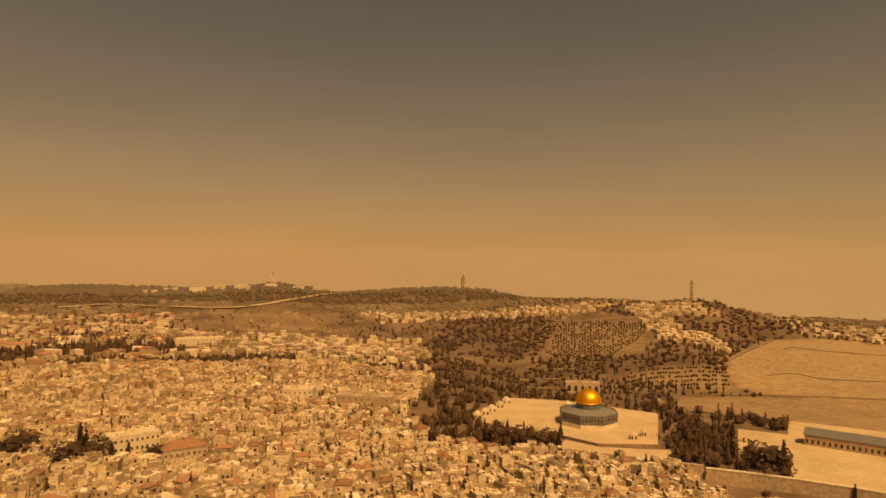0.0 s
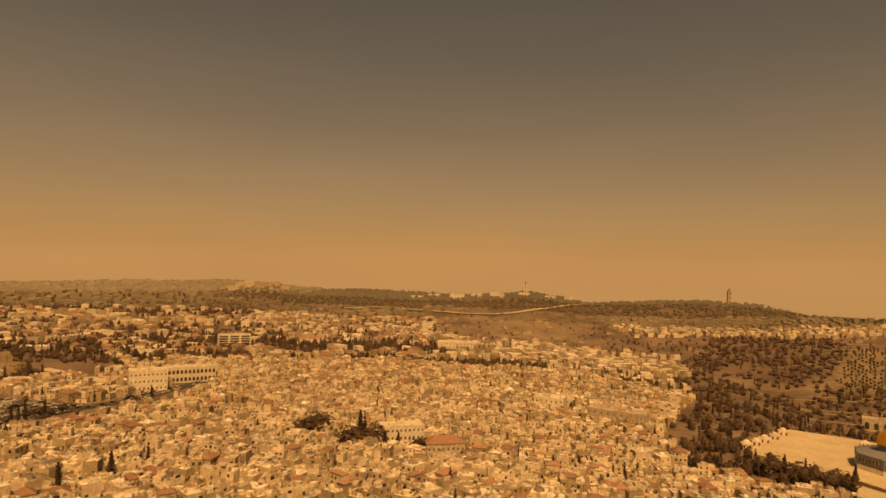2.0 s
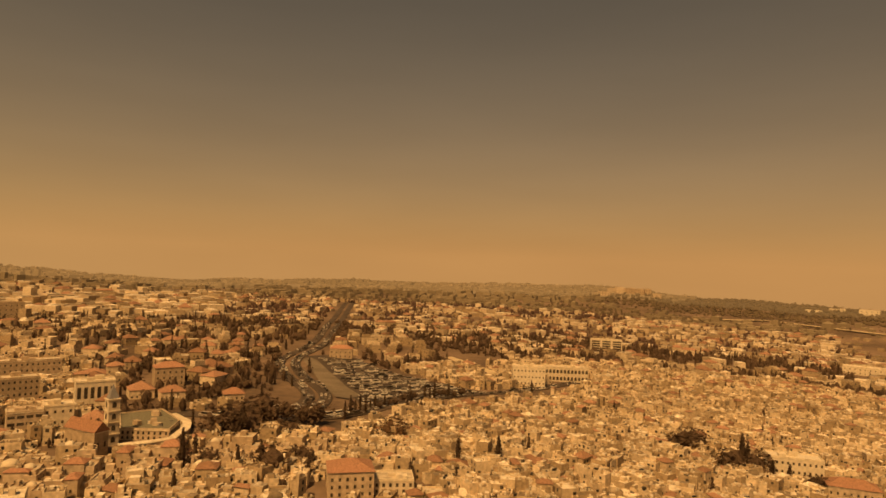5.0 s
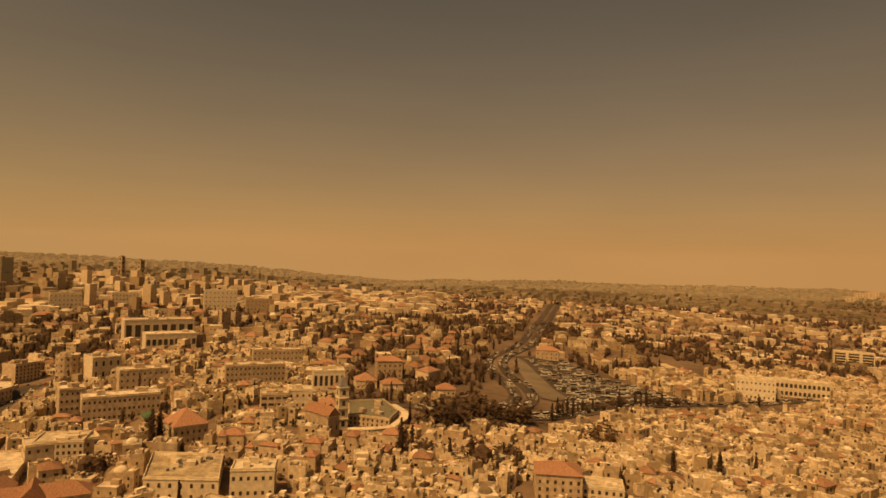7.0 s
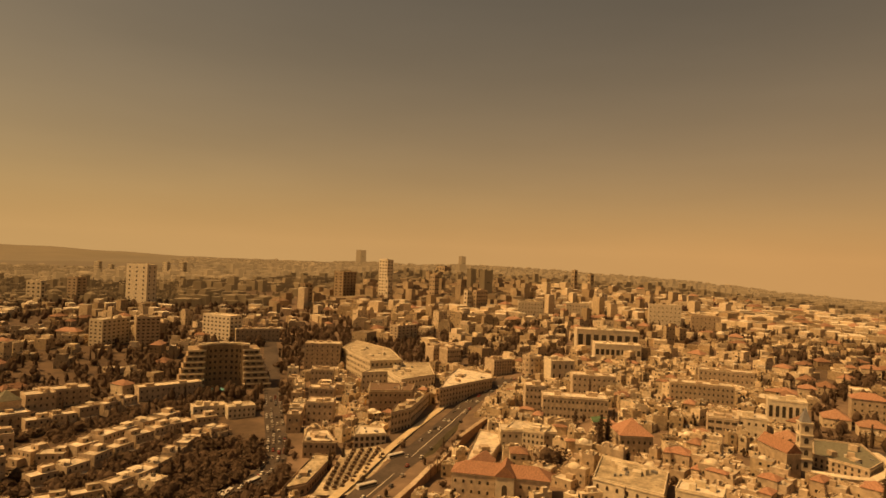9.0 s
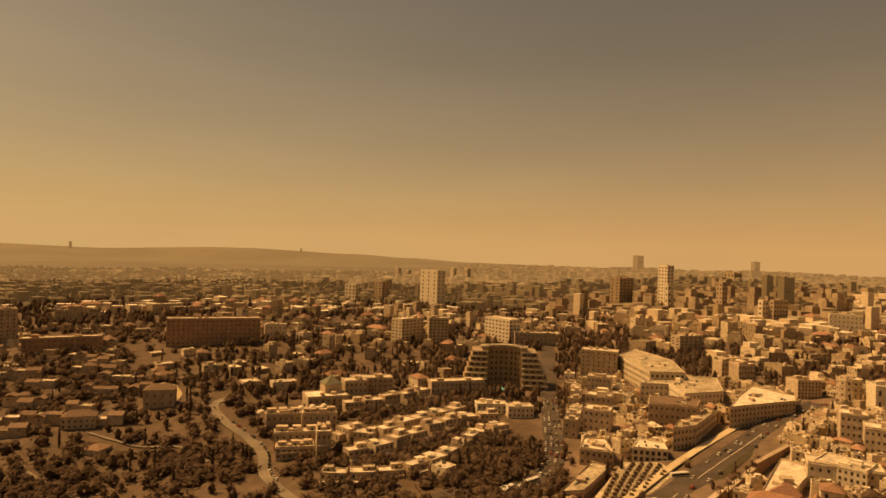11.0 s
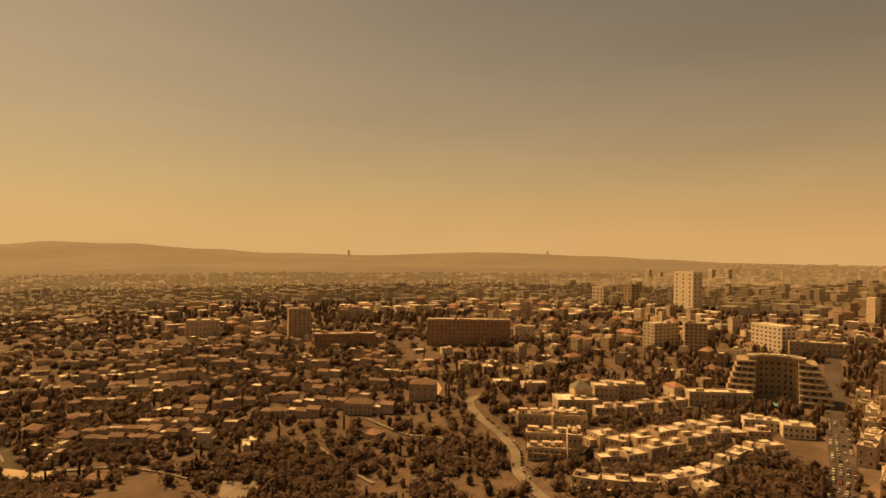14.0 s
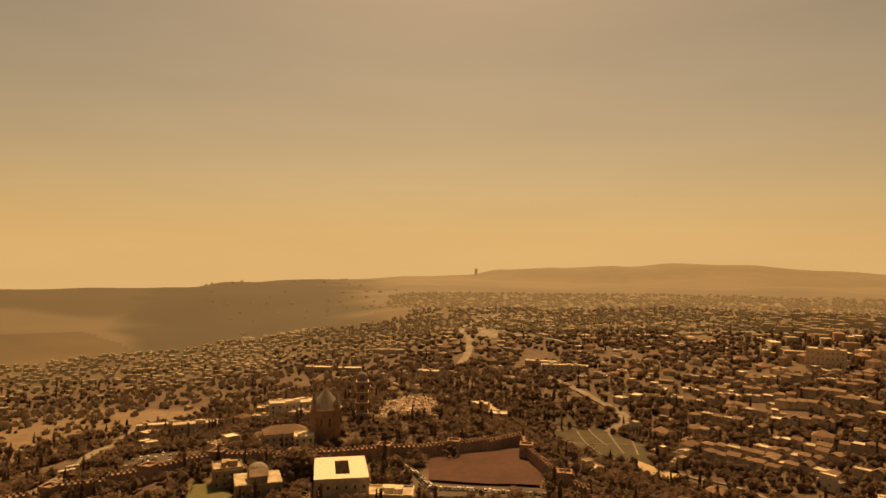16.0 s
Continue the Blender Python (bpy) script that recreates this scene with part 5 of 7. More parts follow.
for psi, r, w in ((-3.2, 604, 9), (-3.9, 618, 8), (-4.5, 632, 9), (-5.2, 650, 8), (-5.8, 672, 9), (-16.8, 556, 6), (-17.6, 570, 5), (-11.2, 668, 6)):
    e = base("kiosk", psi, r, 10, "small pale stone kiosk with a little dome", "kiosk", "terrace kiosks", z=1.6)
    k = Heap()
    k.box(local, w, w * 0.8, 4.2, 0)
    part("wall", k, [STONE_PALE], e)
    k = Heap()
    dome(k, local, w * 0.36, 4.2, 0, w * 0.3, 12, 4)
    part("dome", k, [STONE_PALE], e)
    for u in (-0.25, 0.25):
        part("window", window_mesh(1.4, 2.6, True), None, e, at=pose(u * w, -w * 0.4 - 0.02, 0.4))
build("valley_church", "pale stone church with a broad arched front in the valley", -12.5, 975, 50, 20, 17, 3, storeys=1, bays=5, arch=True, size=(5.0, 9.0), sides=False)


def retaining_wall():
    """The high ashlar wall that carries the esplanade."""
    e = tagged(new("retaining_wall"), "high weathered ashlar wall below the esplanade", "wall")
    line = [Vector(spot(*p)) for p in ((-22.6, 498), (-26, 499.5), (-29.5, 501), (-33, 502), (-37, 503), (-42, 504))]
    for p, q in zip(line, line[1:]):
        mid, turn = (p + q) / 2, math.degrees(math.atan2(q.y - p.y, q.x - p.x))
        k = Heap()
        k.box(placed(mid.x, mid.y, -19, turn), (q - p).length + 0.4, 3.0, 19.6, 0)
        k.box(placed(mid.x, mid.y, 0.61, turn), (q - p).length + 0.5, 3.4, 0.7, 1)
        part("wall_stretch", k, [STONE_ONE, STONE_PALE], e)


retaining_wall()
rnd = random.Random(64)
for i in range(12):
    build("hill_house", rnd.choice(("small pale stone house beside the abbey", "low stone house with a bright flat roof")), rnd.uniform(222.9, 227.4), 455 + rnd.random() * 120, rnd.uniform(8, 16), rnd.uniform(7, 11), rnd.uniform(5, 10), rnd.uniform(-25, 25),
          storeys=2, bays=3, group="abbey houses", sides=False, cornice=False, clutter=1)
for psi, r, w in ((208.2, 668, 26), (206.2, 655, 20), (222.4, 960, 40), (219.6, 940, 34), (215.9, 1040, 44), (212.6, 852, 30), (202.4, 915, 46), (199.2, 890, 30), (181.4, 955, 50), (179.6, 1195, 46)):
    build("long_hall", "long low pale-roofed building among trees", psi, r, w, 15, 8, rnd.uniform(-20, 10), storeys=1, bays=6, cornice=False, clutter=1, group="valley halls")
build("chapel", "white chapel front with a steep red gable and pointed window", 106.2, 311, 9, 14, 12, -4, storeys=1, bays=1, roof="gable", rise=5.5, arch=True, size=(2.6, 5.5), wall=STONE_PALE, sides=False, cornice=False)
build("convent_wing", "stone wing under a red pitched roof", 110.0, 325, 12, 30, 10, -24, storeys=2, bays=3, roof="gable", rise=4.5, sides=True)
# ---- buildings on plots of many sides ----
def plot_house(name, label, corners, top, storeys, wall, cover, size=(1.3, 1.9), gap=3.4, arch=False, cabins=3, category="building"):
    """A flat-roofed building on a plot given by bearings and distances, its roof at height top: walls with a parapet, coping, roof and the windows of each front."""
    pts = [Vector((*spot(*c), 0)) for c in corners]
    if sum(a.x * b.y - b.x * a.y for a, b in zip(pts, pts[1:] + pts[:1])) < 0:
        pts.reverse()
    mid = sum(pts, Vector()) / len(pts)
    foot = min(ground(p.x, p.y) for p in pts)
    e = new(name)
    e.matrix_world = pose(mid.x, mid.y, foot)
    tagged(e, label, category)
    ring, n, h = [p - mid for p in pts], len(pts), top - foot
    inner = [p * (1 - 0.55 / p.length) for p in ring]
    rnd = random.Random(int(corners[0][0] * 100))
    k = Heap()
    v = [(p.x, p.y, z) for q, z in ((ring, -4), (ring, h), (inner, h), (inner, h - 0.9)) for p in q]
    k.solid(v, [(s0 * n + i, s0 * n + (i + 1) % n, (s0 + 1) * n + (i + 1) % n, (s0 + 1) * n + i) for s0 in range(3) for i in range(n)], 0)
    part("wall", k, [wall], e)
    k = Heap()
    k.face([(p.x * 0.998, p.y * 0.998, h - 0.88) for p in inner], 0)
    k.solid([(p.x * 0.997, p.y * 0.997, z) for z in (h - 1.2, h - 0.884) for p in inner], [(i, (i + 1) % n, n + (i + 1) % n, n + i) for i in range(n)], 0)
    deck = part("roof", k, [cover], e)
    for i in range(cabins):
        p = ring[rnd.randrange(n)] * rnd.uniform(0.15, 0.5)
        k = Heap()
        k.box(shifted(p.x, p.y, h - 0.87, rnd.uniform(0, 90)), rnd.uniform(2.5, 7), rnd.uniform(2.5, 6), rnd.uniform(1.4, 3.4), 0)
        part("roof_cabin", k, [wall], deck)
    for i in range(4 + cabins):
        p = ring[rnd.randrange(n)] * rnd.uniform(0.1, 0.8) * 0.9
        k = Heap()
        if rnd.random() < 0.3:
            drum(k, shifted(p.x, p.y), 0.7, h - 0.87, h + 0.6, 0, 8)
            part("water_tank", k, [WHITE], deck, "white roof tank")
        else:
            k.box(shifted(p.x, p.y, h - 0.87, rnd.choice((0, 30, 60))), rnd.uniform(1.2, 3.2), rnd.uniform(1.0, 1.8), rnd.uniform(0.7, 1.5), 0)
            part("air_unit", k, [METAL], deck, "grey air unit")
    for a, b in zip(ring, ring[1:] + ring[:1]):
        t = (b - a).normalized()
        out = Vector((t.y, -t.x, 0))
        length, c = (b - a).length, (a + b) / 2
        k = Heap()
        turn = math.degrees(math.atan2(t.y, t.x))
        k.box(shifted(c.x + out.x * 0.16, c.y + out.y * 0.16, h - 1.35, turn), length + 0.3, 0.3, 0.4, 0)
        part("cornice", k, [STONE_PALE], e)
        if out.dot(-(c + mid)) < 0:
            continue
        bays, step = max(1, int(length / gap)), (h - 1.6) / storeys
        for i in range(bays):
            for f in range(storeys):
                p = a + (b - a) * ((i + 0.5) / bays)
                part("window", window_mesh(*size, arch), None, e, at=pose(p.x + out.x * 0.02, p.y + out.y * 0.02, max(0.7, (step - size[1]) * 0.55) + f * step, 0, 0, turn))
    mark([(p.x + (p - mid).normalized().x * 2.5, p.y + (p - mid).normalized().y * 2.5) for p in pts])
    return e


plot_house("boutique_hotel", "wedge-shaped stone hotel with a broad bright flat roof", [(112.38, 512), (107.7, 568), (107.8, 589), (110.8, 612), (111.7, 566)], 39.9, 4, STONE_ONE, ROOF_ONE, gap=3.8, category="hotel")
plot_house("arcade_hotel", "long pale stone hotel with rows of arched windows", [(121.45, 686), (118.75, 602), (115.9, 615), (117.0, 684), (120.1, 748)], 45.0, 4, STONE_PALE, ROOF_WORN, (1.8, 2.8), 4.2, True, category="hotel")
plot_house("court_block", "pale stone block stepping round a deep court", [(119.47, 577), (117.2, 586), (115.9, 550), (112.9, 580), (113.51, 644), (117.24, 635)], 38.5, 3, STONE_PALE, ROOF_WORN, gap=4.0, cabins=5)
plot_house("arcade_block", "long reddish stone block above the road", [(118.74, 506), (114.88, 510), (114.66, 538), (118.67, 538)], 37.8, 3, STONE_ONE, TILE_DULL, gap=3.6, cabins=1)
plot_house("corner_block", "stone corner block with a pale roof by the road", [(116.69, 450), (114.91, 466), (113.3, 524), (114.4, 503), (116.3, 474)], 34.2, 3, STONE_ONE, ROOF_WORN, (1.4, 2.2), 3.4, True)
plot_house("shop_block", "small shop block with a white roof and open front", [(119.92, 428), (117.05, 432), (117.4, 447), (119.51, 451)], 24.6, 2, STONE_PALE, WHITE, (2.0, 2.6), 3.4, cabins=0)
plot_house("lane_block", "stone block at the foot of the shopping lane", [(124.39, 421), (121.48, 419), (122.29, 448), (124.08, 445)], 22.6, 2, STONE_ONE, ROOF_ONE, gap=3.2)
plot_house("school", "stone school with a broad grey roof above a paved court", [(81.8, 452), (78.7, 458), (77.3, 424), (78.1, 402), (79.85, 407), (81.75, 413)], 44.5, 2, STONE_ONE, COPPER, (1.2, 2.0), 2.8, True, cabins=4, category="school")
plot_house("mission_hall", "large hall under a plain pale flat roof beside the road", [(109.98, 347), (108.09, 349), (106.2, 412), (108.6, 420)], 33.0, 1, STONE_ONE, ROOF_ONE, (1.3, 2.4), 5.0, cabins=2)
plot_house("courtyard_house", "large flat-roofed pale stone house with a long facade", [(98.5, 318), (92.6, 307), (92.3, 343), (97.8, 357)], 42.0, 2, STONE_PALE, ROOF_WORN, (1.3, 2.2), 4.6, True, cabins=5, category="house")
plot_house("market_hall", "long low hall with a pale sloping roof by the deck", [(123.3, 403), (121.7, 399), (123.9, 352), (126.0, 345)], 19.8, 1, STONE_ONE, ROOF_WORN, (2.2, 2.4), 4.2, True, cabins=1, category="hall")
bx, by = spot(104.2, 619)
tower_ring = [(bx + 9.5 * math.cos(0.5236 * i), by + 9.5 * math.sin(0.5236 * i)) for i in range(12)]
plot_house("round_block", "rounded stone corner block with tiers of windows", [(math.degrees(math.atan2(-x, y)), math.hypot(x, y)) for x, y in tower_ring], 55.0, 4, STONE_ONE, ROOF_ONE, gap=2.6, cabins=2)
# ---- buildings that stand out, bearing by bearing ----
build("convent", "red-roofed stone convent among flat roofs", 21.90, 461, 28.4, 16, 11.3, 12, storeys=2, bays=8, roof="hip", rise=4)
build("school", "long pale stone school with a white flat roof", 25.76, 482, 33.1, 14, 18.3, 14, storeys=3, bays=10, wall=STONE_PALE, cover=WHITE)
build("seminary", "large plain pale stone school above the roofs", 12.83, 663, 30.1, 20, 12.6, -12, storeys=2, bays=6, wall=STONE_PALE)
build("police_hall", "long pale stone building before the trees", 7.20, 637, 57.8, 18, 11.4, -18, storeys=2, bays=9)
build("hospice", "long arcaded stone building beside the street", 43.92, 742, 49.6, 16, 17.4, 10, storeys=2, bays=12, arch=True, size=(2.6, 4.2), wall=STONE_PALE)
build("hospice", "tall stone hospice with a pale facade", 47.21, 688, 34.7, 18, 21.5, 6, storeys=3, bays=9, wall=STONE_PALE)
build("office_block", "flat-roofed office block with dark ribbon windows", 40.60, 1080, 50.6, 18, 20.4, 5, storeys=5, bays=3, size=(13, 2.4), wall=STONE_PALE)
build("garden_museum", "pale museum with low towers among trees", 21.25, 1176, 66.6, 24, 13.3, 0, storeys=2, bays=10, wall=STONE_PALE)
build("monastery", "square red-roofed stone monastery with a pale cornice", 62.73, 301, 21.4, 18, 12.0, 6, storeys=3, bays=6, roof="hip", wall=STONE_ONE)
build("monastery", "pale stone monastery wing with a flat roof", 58.95, 307, 19.4, 14, 7.5, 4, storeys=2, bays=6, wall=STONE_PALE)
build("church", "stone church nave with a red pitched roof", 83.05, 385, 8.4, 24, 13.4, 38, storeys=1, bays=2, roof="gable", rise=5, arch=True, size=(1.4, 3))
build("colonnade_hall", "pale hall with tall pillars", 83.62, 511, 24.9, 16, 16.3, 6, storeys=1, bays=6, size=(2.2, 8), wall=STONE_PALE)
build("hotel", "long stone hotel block with rows of windows", 89.92, 516, 45.1, 16, 18.5, 6, storeys=4, bays=14)
build("hotel_wing", "upper stone hotel wing with rows of windows", 88.12, 608, 44.4, 14, 16.2, 6, storeys=3, bays=12)
build("hall", "low hall with a white vaulted roof", 86.06, 449, 16.2, 14, 14.3, 4, storeys=2, bays=4, cover=WHITE, wall=STONE_PALE)
build("office_block", "plain stone office block with strip windows", 88.24, 439, 18.1, 14, 13.9, 4, storeys=3, bays=4, size=(3.5, 1.8))
build("town_hall", "pale modern block framed with tall dark window bays", 97.71, 764, 71.5, 24, 24.6, 10, storeys=1, bays=8, size=(5.5, 13), wall=STONE_PALE)
build("town_hall_wing", "lower pale wing with a band of dark windows", 96.81, 698, 48.2, 22, 17.4, 10, storeys=1, bays=9, size=(3.4, 6), wall=STONE_PALE)
build("concert_hall", "cream hall with a tall plain tower block", 101.47, 595, 22.5, 24, 18.9, 18, storeys=2, bays=4, wall=STONE_PALE, size=(1.6, 4))
build("palace", "ornate stone villa with arched windows", 98.70, 522, 34.3, 16, 15.9, 8, storeys=3, bays=9, arch=True)
build("hospital", "long old stone building with rows of windows", 100.27, 452, 45.1, 16, 16.4, 6, storeys=3, bays=16)
build("hospital", "taller stone end block with pale roof", 103.78, 481, 15.1, 16, 21.2, 6, storeys=4, bays=5, wall=STONE_ONE)
build("chapel", "stone building under a large red hipped roof", 94.98, 387, 19.3, 20, 10.7, 18, storeys=2, bays=6, roof="hip", rise=8)
build("house", "pale stone house with a white metal roof", 89.86, 301, 19.6, 14, 14.8, -6, storeys=2, bays=6, cover=WHITE, wall=STONE_PALE)
build("villa", "red-roofed stone villa with three storeys", 78.25, 564, 22.8, 14, 15.4, 10, storeys=3, bays=5, roof="hip")
build("villa", "red-roofed stone villa beside tall trees", 73.09, 491, 14.7, 12, 7.6, 5, storeys=2, bays=4, roof="hip")
build("villa", "wide red-roofed house by the avenue", 64.17, 775, 27.1, 14, 11.7, -5, storeys=2, bays=5, roof="hip")
build("flat_house", "pale stone house with dark windows and flat roof", 104.60, 393, 24.3, 20, 12.2, -14, storeys=3, bays=9, wall=STONE_PALE)
build("mission", "red-roofed stone mission with arched windows", 106.60, 314, 48.6, 13, 11.2, -4, storeys=2, bays=12, roof="hip", rise=4.5, arch=True)
build("gatehouse", "stone house with a row of dark windows", 104.21, 394, 34.7, 16, 11.4, 8, storeys=2, bays=9, wall=STONE_PALE)
build("town_block", "stone apartment block in a row", 111.63, 700, 31.2, 16, 15.4, 38, storeys=5, bays=8)
build("town_block", "stone apartment block in a row", 106.78, 624, 21.5, 16, 16.1, 36, storeys=5, bays=7)
build("town_block", "apartment block with stacked balconies", 93.08, 1056, 49.1, 18, 35.3, 4, storeys=5, bays=8, wall=STONE_PALE)
build("town_block", "grey apartment block among trees", 89.83, 1033, 42.1, 16, 25.3, 4, storeys=4, bays=7)
build("town_block", "long pale office block", 104.54, 1075, 41.3, 16, 27.4, 4, storeys=4, bays=8, wall=STONE_PALE)
build("town_block", "long pale office block", 100.39, 1087, 37.9, 16, 25.3, 4, storeys=4, bays=8, wall=STONE_PALE)
def corner_block(name, label, psi, r, left, right, top, storeys, bays, flank, wall, cover=None, share=0.42):
    """A block fitted to the camera's view, one corner turned to it: the bearing and distance of that corner, how wide
    each of its two fronts looks, and the height of its top.
    """
    c, th = Vector((*spot(psi, r), 0)), math.radians(psi + 45)
    w, d = right * 1.414, left * 1.414
    m = c + Vector((math.cos(th), math.sin(th), 0)) * w / 2
    b = math.degrees(math.atan2(-m.x, m.y)) % 360
    mid = m + Vector((-math.sin(th), math.cos(th), 0)) * d / 2
    h = top - min(ground(m.x, m.y), ground(mid.x, mid.y))
    step = (h - 1.6) / storeys
    if wall in (FAR_BACK, MID_BACK):
        storeys, bays, step = 1, 1, 4.0
    size = (w / bays * share, step * 0.42)
    e = build(name, label, b, m.length, w, d, h, psi + 45 - b, storeys=storeys, bays=bays, size=size, wall=wall, cover=cover, sides=False, cornice=False, clutter=2, foot=6)
    if flank:
        window_row(e, w, d, storeys, flank, max(0.7, step * 0.275), step, (d / flank * share, step * 0.42), 3)


for row in (
        ("hotel_tower", "tall pale hotel tower with a sunlit broad front", 137.65, 1165, 32, 15, 112.5, 9, 2, 3, STONE_PALE, None, 0.2),
        ("apartment_block", "stepped apartment block with pale balconies", 140.7, 780, 13, 27.5, 62, 7, 6, 3, STONE_PALE),
        ("hotel_slab", "white hotel slab with a grid of balconies", 131.0, 803, 32, 14, 64, 6, 3, 7, STONE_PALE),
        ("apartment_tower", "slim pale apartment tower", 141.2, 2000, 11, 9, 94, 5, 1, 2, STONE_PALE),
        ("apartment_tower", "small slim apartment tower", 140.3, 2000, 8, 9, 87, 4, 1, 2, STONE_PALE),
        ("apartment_tower", "slim pale apartment tower", 136.2, 2000, 11, 10, 98, 5, 1, 2, STONE_PALE),
        ("apartment_tower", "slim pale apartment tower", 134.95, 2000, 11, 11, 99.5, 5, 1, 2, STONE_PALE),
        ("apartment_block", "pale block with a framed front on the skyline", 145.0, 1190, 20, 6, 81, 5, 1, 3, STONE_PALE),
        ("apartment_block", "grey block with banded balconies on the skyline", 142.64, 1230, 14, 15, 86, 7, 2, 2, STONE_ONE),
        ("tower_block", "tall white slim tower block", 117.6, 1290, 17, 12, 137, 12, 2, 3, STONE_PALE),
        ("tower_block", "white strip of a tower beside the slim one", 117.5, 1240, 5, 6, 102, 4, 1, 1, STONE_PALE),
        ("tower_block", "dark broad tower block", 121.5, 1285, 18, 27, 109, 9, 4, 2, STONE_TAN),
        ("tower_block", "tan tower block beside tall trees", 124.83, 1150, 9, 14, 89, 6, 2, 2, STONE_TAN),
        # the next four have haze painted as a faint glow in their walls
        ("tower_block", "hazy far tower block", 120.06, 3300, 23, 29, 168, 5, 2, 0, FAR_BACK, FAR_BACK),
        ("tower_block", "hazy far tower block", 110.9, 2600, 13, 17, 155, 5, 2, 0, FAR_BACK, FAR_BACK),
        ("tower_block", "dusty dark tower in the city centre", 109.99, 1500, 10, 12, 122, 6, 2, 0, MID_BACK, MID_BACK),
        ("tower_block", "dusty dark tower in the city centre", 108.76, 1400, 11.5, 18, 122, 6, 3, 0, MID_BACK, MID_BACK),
        ("town_block", "long pale block on the far rise", 112.41, 2200, 30, 22, 116, 2, 3, 3, FAR_STONE),
        ("town_block", "tan slab among downtown roofs", 113.26, 1300, 11, 9, 110, 6, 2, 2, STONE_ONE),
        ("town_block", "pale tower with white bars", 110.25, 1087, 6.3, 8, 90.7, 5, 2, 1, STONE_PALE),
        ("town_block", "grey gridded office block", 109.44, 1087, 5.4, 19.7, 92, 6, 5, 1, STONE_ONE),
        ("town_block", "plain grey downtown office block", 116.43, 785, 9.8, 25, 59, 5, 5, 2, STONE_ONE),
        ("apartment_tower", "pale apartment tower on the northern rise", 100.78, 1800, 8, 8, 127, 5, 1, 1, FAR_STONE),
        ("apartment_tower", "pale apartment tower on the northern rise", 99.4, 1850, 8, 10, 117, 4, 1, 1, FAR_STONE),
        ("apartment_tower", "narrow pale apartment tower", 98.38, 1300, 4.6, 11, 87.5, 5, 2, 1, STONE_PALE)):
    corner_block(*row)
# ridge towers, their haze put into the glowing wall material
for psi, r, w, tall in ((167.8, 4350, 16, 40), (149.9, 4350, 12, 24), (208.3, 4350, 20, 42)):
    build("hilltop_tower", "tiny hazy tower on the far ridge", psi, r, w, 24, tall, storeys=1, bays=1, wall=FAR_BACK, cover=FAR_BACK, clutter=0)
build("hotel_wing", "long low grey hotel wing", 128.63, 796, 51.2, 14, 16.4, 8, storeys=3, bays=10)
build("apartment_block", "square dark apartment block", 137.37, 784, 24.7, 18, 32.9, 8, storeys=8, bays=5, size=(2.6, 1.6))
build("old_hotel", "massive brown-red stone hotel block", 156.88, 751, 99.3, 18, 29.8, 3, storeys=6, bays=20, wall=STONE_RED)
build("domed_villa", "pale villa with a low dome", 151.82, 807, 26.2, 12, 15.4, 4, storeys=2, bays=5, wall=STONE_PALE)
build("apartment_tower", "cream apartment tower with vertical fins", 172.01, 827, 28.1, 18, 39.3, 6, storeys=9, bays=5)
build("apartment_block", "long low brown apartment block", 168.01, 750, 71.6, 14, 16.4, 3, storeys=3, bays=14, wall=STONE_RED)
build("conference_hall", "broad stone hall with a terraced flat roof", 147.0, 530, 34, 24, 12.0, 14, storeys=2, bays=7, clutter=2)
build("pyramid_hall", "stone drum under a small grey glazed pyramid roof", 146.6, 545, 15, 15, 16.5, 18, storeys=1, bays=3, roof="hip", rise=6.5, cover=COPPER, cornice=False)
build("conference_wing", "tall plain stone wing behind the glazed pyramid", 144.6, 556, 20, 16, 17.0, 14, storeys=3, bays=5)
build("guest_house", "stone guest house on the slope", 143.13, 575, 37.2, 16, 14.0, 10, storeys=3, bays=8)
build("long_hall", "long hall with a bright sloping roof", 135.38, 579, 51.8, 14, 11.6, 20, storeys=2, bays=12, cover=STONE_PALE)
build("windmill_house", "sandy stone house among trees", 161.02, 570, 24.0, 14, 14.7, -8, storeys=2, bays=4, roof="hip", cover=TILE_DULL)
build("village_house", "low red-roofed stone house", 166.80, 548, 23.3, 12, 9.2, -10, storeys=2, bays=6, roof="hip", cover=TILE_DULL)
build("flat_house", "low stone wing with a pale roof", 216.28, 311, 27.4, 14, 4.8, -6, storeys=1, bays=8, wall=STONE_PALE)
build("abbey_house", "stone abbey house with a dull red roof", 224.95, 408, 26.6, 14, 8.6, 8, storeys=2, bays=7, roof="hip", cover=TILE_DULL)
build("abbey_house", "pale stone house beside the wall", 223.44, 396, 11.8, 12, 9.4, 0, storeys=3, bays=3, wall=STONE_PALE)
build("abbey_house", "pale stone abbey wing with a flat roof", 224.65, 503, 30.8, 14, 12.6, 4, storeys=3, bays=6, wall=STONE_PALE)
build("college", "long pale roofed hall above the slope", 235.32, 711, 41.5, 12, 7.0, -4, storeys=1, bays=7)
build("college", "long low stone hall with a pale roof", 232.45, 518, 32.1, 12, 11.0, 0, storeys=2, bays=7)
build("tower_house", "square stone house on the rampart", 229.73, 349, 14.9, 14, 10.7, 4, storeys=2, bays=4, wall=STONE_TAN, cover=ROOF_WORN)
build("station_hall", "long pale roofed hall across the valley", 200.50, 885, 56.8, 14, 10.8, 6, storeys=2, bays=9, wall=STONE_PALE)
build("museum", "pale modern museum on the hill", 180.09, 886, 41.3, 20, 22.5, -6, storeys=3, bays=8)
build("apartment_block", "grey stepped apartment block with balconies", 123.04, 668, 36.5, 20, 27.1, -6, storeys=6, bays=7)
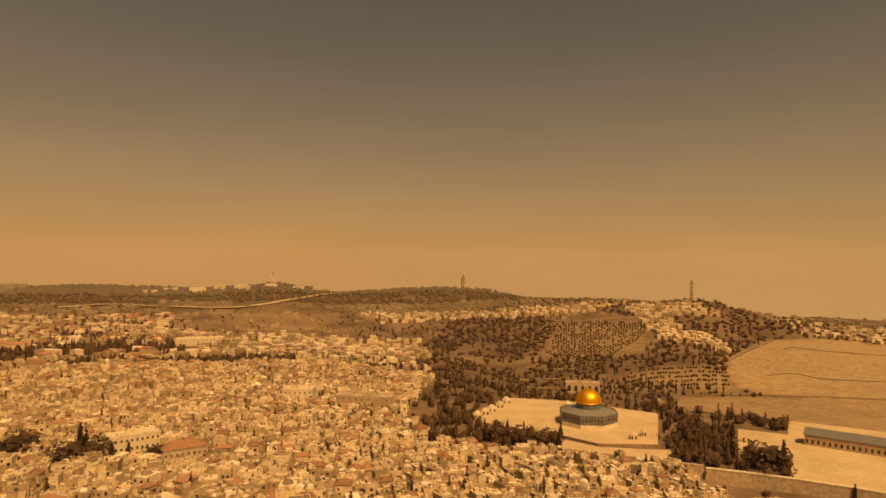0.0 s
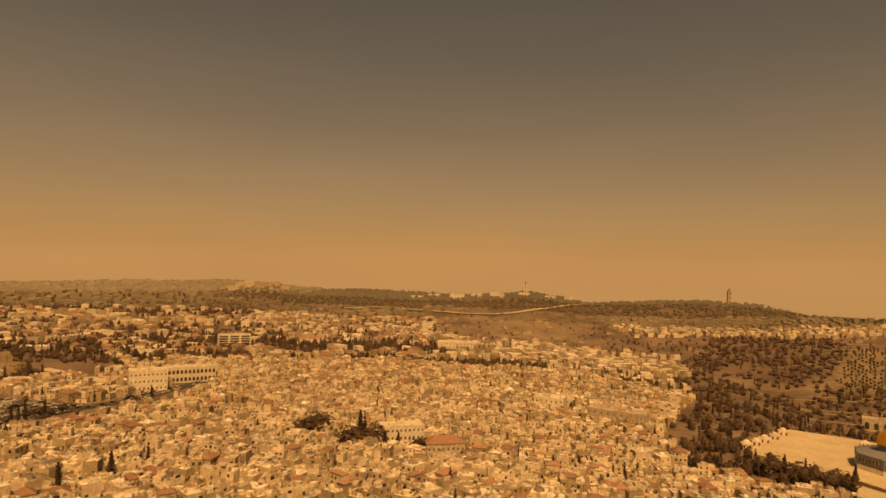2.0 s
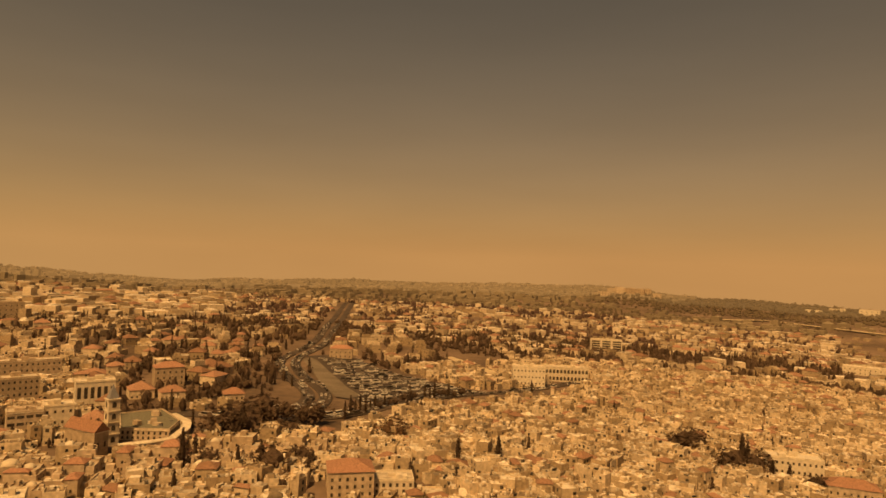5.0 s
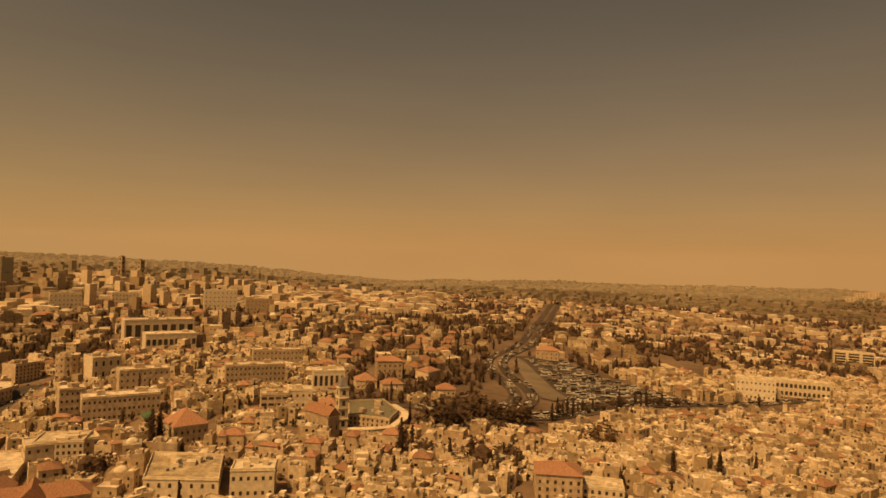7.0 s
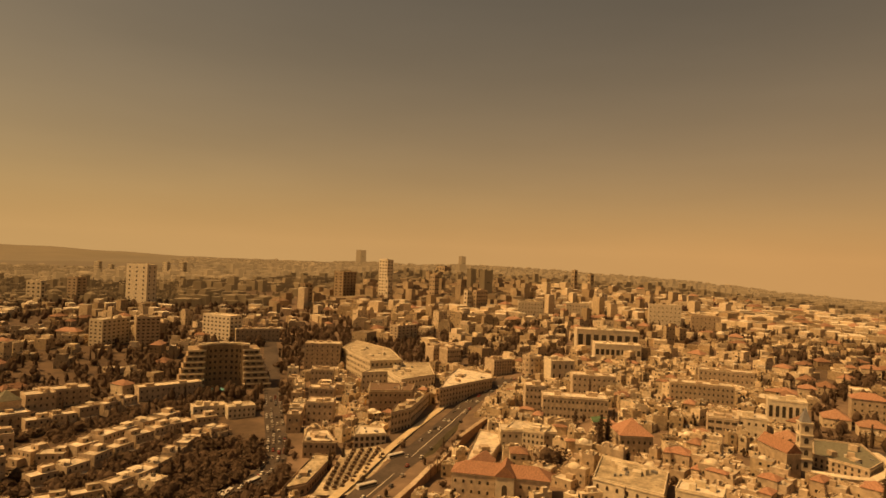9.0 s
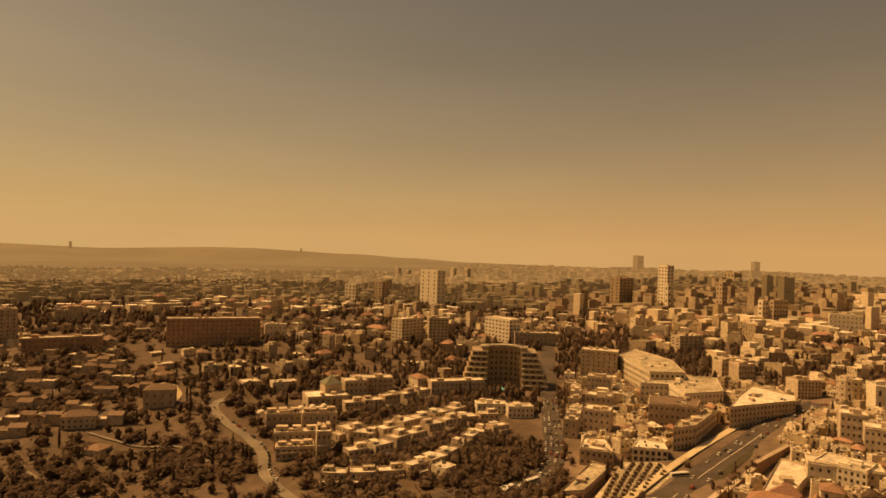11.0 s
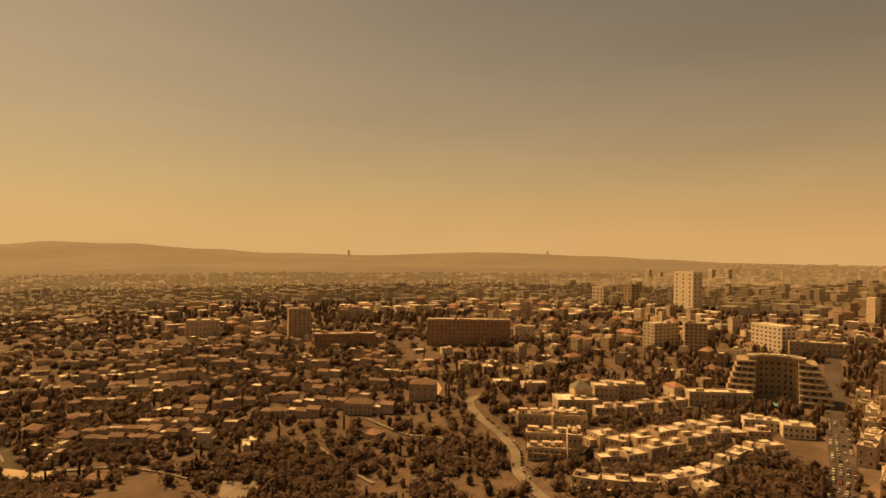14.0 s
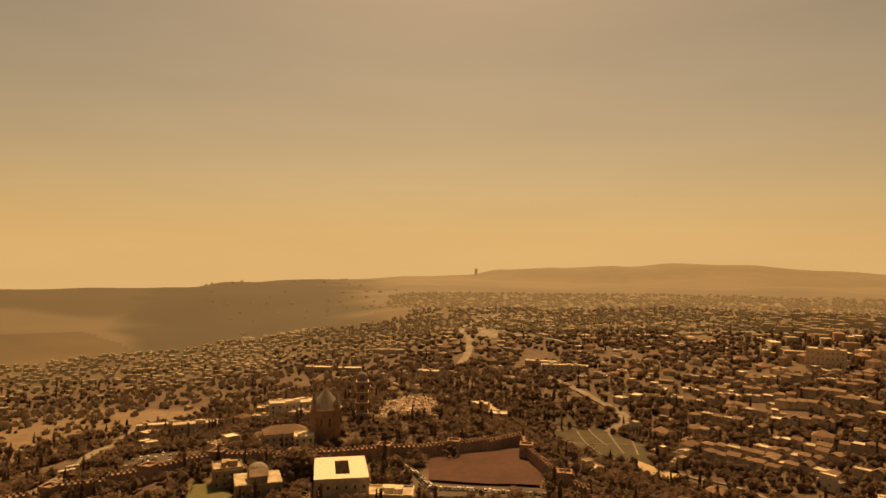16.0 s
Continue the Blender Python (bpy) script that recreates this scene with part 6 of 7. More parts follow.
build("arcade_block", "stone block with square windows above the lane", 123.00, 599, 20.8, 16, 17.5, -6, storeys=3, bays=6)
build("arcade_block", "narrow stone house over the shopping lane", 123.06, 491, 20.1, 16, 17.1, -8, storeys=3, bays=5, cover=WHITE)
build("arcade_block", "narrow stone house with a red awning", 122.98, 547, 21.2, 14, 13.2, -8, storeys=2, bays=5)
build("town_block", "pale apartment row with grid windows", 112.39, 678, 19.9, 16, 18.7, 34, storeys=4, bays=6)
build("town_block", "pale apartment row with flat roof", 111.21, 663, 16.9, 16, 21.0, 34, storeys=4, bays=6)
build("terraced_house", "domed stone terraced house of the garden village", 150.86, 495, 25.9, 12, 13.5, 4, storeys=2, bays=6, group="garden village")
build("terraced_house", "domed stone terraced house of the garden village", 147.72, 489, 26.2, 12, 13.5, 4, storeys=2, bays=6, group="garden village")
build("terraced_house", "stone terraced house with arched roof rooms", 149.65, 461, 31.5, 11, 11.5, 2, storeys=2, bays=7, group="garden village")
build("terraced_house", "stone terraced house with arched roof rooms", 149.76, 442, 25.9, 11, 8.4, 2, storeys=2, bays=7, group="garden village")
build("terraced_house", "stone end house of the terrace", 147.27, 436, 9.7, 18, 18.2, 4, storeys=3, bays=3, group="garden village")
build("poolside_house", "low stone house round a garden court", 132.28, 521, 24.7, 12, 9.0, 12, storeys=2, bays=6, wall=STONE_PALE)
build("poolside_house", "low stone house round a garden court", 129.67, 515, 20.9, 14, 9.5, 14, storeys=2, bays=6, wall=STONE_PALE)
build("market_shed", "small stone hall under a green sheet roof", 97.95, 429, 10.1, 12, 4.0, 10, storeys=1, bays=3, roof="hip", cover=GREEN_ROOF, rise=2.5)
rnd = random.Random(52)
for i in range(11):
    r = 474 + i * 16.5
    psi = (125.2 if r < 490 else 125.0 if r < 600 else 125.5) + rnd.uniform(-0.1, 0.1)
    build("shop_house", rnd.choice(("narrow stone shop house in a row by the street", "small stone house with a bright flat roof by the street")), psi, r, rnd.uniform(8, 10.5), rnd.uniform(10, 15), rnd.uniform(8, 15), -6 + rnd.uniform(-4, 4),
          storeys=2, bays=2, sides=False, cornice=False, clutter=2, group="shop houses", wall=rnd.choice((STONE_ONE, STONE_PALE)))
# ---- rows of red-roofed cottages on the valley's side, and the domes of the garden village ----
def cottage_row(psi, r, turn, bays, rnd):
    """A row of small stone cottages that step along the slope, each bay under a roof of its own."""
    x, y = spot(psi, r)
    e = new("cottage_row")
    e.matrix_world = pose(x, y, ground(x, y), 0, 0, psi + turn)
    tagged(e, rnd.choice(("row of small stone cottages stepping under worn red tiles", "stone cottages in a row with dull red and flat roofs", "weathered stone cottages joined along a terrace")), "cottages", "cottage rows")
    u, at = 0.0, placed(x, y, 0, psi + turn)
    for i in range(bays):
        w, d, h = rnd.uniform(7, 12.5), rnd.uniform(7.5, 10.5), rnd.uniform(4.4, 7.4)
        off, kind = rnd.uniform(-1.3, 1.3), rnd.random()
        mx, my, _ = at(u + w / 2, off, 0)
        z = ground(mx, my) - ground(x, y)
        k = Heap()
        if kind < 0.22:
            parapet(k, shifted(u + w / 2, off, z), w - 0.06, d, -8, h, 0.35, 0.6, 0, None)
        else:
            k.box(shifted(u + w / 2, off, z - 8), w - 0.06, d, h + 8, 0)
        body = part("cottage", k, [STONE_ONE], e)
        k = Heap()
        if kind < 0.22:
            k.box(shifted(u + w / 2, off, z + h - 0.62), w - 0.8, d - 0.74, 0.1, 0)
            part("roof", k, [ROOF_ONE], body, "pale flat roof")
        else:
            hip(k, shifted(u + w / 2, off, z), w - 0.3, d, h + 0.26, rnd.uniform(1.5, 2.6), 0, 0.25, gable=kind < 0.7)
            part("roof", k, [TILE_DULL], body)
        if i % 2 == 0:
            part("window", window_mesh(1.3, 1.6), None, body, at=pose(u + w * rnd.uniform(0.3, 0.7), off - d / 2 - 0.02, z + h - 2.6))
        u += w
    mid = at(u / 2, 0, 0)
    mark_rect(mid[0], mid[1], u, 10, psi + turn, 1.5)


rnd = random.Random(77)
for i in range(12):
    for j in range(6):
        psi, r = 165.5 + j * 4.5 + (i % 2) * 1.6 + rnd.uniform(-0.8, 0.8), 562 + i * 24 + j * 5 + rnd.uniform(-7, 7)
        x, y = spot(psi, r)
        if free_box(NO_HOUSE, x, y, 30, 10) and rnd.random() < 0.88:
            cottage_row(psi, r, -24 + rnd.uniform(-8, 8), rnd.randint(2, 6), rnd)
for psi, r in ((152.8, 500), (151.9, 500), (150.9, 500), (149.4, 500), (148.4, 500), (147.4, 500)):
    x, y = spot(psi, r + 6)
    k = Heap()
    dome(k, local, 3.2, 0, 0, 2.6, 14, 5)
    o = new("roof_dome", k.mesh("roof_dome", [STONE_PALE]))
    o.matrix_world = pose(x, y, ground(*spot(psi, r)) + 12.2)
    tagged(o, "small pale plastered dome on a terrace roof", "dome", "roof domes")
# ---- stepped terraces of the garden village, and palms by the sunken road ----
def terrace_unit(x, y, turn, w, d, tall, rnd, say):
    """One house of a stepped terrace: body, lower front block, roof room and arched openings."""
    e = new("terraced_house")
    z = min(ground(x + a, y + b) for a in (-5, 5) for b in (-5, 5))
    e.matrix_world = pose(x, y, z, 0, 0, turn)
    tagged(e, say, "house", "garden village terraces")
    k = Heap()
    parapet(k, local, w - 0.1, d, -4, tall, 0.4, 0.9, 0, None)
    part("wall", k, [STONE_ONE], e)
    k = Heap()
    k.box(shifted(0, 0, tall - 0.95), w - 0.94, d - 0.84, 0.12, 0)
    top = part("roof", k, [ROOF_ONE], e)
    low, deep = tall * rnd.uniform(0.4, 0.6), rnd.uniform(3.5, 6.0)
    side = rnd.choice((-1, 1)) * w * 0.12
    k = Heap()
    parapet(k, shifted(side, -d / 2 - deep / 2 - 0.02), w * 0.72, deep, -4, low, 0.35, 0.8)
    part("front_block", k, [STONE_ONE, ROOF_ONE], e, "lower stepped front with a roof terrace")
    k = Heap()
    rw, rd, rh, rx = w * rnd.uniform(0.3, 0.5), d * rnd.uniform(0.4, 0.55), rnd.uniform(2.4, 3.4), rnd.choice((-0.24, 0.24)) * w
    if rnd.random() < 0.6:
        parapet(k, shifted(rx, d * 0.18), rw, rd, tall - 0.83, tall - 0.83 + rh, 0.3, 0.4)
        room = part("roof_room", k, [STONE_ONE, ROOF_ONE], e)
        part("window", window_mesh(1.7, 1.7, True), None, room, at=pose(rx, d * 0.18 - rd / 2 - 0.02, tall - 0.5))
    else:
        for post in (-0.5, 0.5):
            k.box(shifted(rx + post * (rw - 0.4), -0.1 * d, tall - 0.83), 0.4, 0.4, 2.2, 0)
            k.box(shifted(rx + post * (rw - 0.4), 0.3 * d, tall - 0.83), 0.4, 0.4, 2.2, 0)
        k.box(shifted(rx, 0.1 * d, tall + 1.38), rw + 0.4, d * 0.45, 0.25, 0)
        part("pergola", k, [STONE_PALE], e, "pale slab on four posts over a roof terrace")
    for u in (-0.36, -0.12, 0.12, 0.36):
        part("window", window_mesh(1.3, 1.9, True), None, e, at=pose(u * w, -d / 2 - 0.02, tall - 3.4))
    for u in (-0.18, 0.18):
        part("window", window_mesh(1.4, 2.0, True), None, e, at=pose(side + u * w, -d / 2 - deep - 0.04, low - 3.2))
    mark_rect(x, y, w, d + 8, turn, 0.5)


rnd = random.Random(123)
for line, tall, deep, say in (
        ([(147.2, 394), (144.9, 392), (141.5, 394), (138.6, 402), (135.3, 436), (133.4, 470), (131.6, 482)], 6.5, 10, "low stepped stone terraced house with a bright flat roof"),
        ([(145.2, 426), (142.8, 434), (139.4, 458), (135.4, 492), (132.7, 500)], 8.0, 11, "stepped stone terraced house with arched openings"),
        ([(145.6, 478), (143.6, 462), (141.2, 470), (138.6, 490), (134.5, 524)], 9.0, 12, "tall stepped stone terraced house with roof rooms"),
        ([(145.6, 524), (142.1, 534), (138.6, 562)], 9.5, 11, "stone terraced house climbing the slope")):
    path = smooth_line(line, 14)
    gone, goal, w = 0.0, 6.0, 15.5
    for p, q in zip(path, path[1:]):
        gone += (q - p).length
        if gone >= goal:
            t = (q - p).normalized()
            if Vector((-t.y, t.x)).dot(q) < 0:
                t = -t
            terrace_unit(q.x, q.y, math.degrees(math.atan2(t.y, t.x)) + rnd.choice((0, 0, 0, 6, -6)), w, deep + rnd.uniform(-1, 2), tall + rnd.uniform(-1.2, 1.8), rnd, say)
            goal = gone + w + 0.3


def palm(psi, r, size):
    """A palm: slim ringed trunk and a head of arching fronds."""
    e = tagged(new("palm_tree"), "tall slim palm with a drooping head beside the road", "palm", "palms by the road")
    x, y = spot(psi, r)
    e.matrix_world = pose(x, y, ground(x, y), 0, 0, psi * 31)
    k = Heap()
    drum(k, local, 0.34, -2, 9.5 * size, 0, 7, r1=0.22)
    part("trunk", k, [BARK], e)
    k = Heap()
    for i in range(22):
        a, up = i * 2.4, 0.9 - 1.6 * i / 22
        last = None
        for j in range(4):
            t = j / 3
            d, zz = 3.2 * size * t, 9.5 * size + up * 2.2 * t - 1.8 * t * t
            wd = 0.55 * (1 - t * 0.8)
            pair = [(d * math.cos(a) - s * wd * math.sin(a), d * math.sin(a) + s * wd * math.cos(a), zz - abs(s) * 0.25) for s in (-1, 1)]
            if last:
                k.face([last[0], pair[0], pair[1], last[1]], 0)
            last = pair
    part("crown", k, [LEAF], e, "arching feathery fronds")


for psi, r, size in ((112.3, 362, 1.0), (111.9, 374, 1.1), (111.5, 386, 0.95), (111.0, 398, 1.05), (110.6, 412, 1.0), (112.9, 350, 1.0), (110.2, 426, 0.9)):
    palm(psi, r, size)
# ---- the mass of houses ----
def clutter_on(h, at, w, d, z, rnd, rich):
    """Cabins, water tanks and domes on a flat roof. Slots: 0 wall, 1 roof, 2 window, 3 white, 4 tiles."""
    if rnd.random() < 0.6:
        bw, bd = rnd.uniform(1.8, max(2.0, w * 0.45)), rnd.uniform(1.8, max(2.0, d * 0.45))
        sub = lambda a, b, c, ox=rnd.uniform(-0.25, 0.25) * w, oy=rnd.uniform(-0.25, 0.25) * d: at(a + ox, b + oy, c + z)
        h.box(sub, bw, bd, rnd.uniform(1.5, 3.0), [0, 0, 0, 0, 1])
    if rich or rnd.random() < 0.5:
        for _ in range(rnd.randint(3, 8) if rich else rnd.randint(1, 4)):
            ox, oy = rnd.uniform(-0.4, 0.4) * w, rnd.uniform(-0.4, 0.4) * d
            if rnd.random() < 0.6:
                drum(h, lambda a, b, c: at(a + ox, b + oy, c), 0.55, z, z + 1.4, rnd.choice((3, 3, 0)), 5)
            else:
                h.box(lambda a, b, c: at(a + ox, b + oy, c + z), rnd.uniform(0.8, 2.6), rnd.uniform(0.8, 1.8), rnd.uniform(0.6, 1.8), rnd.choice((2, 3, 0, 0, 1)))


def house(h, x, y, turn, w, d, tall, rnd, near, style):
    """One house of the mass."""
    z = min(ground(x + a, y + b) for a, b in ((w / 2, d / 2), (-w / 2, d / 2), (w / 2, -d / 2), (-w / 2, -d / 2))) - 1.0
    at = placed(x, y, z, turn)
    kind = rnd.random()
    top = tall + 1.0
    red = {"old": 0.08, "suburb": 0.13, "garden": 0.3, "village": 0.03, "town": 0.03, "villa": 0.6}.get(style, 0.1)
    if kind < red:
        h.box(at, w, d, top, 0)
        hip(h, at, w, d, top + 0.26, min(w, d) * rnd.uniform(0.22, 0.35), 4, 0.4)
    elif kind < red + (0.1 if style == "old" else 0.01):
        h.box(at, w, d, top, [0, 0, 0, 0, 1])
        dome(h, at, min(w, d) * 0.36, top, 1, min(w, d) * 0.25, 8, 3)
    elif near == 0:
        h.box(at, w, d, top, [0, 0, 0, 0, 1])
    else:
        parapet(h, at, w, d, 0, top, 0.3, rnd.uniform(0.4, 1.0))
        clutter_on(h, at, w, d, top - 0.7, rnd, near == 2)
        if style != "old" and rnd.random() < 0.5:
            up, side = rnd.uniform(2.6, 5), rnd.choice((-0.25, 0.25))
            parapet(h, lambda a, b, c: at(a + side * w, b, c), w * 0.5, d * 0.7, top - 0.8, top + up, 0.25, 0.5)
    if near:
        for side in range(4):
            if math.cos(math.radians(math.degrees(math.atan2(-x, y)) - turn - 90 * side)) < 0.2:
                continue
            wide, deep = (w, d) if side % 2 == 0 else (d, w)
            sub = placed(0, 0, 0, 90 * side)
            for s in range(max(1, int(tall / 3.3))):
                for b in range(max(1, int(wide / 3.2))):
                    if rnd.random() < (0.5 if near == 2 else 0.4):
                        u, zz = (b + 0.5) / max(1, int(wide / 3.2)) * wide - wide / 2 + rnd.uniform(-0.4, 0.4), 2.2 + s * 3.2
                        if zz + 1.6 > top:
                            continue
                        ww, hh = rnd.uniform(0.45, 0.95), rnd.uniform(1.2, 1.9)
                        p = [at(*sub(u + a, -deep / 2 - 0.06, zz + c)) for a, c in ((-ww, 0), (ww, 0), (ww, hh), (-ww, hh))]
                        q = [at(*sub(u + a, -deep / 2 + 0.1, zz + c)) for a, c in ((-ww, 0), (ww, 0), (ww, hh), (-ww, hh))]
                        h.solid(p + q, [(0, 1, 2, 3), (0, 4, 5, 1), (1, 5, 6, 2), (2, 6, 7, 3), (3, 7, 4, 0)], 2)


NEAR = []


def near_house(x, y, turn, w, d, tall, rnd):
    """One of the nearest houses, with its walls, roof and windows as parts."""
    e = new("house")
    z = min(ground(x + a, y + b) for a, b in ((w / 2, d / 2), (-w / 2, d / 2), (w / 2, -d / 2), (-w / 2, -d / 2)))
    e.matrix_world = pose(x, y, z, 0, 0, turn)
    kind = rnd.random()
    k, c = Heap(), Heap()
    if kind < 0.12:
        k.box(shifted(0, 0, -1), w, d, tall + 1, 0)
        part("wall", k, [STONE_ONE], e)
        hip(c, local, w, d, tall + 0.26, min(w, d) * 0.28, 0, 0.35)
        part("roof", c, [TILE_ONE], e)
        say = "pale stone house under a red tiled roof"
    else:
        parapet(k, local, w, d, -1, tall, 0.3, 0.7, 0, None)
        part("wall", k, [STONE_ONE], e)
        c.box(shifted(0, 0, tall - 0.75), w - 0.64, d - 0.64, 0.1, 0)
        top = part("roof", c, [ROOF_ONE], e)
        say = "pale stone house with a flat roof"
        if kind < 0.3:
            c = Heap()
            dome(c, local, min(w, d) * 0.34, tall - 0.65, 0, min(w, d) * 0.24, 14, 4)
            part("dome", c, [STONE_PALE], top)
            say = "pale stone house with a shallow dome on its roof"
        else:
            c = Heap()
            c.box(shifted(rnd.uniform(-0.2, 0.2) * w, rnd.uniform(-0.2, 0.2) * d, tall - 0.65), w * 0.3, d * 0.35, 2.4, 0)
            part("stair_cabin", c, [STONE_ONE], top)
            for _ in range(rnd.randint(0, 2)):
                c = Heap()
                drum(c, shifted(rnd.uniform(-0.35, 0.35) * w, rnd.uniform(-0.35, 0.35) * d), 0.55, tall - 0.65, tall + 0.75, 0, 8)
                part("water_tank", c, [WHITE], top)
    tagged(e, say, "house", "old town houses")
    back = math.degrees(math.atan2(-x, y)) - turn
    for side in range(4):
        if math.cos(math.radians(back - 90 * side)) > 0.25:
            wide = w if side % 2 == 0 else d
            window_row(e, w, d, max(1, int(tall / 4.2)), max(1, int(wide / 5.5)), 1.6, 3.4, (1.1, 1.6), side)
    return e


CITY_MATS = [STONE, ROOF, GLASS_MANY, WHITE, TILE]
# far, dusty and back gather the houses drawn with haze in their materials
heaps = {k: Heap() for k in ("old", "orchard", "suburb", "town", "garden", "village", "hill", "bare", "far", "dusty", "back")}


def sow(cell, r0, r1, styles, sizes, seed, spread=0.42):
    """Houses on a jittered grid, block by block turned alike."""
    rnd = random.Random(seed)
    n = int(r1 / cell) + 1
    for i in range(-n, n + 1):
        for j in range(-n, n + 1):
            x, y = i * cell + rnd.uniform(-spread, spread) * cell, j * cell + rnd.uniform(-spread, spread) * cell
            r = math.hypot(x, y)
            psi = math.degrees(math.atan2(-x, y))
            psi = psi + 360 if psi < -80 else psi
            dice, tone = rnd.random(), rnd.random()
            if not r0 < r < r1 or psi > 252 or psi < -48 or (psi > 232 and r > 1350):
                continue
            style, share, _ = district(psi, r)
            if style not in styles or dice > share or not free_box(NO_HOUSE, x, y, 8, 8):
                continue
            block = noise.noise(Vector((x / 160, y / 160, 3.7))) * 70
            w0, w1, h0, h1 = sizes[style]
            w, d, tall = rnd.uniform(w0, w1), rnd.uniform(w0, w1), h0 + (h1 - h0) * rnd.random() ** 1.6
            high = style in ("town", "suburb", "garden") and tone > (0.88 if style == "town" else 0.9) and 700 < r < 2400 and 88 < psi < 156
            if high:
                w, d, tall = w * 0.75, d * 0.75, 7 + tall * rnd.uniform(1.0, 1.9)
            if 150 < psi < 184 and 840 < r < 1500:
                w, d, tall = w * 1.15, d, tall * rnd.uniform(0.7, 1.5)
            elif psi > 212 and r > 560:
                w, d, tall = w * 0.66, d * 0.66, 3.2 + tall * 0.3
            elif psi > 150 and r > 800:
                tall = 2.6 + tall * 0.3
            near = 2 if r < 560 else 1 if r < 1000 else 0
            if style in ("suburb", "town") and tone < 0.3:
                w, d = w * 1.5, d * 0.75
            if not free_box(NO_HOUSE, x, y, w, d):
                continue
            if style == "old" and r < 372 and -8 < psi < 104 and len(NEAR) < 128:
                NEAR.append(near_house(x, y, block + rnd.choice((0, 90)) + rnd.uniform(-6, 6), w, d, tall, rnd))
                continue
            if r < 1000 and style != "old":
                mark_rect(x, y, w, d, block, 1.0)
            house(heaps["suburb" if style == "villa" else style if r < (900 if psi > 200 else 1150) or (psi < 104 and r < 1720) else "far" if r < faint_haze_from(psi) else "dusty" if r < hazy_from(psi) else "back"], x, y, (psi + rnd.uniform(30, 60) if high else block + rnd.choice((0, 0, 90))) + rnd.uniform(-6, 6) + (rnd.uniform(-25, 25) if style == "old" else 0), w, d, tall, rnd, near, style)


sow(7.7, 250, 960, ("old",), {"old": (3.8, 11.5, 3.5, 11)}, 5, 0.28)
sow(21, 300, 1800, ("suburb", "garden", "town", "villa"), {"villa": (11, 18, 6, 10), "suburb": (10, 18, 5, 12), "garden": (9, 18, 4, 9), "town": (13, 26, 8, 18)}, 6)
sow(13, 500, 1900, ("village", "hill"), {"village": (8, 14, 5, 11), "hill": (8, 14, 4, 9)}, 7)
sow(34, 1800, 3500, ("suburb", "garden", "town", "village", "hill"), {"suburb": (12, 26, 8, 16), "garden": (10, 28, 4, 8), "town": (14, 28, 8, 16), "village": (10, 20, 6, 12), "hill": (12, 26, 6, 14)}, 8)
for key, label in (("old", "dense flat-roofed pale stone houses of the old town"), ("suburb", "stone houses and villas among trees"), ("town", "close-set stone blocks of the new town"),
                   ("garden", "low stone houses in wooded gardens"), ("village", "small pale houses climbing the slopes"), ("hill", "scattered houses on the dry hills"),
                   ("far", "far houses of the outer quarters")):
    # far and hill houses take the flattened, haze-toned materials
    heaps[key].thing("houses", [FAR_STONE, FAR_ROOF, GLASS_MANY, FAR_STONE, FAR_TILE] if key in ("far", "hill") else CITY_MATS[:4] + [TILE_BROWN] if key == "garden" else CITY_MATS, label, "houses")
heaps["dusty"].thing("backdrop", [MID_BACK, MID_BACK_ROOF, MID_BACK_LEAF, MID_BACK, MID_BACK], "hazy outer quarters below the horizon", "backdrop", "structure")
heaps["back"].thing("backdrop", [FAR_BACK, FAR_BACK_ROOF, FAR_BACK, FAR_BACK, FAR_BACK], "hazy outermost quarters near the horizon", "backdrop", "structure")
# ---- trees ----
def crown(h, at, w, tall, z0, leaves, leaf, rnd, mat, shape="round"):
    """A crown of many small leaf sprays round a few uneven clumps."""
    lobes = [(rnd.uniform(-0.3, 0.3) * w, rnd.uniform(-0.3, 0.3) * w, z0 + tall * rnd.uniform(0.3, 0.8), rnd.uniform(0.25, 0.42) * w) for _ in range(5)]
    for i in range(leaves):
        t = rnd.random()
        if shape == "cypress":
            a, zz = rnd.uniform(0, 6.283), z0 + tall * t
            q = w * 0.5 * (0.55 + 0.55 * math.sin(min(1.0, (t + 0.12) * 1.3) * 2.4)) * (1 - t ** 3) * rnd.uniform(0.7, 1.1)
            c = (q * math.cos(a), q * math.sin(a), zz)
        else:
            lx, ly, lz, lr = lobes[i % 5]
            u, a = rnd.uniform(-1, 1), rnd.uniform(0, 6.283)
            q = math.sqrt(1 - u * u) * lr * rnd.uniform(0.75, 1.1)
            c = (lx + q * math.cos(a), ly + q * math.sin(a), lz + u * lr * tall / w * 1.1)
        s = leaf * rnd.uniform(0.6, 1.3)
        e = [rnd.uniform(-1, 1) for _ in range(6)]
        u1 = (e[0] * s, e[1] * s, e[2] * s * 0.5)
        u2 = (e[3] * s, e[4] * s, e[5] * s * 0.7)
        h.face([at(c[0] + k * u1[0] + l * u2[0], c[1] + k * u1[1] + l * u2[1], c[2] + k * u1[2] + l * u2[2]) for k, l in ((-1, -0.3), (0.2, -1), (1, 0.2), (-0.1, 1))], mat)


